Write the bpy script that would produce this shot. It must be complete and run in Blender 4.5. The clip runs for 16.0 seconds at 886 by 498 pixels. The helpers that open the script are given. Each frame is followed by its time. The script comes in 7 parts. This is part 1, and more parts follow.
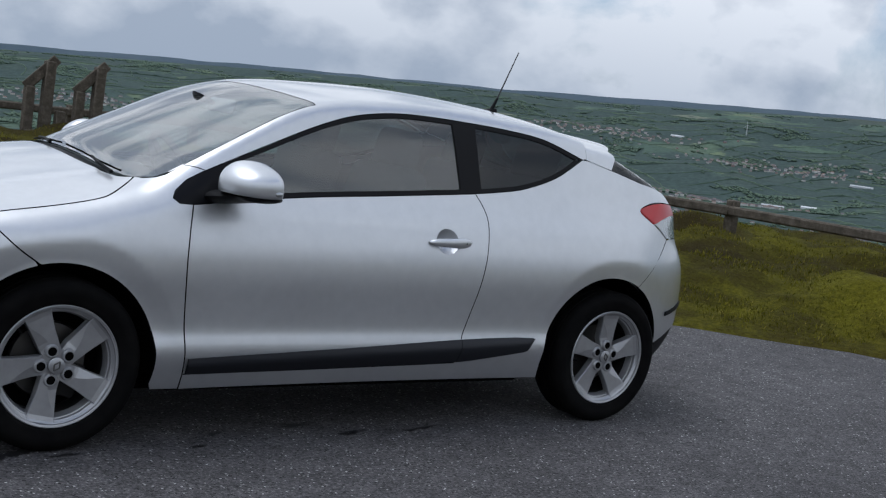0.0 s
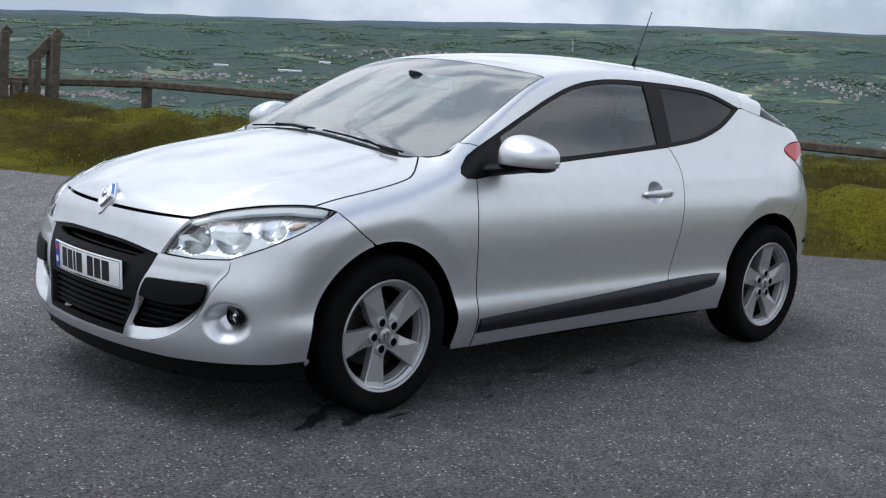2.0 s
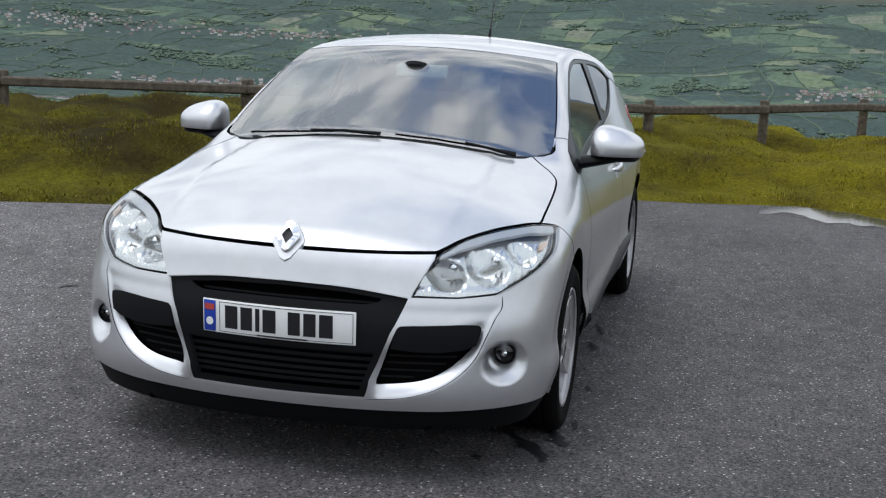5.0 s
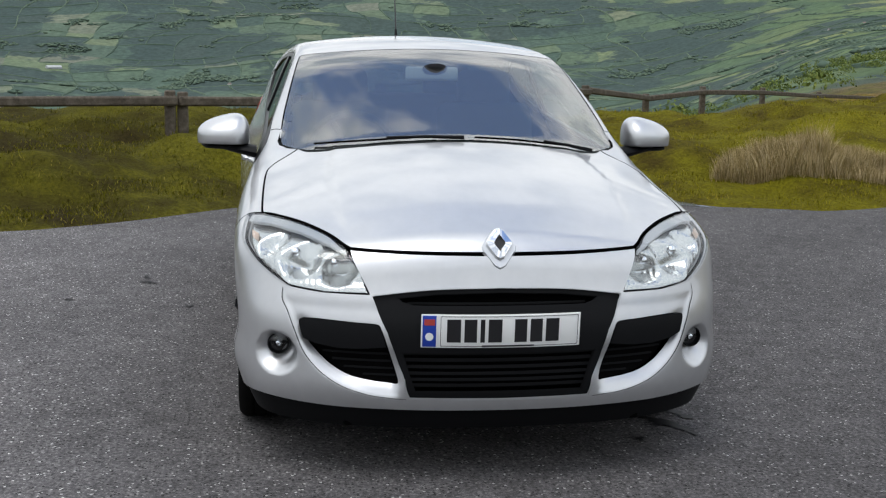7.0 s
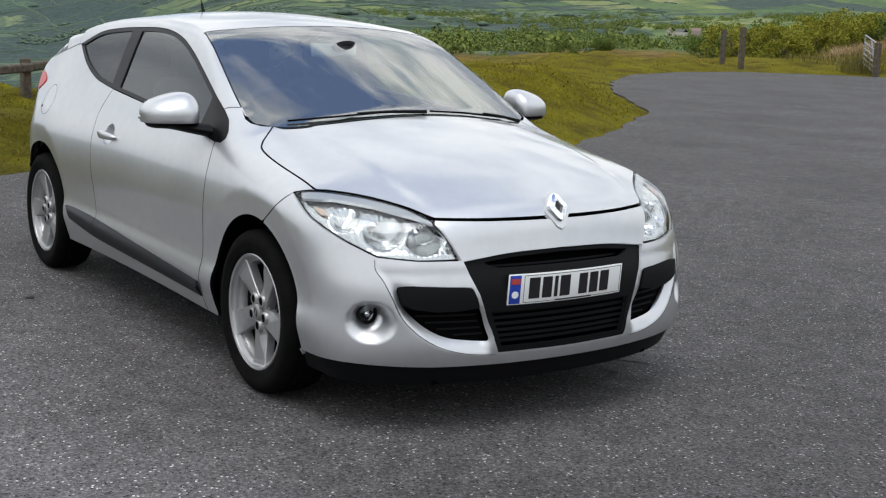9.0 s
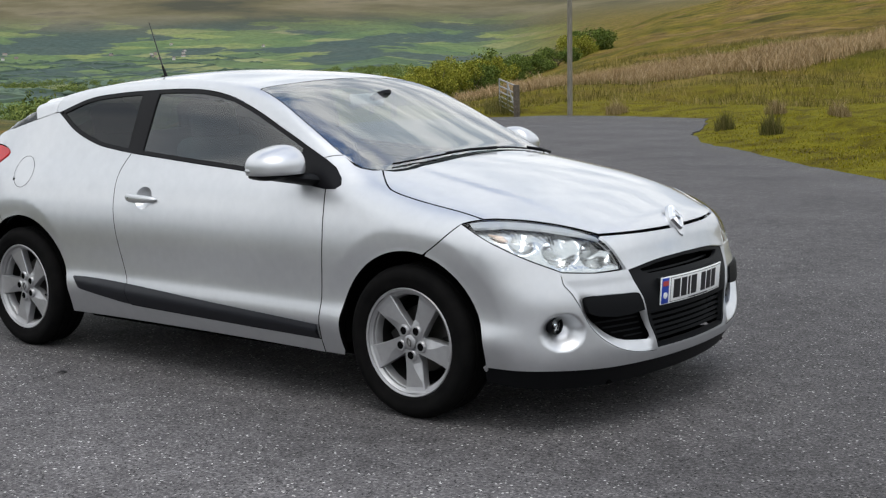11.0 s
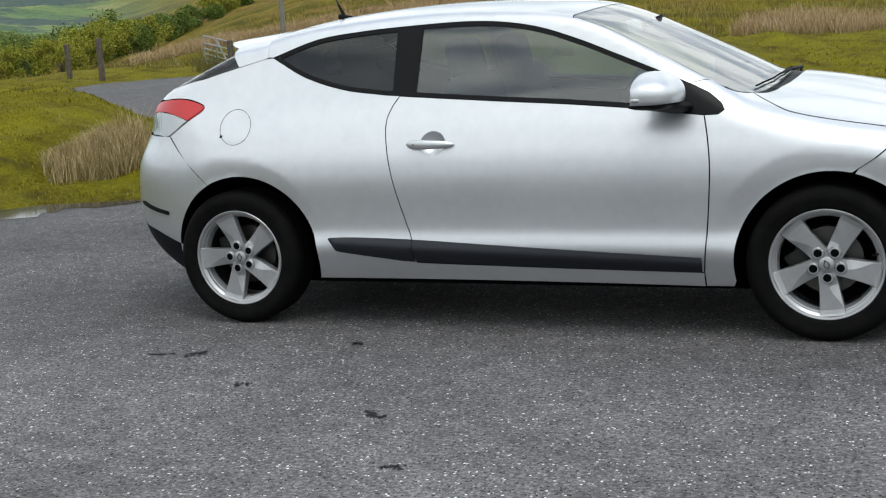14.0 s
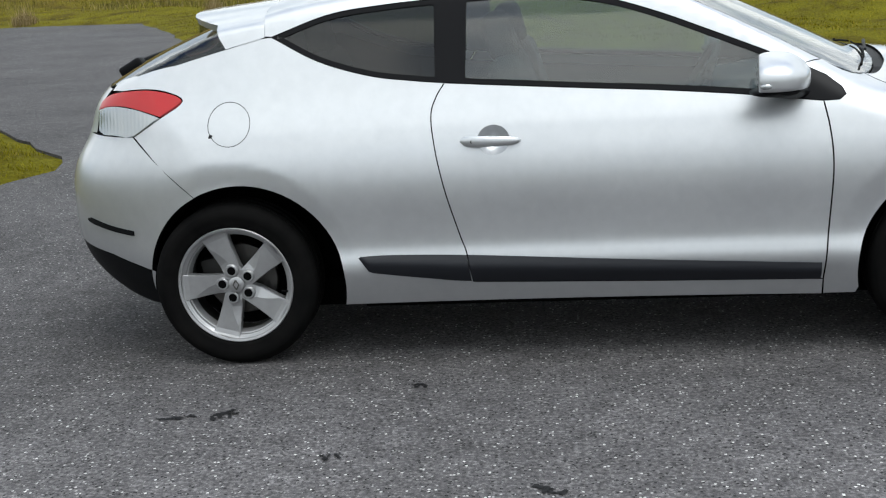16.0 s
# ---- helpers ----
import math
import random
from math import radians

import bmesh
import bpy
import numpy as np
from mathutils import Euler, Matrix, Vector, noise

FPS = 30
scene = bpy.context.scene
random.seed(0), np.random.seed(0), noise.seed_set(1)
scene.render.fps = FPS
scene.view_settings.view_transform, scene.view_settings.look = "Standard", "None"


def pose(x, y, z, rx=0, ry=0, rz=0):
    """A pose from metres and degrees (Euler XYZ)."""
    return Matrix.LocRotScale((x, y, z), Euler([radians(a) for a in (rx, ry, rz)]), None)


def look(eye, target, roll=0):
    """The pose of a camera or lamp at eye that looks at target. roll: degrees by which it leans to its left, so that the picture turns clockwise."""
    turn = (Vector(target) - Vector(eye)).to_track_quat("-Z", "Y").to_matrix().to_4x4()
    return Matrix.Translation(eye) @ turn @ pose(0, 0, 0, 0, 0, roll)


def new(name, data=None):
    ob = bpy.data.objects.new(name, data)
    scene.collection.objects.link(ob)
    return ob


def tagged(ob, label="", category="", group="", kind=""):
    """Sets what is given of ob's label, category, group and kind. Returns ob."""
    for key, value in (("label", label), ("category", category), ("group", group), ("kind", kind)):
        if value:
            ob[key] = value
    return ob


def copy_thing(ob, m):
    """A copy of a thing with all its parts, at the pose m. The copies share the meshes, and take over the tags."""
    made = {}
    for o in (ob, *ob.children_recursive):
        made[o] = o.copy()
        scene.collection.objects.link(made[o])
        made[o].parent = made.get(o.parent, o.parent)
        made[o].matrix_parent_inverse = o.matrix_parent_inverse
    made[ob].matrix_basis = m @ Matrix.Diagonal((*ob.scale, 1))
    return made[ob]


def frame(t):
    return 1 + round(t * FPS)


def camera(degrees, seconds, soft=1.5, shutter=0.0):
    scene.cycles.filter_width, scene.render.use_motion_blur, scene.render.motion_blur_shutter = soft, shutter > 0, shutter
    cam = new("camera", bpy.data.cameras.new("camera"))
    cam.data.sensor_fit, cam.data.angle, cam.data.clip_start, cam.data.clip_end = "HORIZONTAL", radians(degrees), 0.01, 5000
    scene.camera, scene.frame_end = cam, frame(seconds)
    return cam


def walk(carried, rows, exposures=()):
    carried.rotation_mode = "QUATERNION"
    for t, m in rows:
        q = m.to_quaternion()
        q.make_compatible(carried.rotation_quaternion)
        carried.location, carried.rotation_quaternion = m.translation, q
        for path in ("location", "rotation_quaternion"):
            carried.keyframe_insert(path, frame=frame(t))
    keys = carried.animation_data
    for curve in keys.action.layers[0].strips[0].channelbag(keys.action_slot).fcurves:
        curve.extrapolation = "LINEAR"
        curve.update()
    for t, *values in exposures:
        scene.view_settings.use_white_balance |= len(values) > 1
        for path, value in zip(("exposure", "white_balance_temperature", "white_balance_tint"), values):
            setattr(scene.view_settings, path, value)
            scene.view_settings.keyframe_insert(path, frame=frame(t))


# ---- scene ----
cam = camera(38.2, 16.0, 1.22)
PATH = [
    (0, (2.893, 5.142, 1.426), (1.715, 3.543, 1.192), 7.6),
    (0.5, (3.273, 5.046, 1.426), (2.057, 3.485, 1.137), 8.5),
    (1, (3.711, 4.913, 1.434), (2.472, 3.369, 1.153), 7.9),
    (1.5, (4.181, 4.763, 1.446), (2.86, 3.294, 1.132), 6.1),
    (2, (4.525, 4.446, 1.439), (3.157, 3.021, 1.124), 4.1),
    (2.5, (4.904, 4.022, 1.447), (3.466, 2.666, 1.146), 3.4),
    (3, (5.064, 3.485, 1.446), (3.531, 2.245, 1.11), 2.8),
    (3.5, (5.317, 2.969, 1.457), (3.645, 1.917, 1.14), 2.5),
    (3.7, (5.366, 2.756, 1.433), (3.663, 1.765, 1.088), 2.2),
    (4.75, (5.82, 1.68, 1.465), (3.94, 1.12, 1.115), 2.3),
    (5.8, (6.122, 0.513, 1.519), (4.156, 0.427, 1.163), 2.5),
    (6, (6.09, 0.292, 1.459), (4.121, 0.286, 1.107), 1.8),
    (6.5, (6.126, -0.261, 1.457), (4.162, -0.085, 1.123), 2.2),
    (7, (6.085, -0.78, 1.457), (4.136, -0.49, 1.119), 1.1),
    (7.5, (5.976, -1.3, 1.449), (4.066, -0.824, 1.095), 1.6),
    (8, (5.946, -1.875, 1.466), (4.128, -1.123, 1.11), 2.6),
    (8.2, (5.836, -2.102, 1.511), (4.074, -1.24, 1.123), 3.1),
    (9.25, (5.58, -3.15, 1.43), (3.98, -1.98, 1.095), 1.1),
    (10.3, (5.034, -4.123, 1.364), (3.658, -2.7, 1.079), -0.9),
    (10.5, (4.887, -4.267, 1.383), (3.545, -2.813, 1.091), -1.0),
    (11, (4.559, -4.7, 1.382), (3.332, -3.144, 1.11), -1.2),
    (11.5, (4.092, -4.956, 1.36), (2.911, -3.364, 1.094), -1.9),
    (12, (3.64, -5.275, 1.349), (2.572, -3.606, 1.08), -2.3),
    (12.5, (3.171, -5.474, 1.341), (2.226, -3.736, 1.048), -3.4),
    (13, (2.725, -5.743, 1.329), (1.889, -3.954, 1.014), -4.1),
    (13.5, (2.27, -5.784, 1.296), (1.399, -4.015, 0.962), -4.2),
    (14, (1.746, -5.947, 1.374), (1.018, -4.12, 1.013), -3.6),
    (14.5, (1.327, -5.894, 1.404), (0.743, -4.019, 1.024), -3.6),
    (15, (0.743, -5.871, 1.48), (0.317, -3.957, 1.085), -3.5),
    (15.5, (0.394, -5.685, 1.482), (0.073, -3.747, 1.106), -3.3),
    (16, (0.023, -5.397, 1.515), (-0.208, -3.464, 1.055), -3.4),
]
walk(cam, [(t, look(eye, target, roll)) for t, eye, target, roll in PATH],
     [(0.0, -0.66, 5950, 10), (0.5, -0.46, 5970, 10), (1.5, -0.28, 6060, 10), (3.5, -0.22, 6180, 10), (7.0, -0.27, 6500, 9), (10.5, -0.17, 6520, 9), (12.7, -0.25, 6450, 8), (14.0, -0.04, 6430, 5), (15.0, -0.05, 6420, 5), (16.0, -0.05, 6400, 5)])

# ---- world, sun, exposure ----
world = bpy.data.worlds.new("sky")
scene.world = world
world.use_nodes = True
wn, wl = world.node_tree.nodes, world.node_tree.links
wn.clear()
w_out, w_bg = wn.new("ShaderNodeOutputWorld"), wn.new("ShaderNodeBackground")
w_sky = wn.new("ShaderNodeTexSky")
w_sky.sky_type, w_sky.sun_disc = "NISHITA", False
SUN_EL, SUN_AZ = 70.0, -50.0
w_sky.sun_elevation, w_sky.sun_rotation = radians(SUN_EL), radians(90 - SUN_AZ)
w_sky.air_density, w_sky.dust_density, w_sky.ozone_density = 1.0, 1.5, 1.0
w_map, w_co = wn.new("ShaderNodeMapping"), wn.new("ShaderNodeTexCoord")
w_map.inputs["Location"].default_value = (13.0, 16.5, 13.7)
w_map.inputs["Scale"].default_value = (1.0, 1.0, 1.5)
w_n1, w_n2 = wn.new("ShaderNodeTexNoise"), wn.new("ShaderNodeTexNoise")
w_n1.inputs["Scale"].default_value, w_n1.inputs["Detail"].default_value, w_n1.inputs["Roughness"].default_value = 1.7, 10, 0.58
w_n1.inputs["Distortion"].default_value = 0.35
w_n2.inputs["Scale"].default_value, w_n2.inputs["Detail"].default_value = 8.0, 9
w_cover, w_tone, w_mix = wn.new("ShaderNodeValToRGB"), wn.new("ShaderNodeValToRGB"), wn.new("ShaderNodeMix")
w_cover.color_ramp.elements[0].position, w_cover.color_ramp.elements[1].position = 0.38, 0.46
w_tone.color_ramp.elements[0].position, w_tone.color_ramp.elements[0].color = 0.40, (7.1, 7.9, 9.1, 1)
w_tone.color_ramp.elements[1].position, w_tone.color_ramp.elements[1].color = 0.57, (14.8, 15.0, 15.3, 1)
w_mix.data_type = "RGBA"
wl.new(w_co.outputs["Generated"], w_map.inputs["Vector"])
for n in (w_n1, w_n2):
    wl.new(w_map.outputs["Vector"], n.inputs["Vector"])
# the cloud closes up towards the horizon
w_dir, w_low, w_add = wn.new("ShaderNodeSeparateXYZ"), wn.new("ShaderNodeMapRange"), wn.new("ShaderNodeMath")
wl.new(w_co.outputs["Generated"], w_dir.inputs[0])
wl.new(w_dir.outputs["Z"], w_low.inputs["Value"])
w_low.inputs["From Min"].default_value, w_low.inputs["From Max"].default_value = 0.52, 0.82
w_low.inputs["To Min"].default_value, w_low.inputs["To Max"].default_value = 0.12, -0.04
w_open, w_both = wn.new("ShaderNodeMapRange"), wn.new("ShaderNodeMath")
w_both.operation = "MULTIPLY"
w_open.inputs["From Min"].default_value, w_open.inputs["From Max"].default_value = 0.12, 0.32
wl.new(w_dir.outputs["Z"], w_open.inputs["Value"])
wl.new(w_open.outputs[0], w_both.inputs[0])
wl.new(w_low.outputs[0], w_both.inputs[1])
wl.new(w_both.outputs[0], w_add.inputs[0])
wl.new(w_n1.outputs["Fac"], w_add.inputs[1])
wl.new(w_add.outputs[0], w_cover.inputs["Fac"])
wl.new(w_n2.outputs["Fac"], w_tone.inputs["Fac"])
w_mist, w_haze = wn.new("ShaderNodeMix"), wn.new("ShaderNodeMapRange")
w_mist.data_type = "RGBA"
w_mist.inputs["B"].default_value = (6.6, 7.7, 9.2, 1)
w_haze.inputs["From Min"].default_value, w_haze.inputs["From Max"].default_value = 0.0, 0.11
w_haze.inputs["To Min"].default_value, w_haze.inputs["To Max"].default_value = 0.6, 0.0
wl.new(w_cover.outputs["Color"], w_mix.inputs["Factor"])
w_clear = wn.new("ShaderNodeMix")
w_clear.data_type, w_clear.blend_type = "RGBA", "MULTIPLY"
w_clear.inputs["Factor"].default_value, w_clear.inputs["B"].default_value = 1.0, (1.55, 1.8, 2.15, 1)
wl.new(w_sky.outputs["Color"], w_clear.inputs["A"])
wl.new(w_clear.outputs["Result"], w_mix.inputs["A"])
wl.new(w_tone.outputs["Color"], w_mix.inputs["B"])
w_sep, w_grad, w_mul = wn.new("ShaderNodeSeparateXYZ"), wn.new("ShaderNodeMapRange"), wn.new("ShaderNodeMix")
wl.new(w_co.outputs["Generated"], w_sep.inputs[0])
wl.new(w_sep.outputs["Z"], w_grad.inputs["Value"])
w_grad.inputs["From Max"].default_value = 0.6
w_grad.inputs["To Min"].default_value, w_grad.inputs["To Max"].default_value = 0.92, 1.30
w_mul.data_type, w_mul.blend_type = "RGBA", "MULTIPLY"
w_mul.inputs["Factor"].default_value = 1.0
wl.new(w_sep.outputs["Z"], w_haze.inputs["Value"])
wl.new(w_haze.outputs[0], w_mist.inputs["Factor"])
wl.new(w_mix.outputs["Result"], w_mist.inputs["A"])
wl.new(w_mist.outputs["Result"], w_mul.inputs["A"])
wl.new(w_grad.outputs[0], w_mul.inputs["B"])
wl.new(w_mul.outputs["Result"], w_bg.inputs["Color"])
wl.new(w_bg.outputs["Background"], w_out.inputs["Surface"])
w_bg.inputs["Strength"].default_value = 0.090

sun = new("sun", bpy.data.lights.new("sun", "SUN"))
sun.data.energy, sun.data.angle, sun.data.color = 1.6, radians(36), (1.0, 0.96, 0.9)
sun_dir = Vector((math.cos(radians(SUN_EL)) * math.cos(radians(SUN_AZ)), math.cos(radians(SUN_EL)) * math.sin(radians(SUN_AZ)), math.sin(radians(SUN_EL))))
sun.matrix_world = look(sun_dir * 50, (0, 0, 0))


# ---- materials ----
def shader(name, color=(0.5, 0.5, 0.5), rough=0.5, metal=0.0, coat=0.0, ior=1.5, spec=0.5):
    m = bpy.data.materials.new(name)
    m.use_nodes = True
    b = m.node_tree.nodes["Principled BSDF"]
    b.inputs["Base Color"].default_value = (*color, 1)
    b.inputs["Roughness"].default_value, b.inputs["Metallic"].default_value = rough, metal
    b.inputs["Coat Weight"].default_value, b.inputs["Coat Roughness"].default_value = coat, 0.03
    b.inputs["IOR"].default_value, b.inputs["Specular IOR Level"].default_value = ior, spec
    return m


def node(m, kind, **values):
    n = m.node_tree.nodes.new(kind)
    for key, value in values.items():
        n.inputs[key.replace("_", " ")].default_value = value
    return n


def wire(m, a, b):
    m.node_tree.links.new(a, b)


def bsdf(m):
    return m.node_tree.nodes["Principled BSDF"]


def coords(m, scale=1.0, obj=True):
    c, p = node(m, "ShaderNodeTexCoord"), node(m, "ShaderNodeMapping")
    p.inputs["Scale"].default_value = (scale,) * 3 if isinstance(scale, (int, float)) else scale
    wire(m, c.outputs["Object" if obj else "Generated"], p.inputs["Vector"])
    return p.outputs["Vector"]


def noise_tex(m, scale, detail=5.0, rough=0.6, vec=None):
    n = node(m, "ShaderNodeTexNoise", Scale=scale, Detail=detail, Roughness=rough)
    wire(m, vec if vec is not None else coords(m), n.inputs["Vector"])
    return n.outputs["Fac"]


def ramp(m, fac, stops):
    r = node(m, "ShaderNodeValToRGB")
    while len(r.color_ramp.elements) < len(stops):
        r.color_ramp.elements.new(0.5)
    for e, (p, c) in zip(r.color_ramp.elements, stops):
        e.position, e.color = p, (*c, 1) if len(c) == 3 else c
    wire(m, fac, r.inputs["Fac"])
    return r.outputs["Color"]


def grey(v):
    return (v, v, v)


def blend(m, fac, a, b, mode="MIX"):
    x = node(m, "ShaderNodeMix")
    x.data_type, x.blend_type = "RGBA", mode
    for s, v in (("Factor", fac), ("A", a), ("B", b)):
        if isinstance(v, (int, float)):
            x.inputs[s].default_value = v
        elif isinstance(v, tuple):
            x.inputs[s].default_value = (*v, 1)
        else:
            wire(m, v, x.inputs[s])
    return x.outputs["Result"]


def calc(m, op, a, b=0.0):
    x = node(m, "ShaderNodeMath")
    x.operation = op
    for i, v in enumerate((a, b)):
        if isinstance(v, (int, float)):
            x.inputs[i].default_value = v
        else:
            wire(m, v, x.inputs[i])
    return x.outputs[0]


def bump(m, height, strength=0.3, distance=0.01):
    b = node(m, "ShaderNodeBump", Strength=strength, Distance=distance)
    wire(m, height, b.inputs["Height"])
    wire(m, b.outputs["Normal"], bsdf(m).inputs["Normal"])


def colour(m, socket):
    wire(m, socket, bsdf(m).inputs["Base Color"])


# car materials
PAINT = shader("silver_paint", (0.60, 0.61, 0.63), 0.38, 0.82, coat=1.0)
bsdf(PAINT).inputs["Coat Roughness"].default_value = 0.075
flake = noise_tex(PAINT, 18, 6)
colour(PAINT, ramp(PAINT, flake, [(0.3, (0.560, 0.571, 0.586)), (0.7, (0.600, 0.610, 0.624))]))
dirt = noise_tex(PAINT, 3.0, 6)
wire(PAINT, ramp(PAINT, dirt, [(0.3, grey(0.35)), (0.75, grey(0.43))]), bsdf(PAINT).inputs["Roughness"])
PLASTIC = shader("black_plastic", (0.0042, 0.0046, 0.0054), 0.5, spec=0.12)
bump(PLASTIC, noise_tex(PLASTIC, 700, 2), 0.12, 0.001)
TRIM = shader("dark_trim", (0.010, 0.011, 0.015), 0.45, spec=0.35)
bump(TRIM, noise_tex(TRIM, 600, 2), 0.10, 0.001)
GLOSS = shader("gloss_black", (0.005, 0.005, 0.006), 0.28, spec=0.12)
# near-black, with the shade of cavities and joints put into the colour
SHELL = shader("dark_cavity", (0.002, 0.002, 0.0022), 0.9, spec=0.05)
RUBBER = shader("tyre_rubber", (0.009, 0.009, 0.0095), 0.8, spec=0.06)
colour(RUBBER, ramp(RUBBER, noise_tex(RUBBER, 14, 6), [(0.3, (0.003, 0.003, 0.0032)), (0.7, (0.007, 0.0067, 0.0064))]))
bump(RUBBER, noise_tex(RUBBER, 120, 3), 0.15, 0.002)
ALLOY = shader("silver_alloy", (0.66, 0.66, 0.67), 0.38, 0.6, coat=0.5)
colour(ALLOY, ramp(ALLOY, noise_tex(ALLOY, 9, 6), [(0.3, (0.31, 0.31, 0.315)), (0.7, (0.41, 0.41, 0.418))]))
STEEL = shader("brake_steel", (0.11, 0.105, 0.10), 0.45, 0.9)
CHROME = shader("chrome", (0.82, 0.83, 0.85), 0.06, 1.0)
CLOTH = shader("seat_cloth", (0.028, 0.029, 0.032), 0.9)
bump(CLOTH, noise_tex(CLOTH, 24, 3), 0.15, 0.004)
DASH = shader("dash_plastic", (0.026, 0.027, 0.030), 0.7, spec=0.25)
LINER = shader("pale_liner", (0.22, 0.22, 0.215), 0.9)
YELLOWISH = shader("plate_white", (0.80, 0.81, 0.80), 0.35)
BLUE = shader("plate_blue", (0.015, 0.05, 0.36), 0.35)
INK = shader("plate_ink", (0.012, 0.012, 0.014), 0.4)
MIRROR = shader("mirror_glass", (0.85, 0.87, 0.88), 0.02, 1.0)


def glass(name, tint, head_on=0.045, gloss=0.01):
    """Clear pane: the share that it mirrors grows from head_on to all at a glancing angle."""
    m = bpy.data.materials.new(name)
    m.use_nodes = True
    m.node_tree.nodes.clear()
    o, mix = node(m, "ShaderNodeOutputMaterial"), node(m, "ShaderNodeMixShader")
    clear, shine, lw = node(m, "ShaderNodeBsdfTransparent"), node(m, "ShaderNodeBsdfGlossy"), node(m, "ShaderNodeLayerWeight", Blend=0.5)
    clear.inputs["Color"].default_value = (*tint, 1)
    shine.inputs["Roughness"].default_value = gloss
    shine.inputs["Color"].default_value = (1, 1, 1, 1)
    rise = calc(m, "MULTIPLY", calc(m, "POWER", lw.outputs["Facing"], 5.0), 1 - head_on)
    wire(m, calc(m, "ADD", rise, head_on), mix.inputs["Fac"])
    wire(m, clear.outputs[0], mix.inputs[1])
    wire(m, shine.outputs[0], mix.inputs[2])
    wire(m, mix.outputs[0], o.inputs["Surface"])
    return m


GLASS = glass("window_glass", (0.46, 0.62, 0.61), 0.100)
SCREEN = glass("windscreen_glass", (0.72, 0.82, 0.80), 0.27)
# a thin pale film, added for the milky sky reflection in the windscreen
film_, veiled, face_ = node(SCREEN, "ShaderNodeBsdfDiffuse"), node(SCREEN, "ShaderNodeMixShader"), SCREEN.node_tree.nodes["Material Output"]
film_.inputs["Color"].default_value = (0.78, 0.80, 0.78, 1)
veiled.inputs["Fac"].default_value = 0.026
wire(SCREEN, face_.inputs["Surface"].links[0].from_socket, veiled.inputs[1])
wire(SCREEN, film_.outputs[0], veiled.inputs[2])
wire(SCREEN, veiled.outputs[0], face_.inputs["Surface"])
PRIVACY = glass("privacy_glass", (0.16, 0.20, 0.21), 0.045)
LENS = glass("lamp_lens", (0.92, 0.94, 0.95), 0.04)
REDBODY = shader("red_reflector", (0.46, 0.006, 0.009), 0.28, coat=0.3)
AMBER = shader("amber_reflector", (0.56, 0.42, 0.33), 0.3)
REFLECTOR = shader("lamp_reflector", (0.66, 0.67, 0.66), 0.20, 0.85)
flutes = node(REFLECTOR, "ShaderNodeTexWave", Scale=17.0, Distortion=0.3)
flutes.bands_direction = "Y"
wire(REFLECTOR, coords(REFLECTOR), flutes.inputs["Vector"])
bump(REFLECTOR, flutes.outputs["Fac"], 0.13, 0.006)
BEZEL = shader("silver_bezel", (0.42, 0.43, 0.44), 0.35, 0.5)
CLEAR_LAMP = shader("clear_lamp", (0.42, 0.44, 0.445), 0.16, 0.55, coat=1.0)
facets = node(CLEAR_LAMP, "ShaderNodeTexWave", Scale=18.0, Distortion=1.5)
facets.bands_direction = "X"
wire(CLEAR_LAMP, coords(CLEAR_LAMP), facets.inputs["Vector"])
bump(CLEAR_LAMP, facets.outputs["Fac"], 0.12, 0.008)
# near-black in place of the shade inside the wheels
BARREL = shader("shaded_barrel", (0.020, 0.019, 0.018), 0.6, 0.2)


# ---- building helpers ----
def link_mesh(name, verts, faces, material, parent=None, label="", smooth=True, normals=None, mats=None, index=None):
    me = bpy.data.meshes.new(name)
    me.from_pydata([tuple(map(float, v)) for v in verts], [], [tuple(map(int, f)) for f in faces])
    for mm in mats or [material]:
        me.materials.append(mm)
    if index is not None:
        me.polygons.foreach_set("material_index", np.asarray(index, dtype=np.int32))
    me.polygons.foreach_set("use_smooth", [smooth] * len(me.polygons))
    me.update()
    if normals is not None:
        me.normals_split_custom_set_from_vertices([tuple(map(float, n)) for n in normals])
    ob = new(name, me)
    ob.parent = parent
    return tagged(ob, label)


def part(name, bm, material, parent=None, label="", smooth=True, angle=40):
    me = bpy.data.meshes.new(name)
    bmesh.ops.recalc_face_normals(bm, faces=bm.faces)
    for f in bm.faces:
        f.smooth = smooth
    for e in bm.edges:
        if len(e.link_faces) == 2 and e.calc_face_angle(0) > radians(angle):
            e.smooth = False
    bm.to_mesh(me)
    bm.free()
    me.materials.append(material)
    ob = new(name, me)
    ob.parent = parent
    return tagged(ob, label)


def box(bm, size, m, bevel=0.0, seg=2):
    made = bmesh.ops.create_cube(bm, size=1.0, matrix=m @ Matrix.Diagonal((*size, 1)))
    if bevel:
        edges = list({e for v in made["verts"] for e in v.link_edges})
        bmesh.ops.bevel(bm, geom=edges, offset=bevel, segments=seg, affect="EDGES", profile=0.5)
    return bm


def tube(bm, m, r1, r2, depth, seg=24, caps=True):
    bmesh.ops.create_cone(bm, cap_ends=caps, segments=seg, radius1=r1, radius2=r2, depth=depth, matrix=m)
    return bm


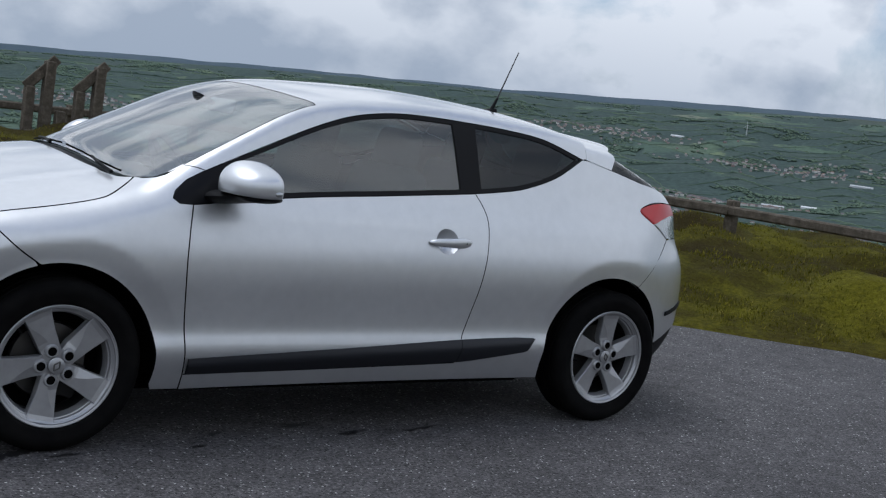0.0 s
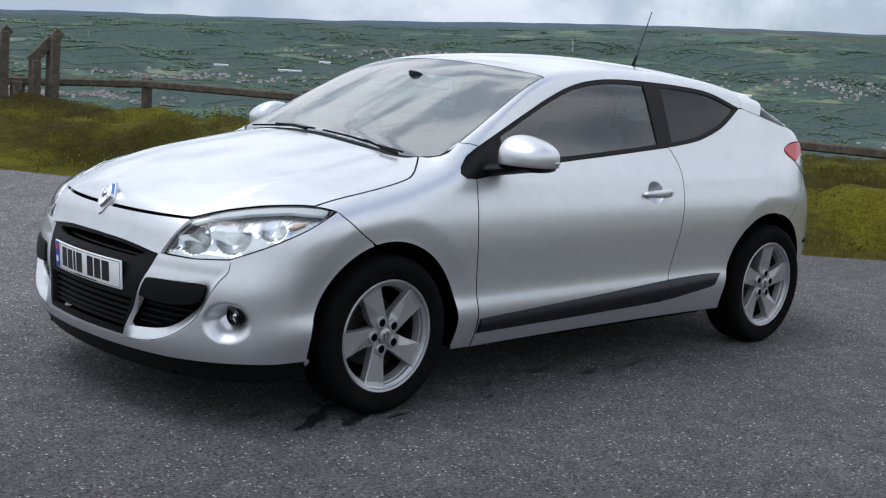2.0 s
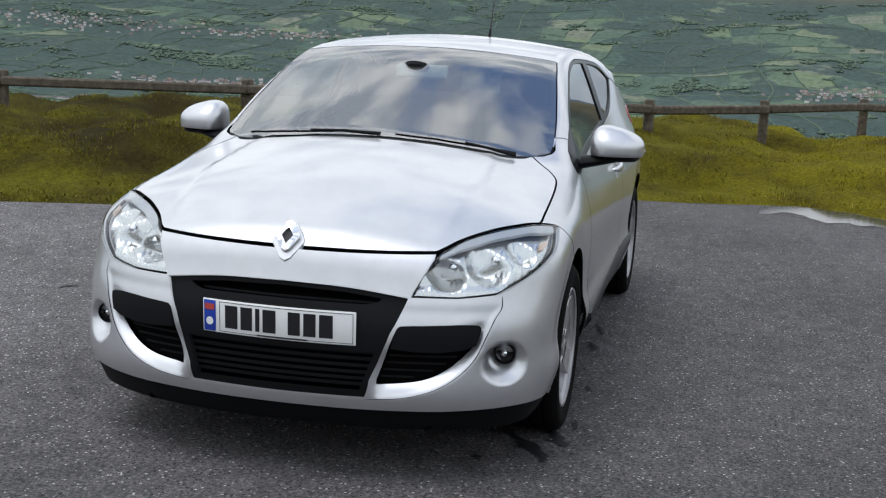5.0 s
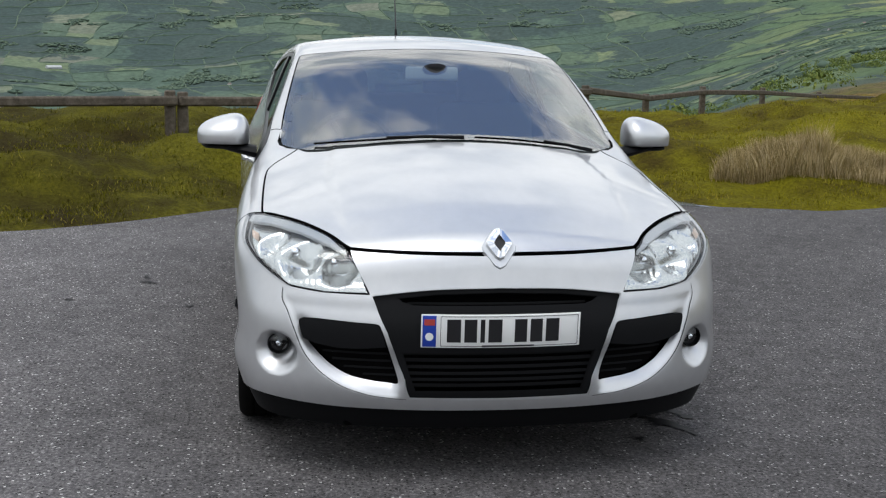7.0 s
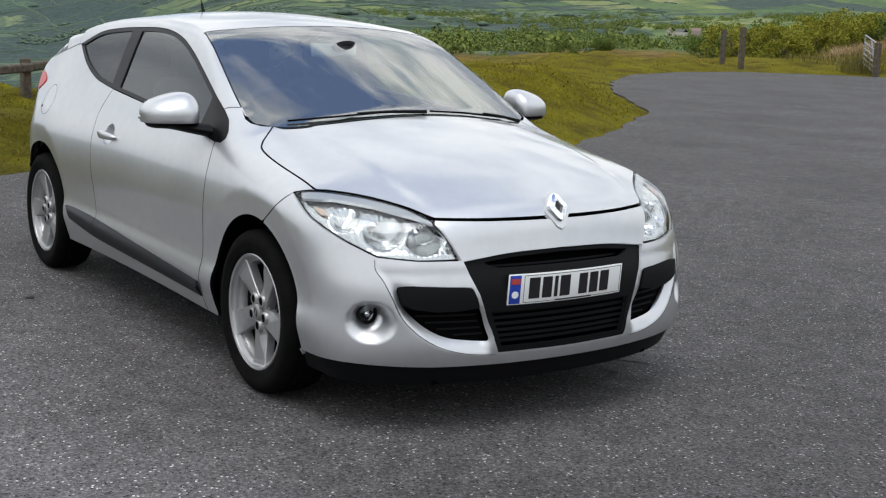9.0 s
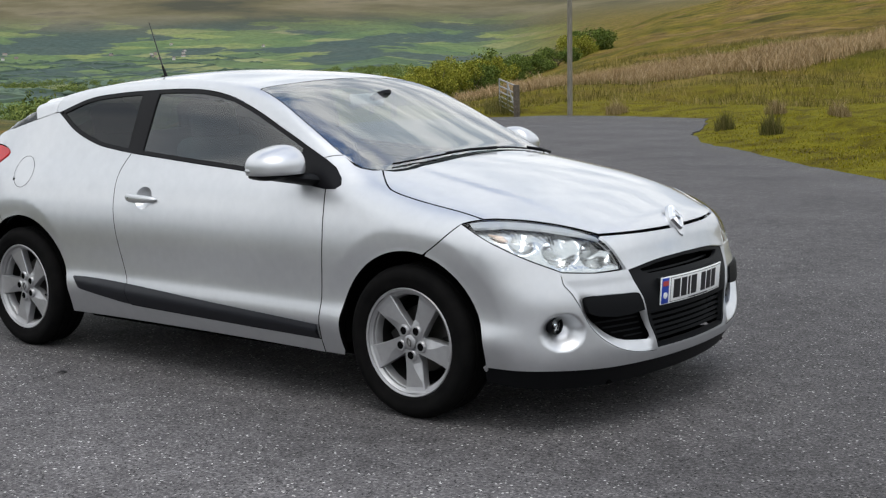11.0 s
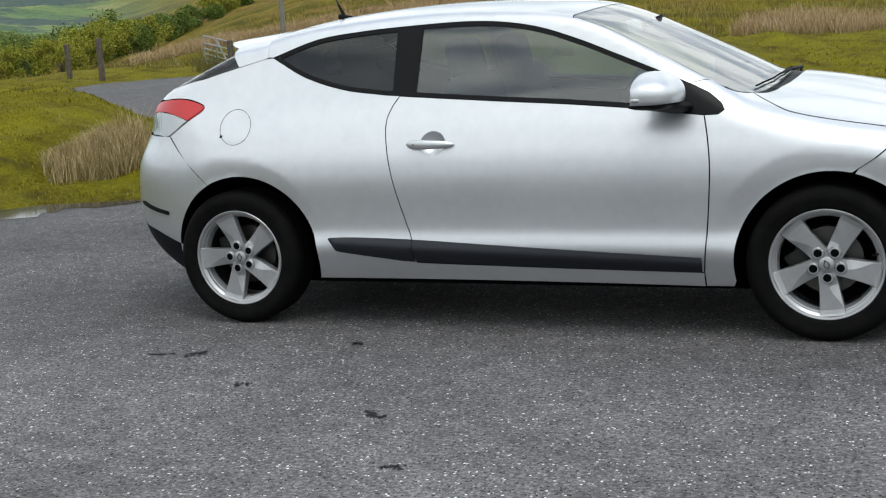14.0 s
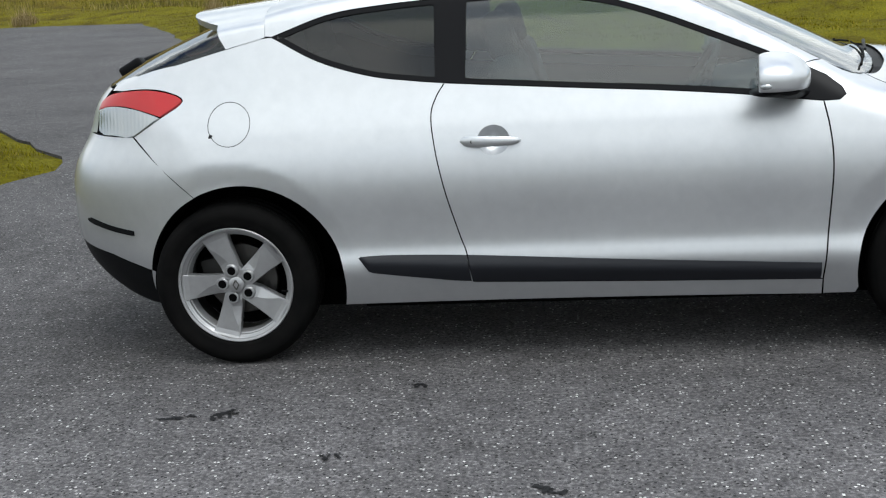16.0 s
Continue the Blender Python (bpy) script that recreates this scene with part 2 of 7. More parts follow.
def lathe(bm, profile, m, seg=64):
    """Spin (radius, along) pairs round the local z axis."""
    rings = []
    for k in range(seg):
        a = 2 * math.pi * k / seg
        rings.append([bm.verts.new(m @ Vector((r * math.cos(a), r * math.sin(a), h))) for r, h in profile])
    for k in range(seg):
        a, b = rings[k], rings[(k + 1) % seg]
        for i in range(len(profile) - 1):
            if profile[i][0] < 1e-6 and profile[i + 1][0] < 1e-6:
                continue
            bm.faces.new((a[i], b[i], b[i + 1], a[i + 1]))
    bmesh.ops.remove_doubles(bm, verts=bm.verts, dist=1e-5)
    return bm


def rod(bm, a, b, r1, r2=None, seg=10):
    a, b = Vector(a), Vector(b)
    d = b - a
    m = Matrix.Translation((a + b) / 2) @ d.to_track_quat("Z", "Y").to_matrix().to_4x4()
    return tube(bm, m, r1, r1 if r2 is None else r2, d.length, seg)


def spline(xs, ys):
    """A smooth curve through points, as a fast function."""
    xs, ys = np.array(xs, float), np.array(ys, float)
    n, h = len(xs), np.diff(xs)
    a, r = np.eye(n), np.zeros(n)
    for i in range(1, n - 1):
        a[i, i - 1], a[i, i], a[i, i + 1] = h[i - 1], 2 * (h[i - 1] + h[i]), h[i]
        r[i] = 6 * ((ys[i + 1] - ys[i]) / h[i] - (ys[i] - ys[i - 1]) / h[i - 1])
    c = np.linalg.solve(a, r)
    q = np.linspace(xs[0], xs[-1], 3000)
    k = np.clip(np.searchsorted(xs, q) - 1, 0, n - 2)
    t1, t0 = xs[k + 1] - q, q - xs[k]
    v = c[k] * t1**3 / (6 * h[k]) + c[k + 1] * t0**3 / (6 * h[k]) + (ys[k] / h[k] - c[k] * h[k] / 6) * t1 + (ys[k + 1] / h[k] - c[k + 1] * h[k] / 6) * t0
    return lambda x: np.interp(x, q, v)


def curve(points, n=8):
    """Catmull-Rom samples through 2D or 3D points."""
    p = np.array(points, float)
    p = np.vstack([2 * p[0] - p[1], p, 2 * p[-1] - p[-2]])
    out = []
    for i in range(1, len(p) - 2):
        for t in np.linspace(0, 1, n, endpoint=False):
            out.append(0.5 * (2 * p[i] + (p[i + 1] - p[i - 1]) * t + (2 * p[i - 1] - 5 * p[i] + 4 * p[i + 1] - p[i + 2]) * t**2 + (3 * p[i] - p[i - 1] - 3 * p[i + 1] + p[i + 2]) * t**3))
    out.append(p[-2])
    return np.array(out)


# ---- the car's outer skin, as one smooth function ----
WHEELBASE, HUB_Z = 1.32, 0.313
half_width = spline([-2.2, -1.95, -1.65, -1.32, -0.9, -0.45, 0.0, 0.45, 0.9, 1.32, 1.65, 1.9, 2.2], [0.79, 0.826, 0.855, 0.868, 0.857, 0.846, 0.842, 0.844, 0.853, 0.866, 0.858, 0.835, 0.80])
tuck = spline([0.10, 0.20, 0.30, 0.36, 0.40, 0.43, 0.48, 0.55, 0.65, 0.72, 0.78, 0.83, 0.88, 0.93, 1.00, 1.10, 1.20, 1.30, 1.36, 1.5], [0.10, 0.045, 0.008, -0.006, -0.002, 0.005, 0.0085, 0.0065, 0.0035, 0.0085, 0.019, 0.034, 0.052, 0.075, 0.108, 0.150, 0.190, 0.233, 0.264, 0.36])
hood_line = spline([-2.4, -1.0, 0.0, 0.6, 1.0, 1.2, 1.4, 1.6, 1.8, 1.95, 2.06, 2.14, 2.3], [0.2, 0.75, 1.0, 1.06, 1.036, 1.016, 0.985, 0.942, 0.884, 0.832, 0.788, 0.74, 0.60])
hood_crown = spline([0.6, 1.0, 1.2, 1.45, 1.7, 2.0, 2.3], [0.14, 0.15, 0.20, 0.205, 0.19, 0.255, 0.28])
roof_line = spline([-2.3, -1.95, -1.8, -1.6, -1.42, -1.25, -1.0, -0.7, -0.3, 0.05, 0.33, 0.55, 0.8, 1.1, 1.4, 1.8, 2.4], [0.75, 1.040, 1.128, 1.216, 1.282, 1.336, 1.384, 1.411, 1.422, 1.407, 1.370, 1.282, 1.163, 1.012, 0.85, 0.62, 0.2])
roof_crown = spline([-2.3, -1.8, -1.3, -0.6, 0.1, 0.4, 0.9, 1.4], [0.20, 0.19, 0.145, 0.145, 0.15, 0.175, 0.19, 0.19])
nose = spline([0.0, 0.18, 0.24, 0.30, 0.40, 0.53, 0.62, 0.70, 0.77, 0.85, 1.2], [2.06, 2.125, 2.162, 2.180, 2.176, 2.164, 2.130, 2.105, 2.085, 2.06, 1.9])
tail = spline([0.0, 0.15, 0.22, 0.30, 0.40, 0.50, 0.6, 0.7, 0.78, 0.86, 1.0, 1.1, 1.5], [-1.6, -1.80, -1.92, -2.02, -2.09, -2.113, -2.115, -2.105, -2.075, -2.025, -1.98, -1.945, -1.8])


def step01(v):
    v = np.clip(v, 0, 1)
    return v * v * (3 - 2 * v)


def smax(a, b, k):
    h = np.clip(0.5 + 0.5 * (a - b) / k, 0, 1)
    return b * (1 - h) + a * h + k * h * (1 - h)


def skin(p):
    """Below zero inside the car's skin."""
    x, y, z = p[..., 0], np.abs(p[..., 1]), p[..., 2]
    w = half_width(x) - tuck(z)
    for wx in (-WHEELBASE, WHEELBASE):
        r = np.hypot(x - wx - (0.02 if wx > 0 else 0), z - HUB_Z)
        lip = np.minimum(smax(0.472 - r, 0.0, 0.007), 0.085)
        w = w - 0.13 * lip * np.clip((r - 0.25) / 0.1, 0, 1) * step01((z - 0.20) / 0.42)
    side = y - w
    y2 = y * y
    ridge = np.interp(x, [1.0, 1.2, 1.5, 1.8, 2.1], [0.47, 0.495, 0.52, 0.50, 0.44])
    hood = hood_line(x) - hood_crown(x) * y2 + 0.006 * step01((ridge + 0.02 - y) / 0.04) * step01((x - 0.95) / 0.15) * step01((2.0 - x) / 0.2)
    roof = roof_line(x) - roof_crown(x) * y2
    top = (z - smax(hood, roof, 0.014)) * 0.92
    front = (x - nose(z) + 0.25 * y2 + 0.45 * y2**3) * 0.93
    rear = tail(z) + 0.2 * y2 + 1.2 * y2**3 - x
    s = smax(side, top, 0.032 + 0.053 * step01((1.16 - z) / 0.16))
    s = smax(s, front, 0.06)
    s = smax(s, rear, 0.075)
    return s


def normal_at(p):
    e, g = 0.004, []
    for k in range(3):
        d = np.zeros(3)
        d[k] = e
        g.append(skin(p + d) - skin(p - d))
    g = np.stack(g, -1)
    return g / np.maximum(np.linalg.norm(g, axis=-1, keepdims=True), 1e-9)


def cast(start, way, reach=1.6):
    """First meeting of rays with the skin."""
    ts = np.linspace(0, reach, 60)
    lo, hi, found = np.zeros(len(start)), np.full(len(start), reach), np.zeros(len(start), bool)
    for a, b in zip(ts[:-1], ts[1:]):
        v = skin(start + way * b) < 0
        fresh = v & ~found
        lo[fresh], hi[fresh] = a, b
        found |= v
    for _ in range(18):
        mid = (lo + hi) / 2
        inside = skin(start + way * mid[:, None]) < 0
        hi, lo = np.where(inside, mid, hi), np.where(inside, lo, mid)
    return start + way * hi[:, None]


AXIS_Z, ROUND = 0.45, 0.80


def onto_long(uv):
    """(x, angle * ROUND) about the lengthwise axis, to the skin."""
    a = uv[:, 1] / ROUND
    way = np.stack([0 * a, np.cos(a), np.sin(a)], -1)
    start = np.stack([uv[:, 0], 0 * a, 0 * a + AXIS_Z], -1) + way * 1.5
    return cast(start, -way, 1.45)


def onto_end(sign):
    """(angle * 0.8, z) about an upright axis near an end, to the skin."""
    def f(uv):
        a = uv[:, 0] / 0.8
        way = np.stack([sign * np.cos(a), np.sin(a), 0 * a], -1)
        start = np.stack([0 * a + sign * 1.30, 0 * a, uv[:, 1]], -1) + way * 1.3
        return cast(start, -way, 1.28)
    return f


onto_front, onto_rear = onto_end(1), onto_end(-1)


def side_uv(points):
    """Side view (x, z) points, laid on the left flank."""
    p = np.array(points, float)
    hit = cast(np.stack([p[:, 0], 0 * p[:, 0] + 1.3, p[:, 1]], -1), np.tile((0.0, -1.0, 0.0), (len(p), 1)), 1.25)
    return np.stack([p[:, 0], np.arctan2(p[:, 1] - AXIS_Z, hit[:, 1]) * ROUND], -1)


def top_uv(points):
    """Plan (x, y) points, laid on the skin from above."""
    p = np.array(points, float)
    hit = cast(np.stack([p[:, 0], p[:, 1], 0 * p[:, 0] + 1.8], -1), np.tile((0.0, 0.0, -1.0), (len(p), 1)), 1.6)
    return np.stack([p[:, 0], np.arctan2(hit[:, 2] - AXIS_Z, p[:, 1]) * ROUND], -1)


def front_uv(points, sign=1):
    """(x, y, z) points to the upright cylinder of an end."""
    p = np.array(points, float)
    return np.stack([np.arctan2(p[:, 1], sign * p[:, 0] - 1.30) * 0.8, p[:, 2]], -1)


def long_uv(p):
    """Places on the skin to the lengthwise map."""
    return np.stack([p[:, 0], np.arctan2(p[:, 2] - AXIS_Z, p[:, 1]) * ROUND], -1)


def side3(points):
    """Side view (x, z) points as places on the left flank."""
    p = np.array(points, float)
    return cast(np.stack([p[:, 0], 0 * p[:, 0] + 1.3, p[:, 1]], -1), np.tile((0.0, -1.0, 0.0), (len(p), 1)), 1.25)


def resample(loop, step):
    out = []
    n = len(loop)
    for i in range(n):
        a, b = loop[i], loop[(i + 1) % n]
        k = max(1, int(np.ceil(np.linalg.norm(b - a) / step)))
        for j in range(k):
            out.append(a + (b - a) * j / k)
    out = np.array(out)
    keep = np.linalg.norm(out - np.roll(out, 1, axis=0), axis=1) > step * 0.05
    return out[keep]


def area(loop):
    x, y = loop[:, 0], loop[:, 1]
    return 0.5 * np.sum(x * np.roll(y, -1) - y * np.roll(x, -1))


def shrink(loop, d):
    """Move a closed loop inwards by d."""
    s = 1 if area(loop) > 0 else -1
    e = np.roll(loop, -1, axis=0) - np.roll(loop, 1, axis=0)
    nrm = np.stack([-e[:, 1], e[:, 0]], -1) * s
    nrm /= np.maximum(np.linalg.norm(nrm, axis=1, keepdims=True), 1e-9)
    return loop + nrm * d


def within(p, loop):
    a, b = loop, np.roll(loop, -1, axis=0)
    hit = np.zeros(len(p), bool)
    for (ax, ay), (bx, by) in zip(a, b):
        hit ^= ((ay > p[:, 1]) != (by > p[:, 1])) & (p[:, 0] < (bx - ax) * (p[:, 1] - ay) / (by - ay + 1e-12) + ax)
    return hit


def fill(loops, step):
    """Triangles inside the first loop and outside the others."""
    from mathutils.geometry import delaunay_2d_cdt
    verts, edges = [], []
    for lp in loops:
        n0 = len(verts)
        verts += [Vector(p) for p in lp]
        edges += [(n0 + i, n0 + (i + 1) % len(lp)) for i in range(len(lp))]
    lo, hi = loops[0].min(0), loops[0].max(0)
    allb = np.concatenate(loops)
    gx, gy = np.meshgrid(np.arange(lo[0], hi[0], step), np.arange(lo[1], hi[1], step * 0.866))
    gx = gx + (np.arange(gx.shape[0]) % 2)[:, None] * step / 2
    g = np.stack([gx.ravel(), gy.ravel()], -1)
    near = np.empty(len(g))
    for i in range(0, len(g), 2000):
        near[i:i + 2000] = np.sqrt(((g[i:i + 2000, None] - allb[None]) ** 2).sum(-1)).min(1)
    g = g[near > step * 0.45]
    verts += [Vector(p) for p in g]
    vs, _, fs, *_ = delaunay_2d_cdt(verts, edges, [], 1, 1e-6)
    vs, fs = np.array([tuple(v) for v in vs]), np.array([f for f in fs if len(f) == 3])
    mid = vs[fs].mean(1)
    keep = within(mid, loops[0])
    for lp in loops[1:]:
        keep &= ~within(mid, lp)
    fs = fs[keep]
    used = np.unique(fs)
    remap = -np.ones(len(vs), int)
    remap[used] = np.arange(len(used))
    return vs[used], remap[fs]


def panel(name, loops, onto, material, parent, label="", step=0.022, gap=0.0028, depth=0.014, lift=0.0, mirror=False, shape=None, dark=None):
    """A piece of the skin cut along its outline, with turned-in edges."""
    loops = [resample(np.asarray(lp, float), step * 0.7) for lp in loops]
    loops = [shrink(lp, gap if i == 0 else -gap) for i, lp in enumerate(loops)]
    uv, tri = fill(loops, step)
    p = onto(uv)
    n = normal_at(p)
    if shape is not None:
        p = shape(p, n)
    p = p + n * lift
    if shape is not None:
        fn = np.cross(p[tri[:, 1]] - p[tri[:, 0]], p[tri[:, 2]] - p[tri[:, 0]])
        fn *= np.sign((fn * n[tri[:, 0]]).sum(-1, keepdims=True))
        acc = np.zeros_like(p)
        for k in range(3):
            np.add.at(acc, tri[:, k], fn)
        n = acc / np.maximum(np.linalg.norm(acc, axis=1, keepdims=True), 1e-12)
    a, b, c = p[tri[:, 0]], p[tri[:, 1]], p[tri[:, 2]]
    turned = (np.cross(b - a, c - a) * n[tri[:, 0]]).sum(-1) < 0
    tri[turned] = tri[turned][:, ::-1]
    edges = np.concatenate([tri[:, [0, 1]], tri[:, [1, 2]], tri[:, [2, 0]]])
    key = {(int(i), int(j)) for i, j in edges}
    rim = [(i, j) for i, j in key if (j, i) not in key]
    ids = {}
    verts, norms, faces = list(p), list(n), [tuple(t) for t in tri]
    if depth > 0:
        for i, j in rim:
            for k in (i, j):
                if k not in ids:
                    ids[k] = len(verts)
                    verts.append(p[k] - n[k] * depth)
                    norms.append(n[k])
            faces.append((j, i, ids[i], ids[j]))
    verts, norms = np.array(verts), np.array(norms)
    dark = (material is PAINT and depth < 0.03) if dark is None else dark
    mats, index = ([material, SHELL], [0] * len(tri) + [1] * (len(faces) - len(tri))) if dark else (None, None)
    ob = link_mesh(name, verts, faces, material, parent, label, normals=norms, mats=mats, index=index)
    if not mirror:
        return ob
    flip = np.array([1, -1, 1])
    return ob, link_mesh(name, verts * flip, [f[::-1] for f in faces], material, parent, label, normals=norms * flip, mats=mats, index=index)


# ---- the ground ----
EDGE = np.array([(30, -30), (14, -20), (4, -11.5), (1.2, -8.6), (-0.7, -6.9), (-1.5, -6.0), (-2.1, -5.0), (-2.95, -3.0), (-3.5, -1.95), (-4.1, -1.15), (-4.6, -0.65), (-5.1, -0.1), (-5.45, 0.6), (-5.75, 1.5), (-5.88, 2.0), (-5.65, 2.45), (-5.25, 2.74), (-4.75, 2.97), (-4.3, 3.2), (-4.1, 4.0), (-4.3, 4.7), (-4.75, 5.3), (-5.5, 6.3), (-6.7, 7.9), (-9.4, 11.2), (-13.5, 14.0), (-16.8, 16.8), (-19.2, 19.6), (-20.6, 22.6), (-20.8, 25.2), (-19.5, 27.0), (-17.0, 30.0), (-11.5, 27.5), (-9.6, 23.5), (-7.9, 19.6), (-6.6, 17.4), (-3.6, 13.8), (-0.7, 10.6), (2.5, 9.8), (8, 10.5), (20, 16), (34, 20)])


def to_edge(x, y):
    """Distance from the tarmac's edge: above zero outside it."""
    a, b = EDGE, np.roll(EDGE, -1, axis=0)
    best, inside = np.full(x.shape, 1e9), np.zeros(x.shape, bool)
    for (ax, ay), (bx, by) in zip(a, b):
        ex, ey = bx - ax, by - ay
        t = np.clip(((x - ax) * ex + (y - ay) * ey) / (ex * ex + ey * ey), 0, 1)
        best = np.minimum(best, np.hypot(x - ax - t * ex, y - ay - t * ey))
        cross = ((ay > y) != (by > y)) & (x < (bx - ax) * (y - ay) / (by - ay + 1e-12) + ax)
        inside ^= cross
    return np.where(inside, -best, best)


def wave(x, y, s, k):
    """Soft irregular bumps of about the size s."""
    v = 0
    for i in range(5):
        a = 1.3 * k + 2.399 * i
        f = (1 + 0.37 * i) * 2 * math.pi / s
        v = v + np.sin((x * math.cos(a) + y * math.sin(a)) * f + 1.7 * k * i + i) / (1 + 0.45 * i)
    return v / 2.4


def lerp_az(az, table):
    t = np.array(table, float)
    return np.interp(np.mod(az, 360), np.r_[t[-1, 0] - 360, t[:, 0], t[0, 0] + 360], np.r_[t[-1, 1], t[:, 1], t[0, 1]])


SKYLINE = [(20, 2), (60, 2.0), (85, 2.2), (96, 3.0), (105, 4.6), (115, 4.3), (121, 4.05), (127, 4.15), (140, 4.25), (147, 4.05), (153, 3.2), (165, 2.7), (185, 2.3), (198, 1.95), (205, 1.88), (211, 1.76), (217, 1.58), (222, 1.25), (228, 0.88), (235, 0.72), (241, 0.45), (249, 0.0), (256, -0.4), (300, 0.5), (340, 3)]
BANK = [(60, 0.08), (110, 0.10), (140, 0.14), (160, 0.17), (172, 0.22), (182, 0.30), (200, 0.31), (225, 0.27), (250, 0.28), (290, 0.2)]


def land(x, y):
    """Height of the ground."""
    r, az = np.hypot(x, y), np.degrees(np.arctan2(y, x)) % 360
    d = to_edge(x, y)
    view = step01((az - 118) / 30) * step01((282 - az) / 20)
    # verge and bank
    bank = lerp_az(az, BANK)
    z = -0.03 * step01((0.6 - d) / 0.6) + 0.035 * step01(d / 0.25) + bank * step01((d - 0.35) / 1.5)
    # a mossy mound beside the bend of the road
    mu, mv = (x + 10.3) * -0.77 + (y - 8.6) * 0.64, (x + 10.3) * 0.64 + (y - 8.6) * 0.77
    z = z + 0.46 * np.exp(-((mu / 4.6) ** 2) - (mv / 2.6) ** 2) * step01((d + 0.1) / 1.7)
    rough = step01(d / 1.2)
    z = z + rough * (0.09 * wave(x, y, 2.9, 1) + 0.036 * wave(x, y, 0.9, 2)) * (0.5 + view)
    z = z + 0.13 * wave(x, y, 2.1, 8) * step01((d - 0.6) / 1.5) * step01((r - 11) / 5) * step01((34 - r) / 8) * step01((az - 76) / 6) * step01((128 - az) / 6)
    z = z - 1.15 * step01((r - 15) / 14) * step01((az - 138) / 6) * step01((172 - az) / 8) * step01((d - 0.5) / 3)
    # beyond the crest the hill drops to the valley
    crest = 5.0 + 3 * wave(x, y, 30, 3) + 14 * step01((141 - az) / 6)
    over = np.maximum(d - crest, 0)
    fall = -np.minimum(over * 0.17, 12) - 140 * step01((r - 60) / 1500)
    far = step01((r - 1500) / 3400)
    tops = r * np.tan(np.radians(lerp_az(az, SKYLINE) - 0.20 * step01((az - 160) / 40)))
    valley = fall * (1 - far**1.5) + far**1.5 * tops
    roll = step01((r - 200) / 900) * (14 * wave(x, y, 900, 4) + 6 * wave(x, y, 330, 5)) * (1 - step01((r - 4200) / 500))
    # moor that climbs on the other side
    climb = np.tan(np.radians(lerp_az(az, [(20, 1.2), (80, 2.2), (92, 3.4), (100, 5.0), (112, 3.9), (118, 2.7), (121, 1.7), (124, 0.4), (129, -1.25), (134, -1.7), (140, -1.9), (180, -2.0), (300, -1), (340, 3)]) + 1.8 * step01((az - 125) / 6) * step01((r - 200) / 1000)))
    moor = climb * np.maximum(r - 27, 0) * step01((r - 27) / 30) * (1 - 0.25 * step01((r - 200) / 800)) + rough * 0.22 * wave(x, y, 9, 6) * step01(d / 6) + step01((r - 60) / 200) * 3 * wave(x, y, 110, 7)
    moor = np.where(r > 1500, moor * (1 - far) + tops * far, moor)
    side = step01((az - 152) / 14) * step01((285 - az) / 25)
    return z + side * (valley + roll) + (1 - side) * moor


def make_ground():
    rs = [0.0, 1.5]
    while rs[-1] < 4850:
        r = rs[-1]
        rs.append(r + (0.12 if r < 4 else max(0.12, 0.024 * r)))
    rs = np.array(rs[1:])
    n_az = 960
    # finer on the sides that the camera faces
    t = np.linspace(0, 1, n_az, endpoint=False)
    az = np.interp(t, [0, 0.08, 0.90, 1.0], [0, 72, 258, 360])
    R, A = np.meshgrid(rs, np.radians(az), indexing="ij")
    X, Y = R * np.cos(A), R * np.sin(A)
    Z = land(X, Y)
    verts = np.stack([X, Y, Z], -1).reshape(-1, 3)
    i, j = np.meshgrid(np.arange(len(rs) - 1), np.arange(n_az), indexing="ij")
    k = (j + 1) % n_az
    faces = np.stack([i * n_az + j, (i + 1) * n_az + j, (i + 1) * n_az + k, i * n_az + k], -1).reshape(-1, 4)
    me = bpy.data.meshes.new("ground")
    verts = np.vstack([verts, [[0, 0, -0.03]]])
    me.vertices.add(len(verts))
    me.vertices.foreach_set("co", verts.ravel())
    cap = np.stack([np.full(n_az, len(verts) - 1), np.arange(n_az), (np.arange(n_az) + 1) % n_az], -1)
    loops = np.concatenate([faces.ravel(), cap.ravel()])
    me.loops.add(len(loops))
    me.loops.foreach_set("vertex_index", loops)
    starts = np.r_[np.arange(len(faces)) * 4, len(faces) * 4 + np.arange(n_az) * 3]
    me.polygons.add(len(starts))
    me.polygons.foreach_set("loop_start", starts)
    me.polygons.foreach_set("use_smooth", np.ones(len(starts), bool))
    me.update(calc_edges=True)
    return me


# fields: a warped grid of plots, the same for the paint and for the hedges
PLOT_U, PLOT_V = 120.0, 84.0


def plot_uv(x, y):
    u = x + 45 * np.sin(y / 210 + 0.6) + 22 * np.sin((x + y) / 97)
    v = y + 50 * np.sin(x / 260) + 20 * np.sin((x - y) / 83 + 1.0)
    return u, v


LAND = shader("grass_and_fields", (0.1, 0.12, 0.03), 0.9, spec=0.05)
pos = node(LAND, "ShaderNodeNewGeometry").outputs["Position"]
sep = node(LAND, "ShaderNodeSeparateXYZ")
wire(LAND, pos, sep.inputs[0])
PX, PY = sep.outputs["X"], sep.outputs["Y"]


def sine(arg, amp):
    return calc(LAND, "MULTIPLY", calc(LAND, "SINE", arg), amp)


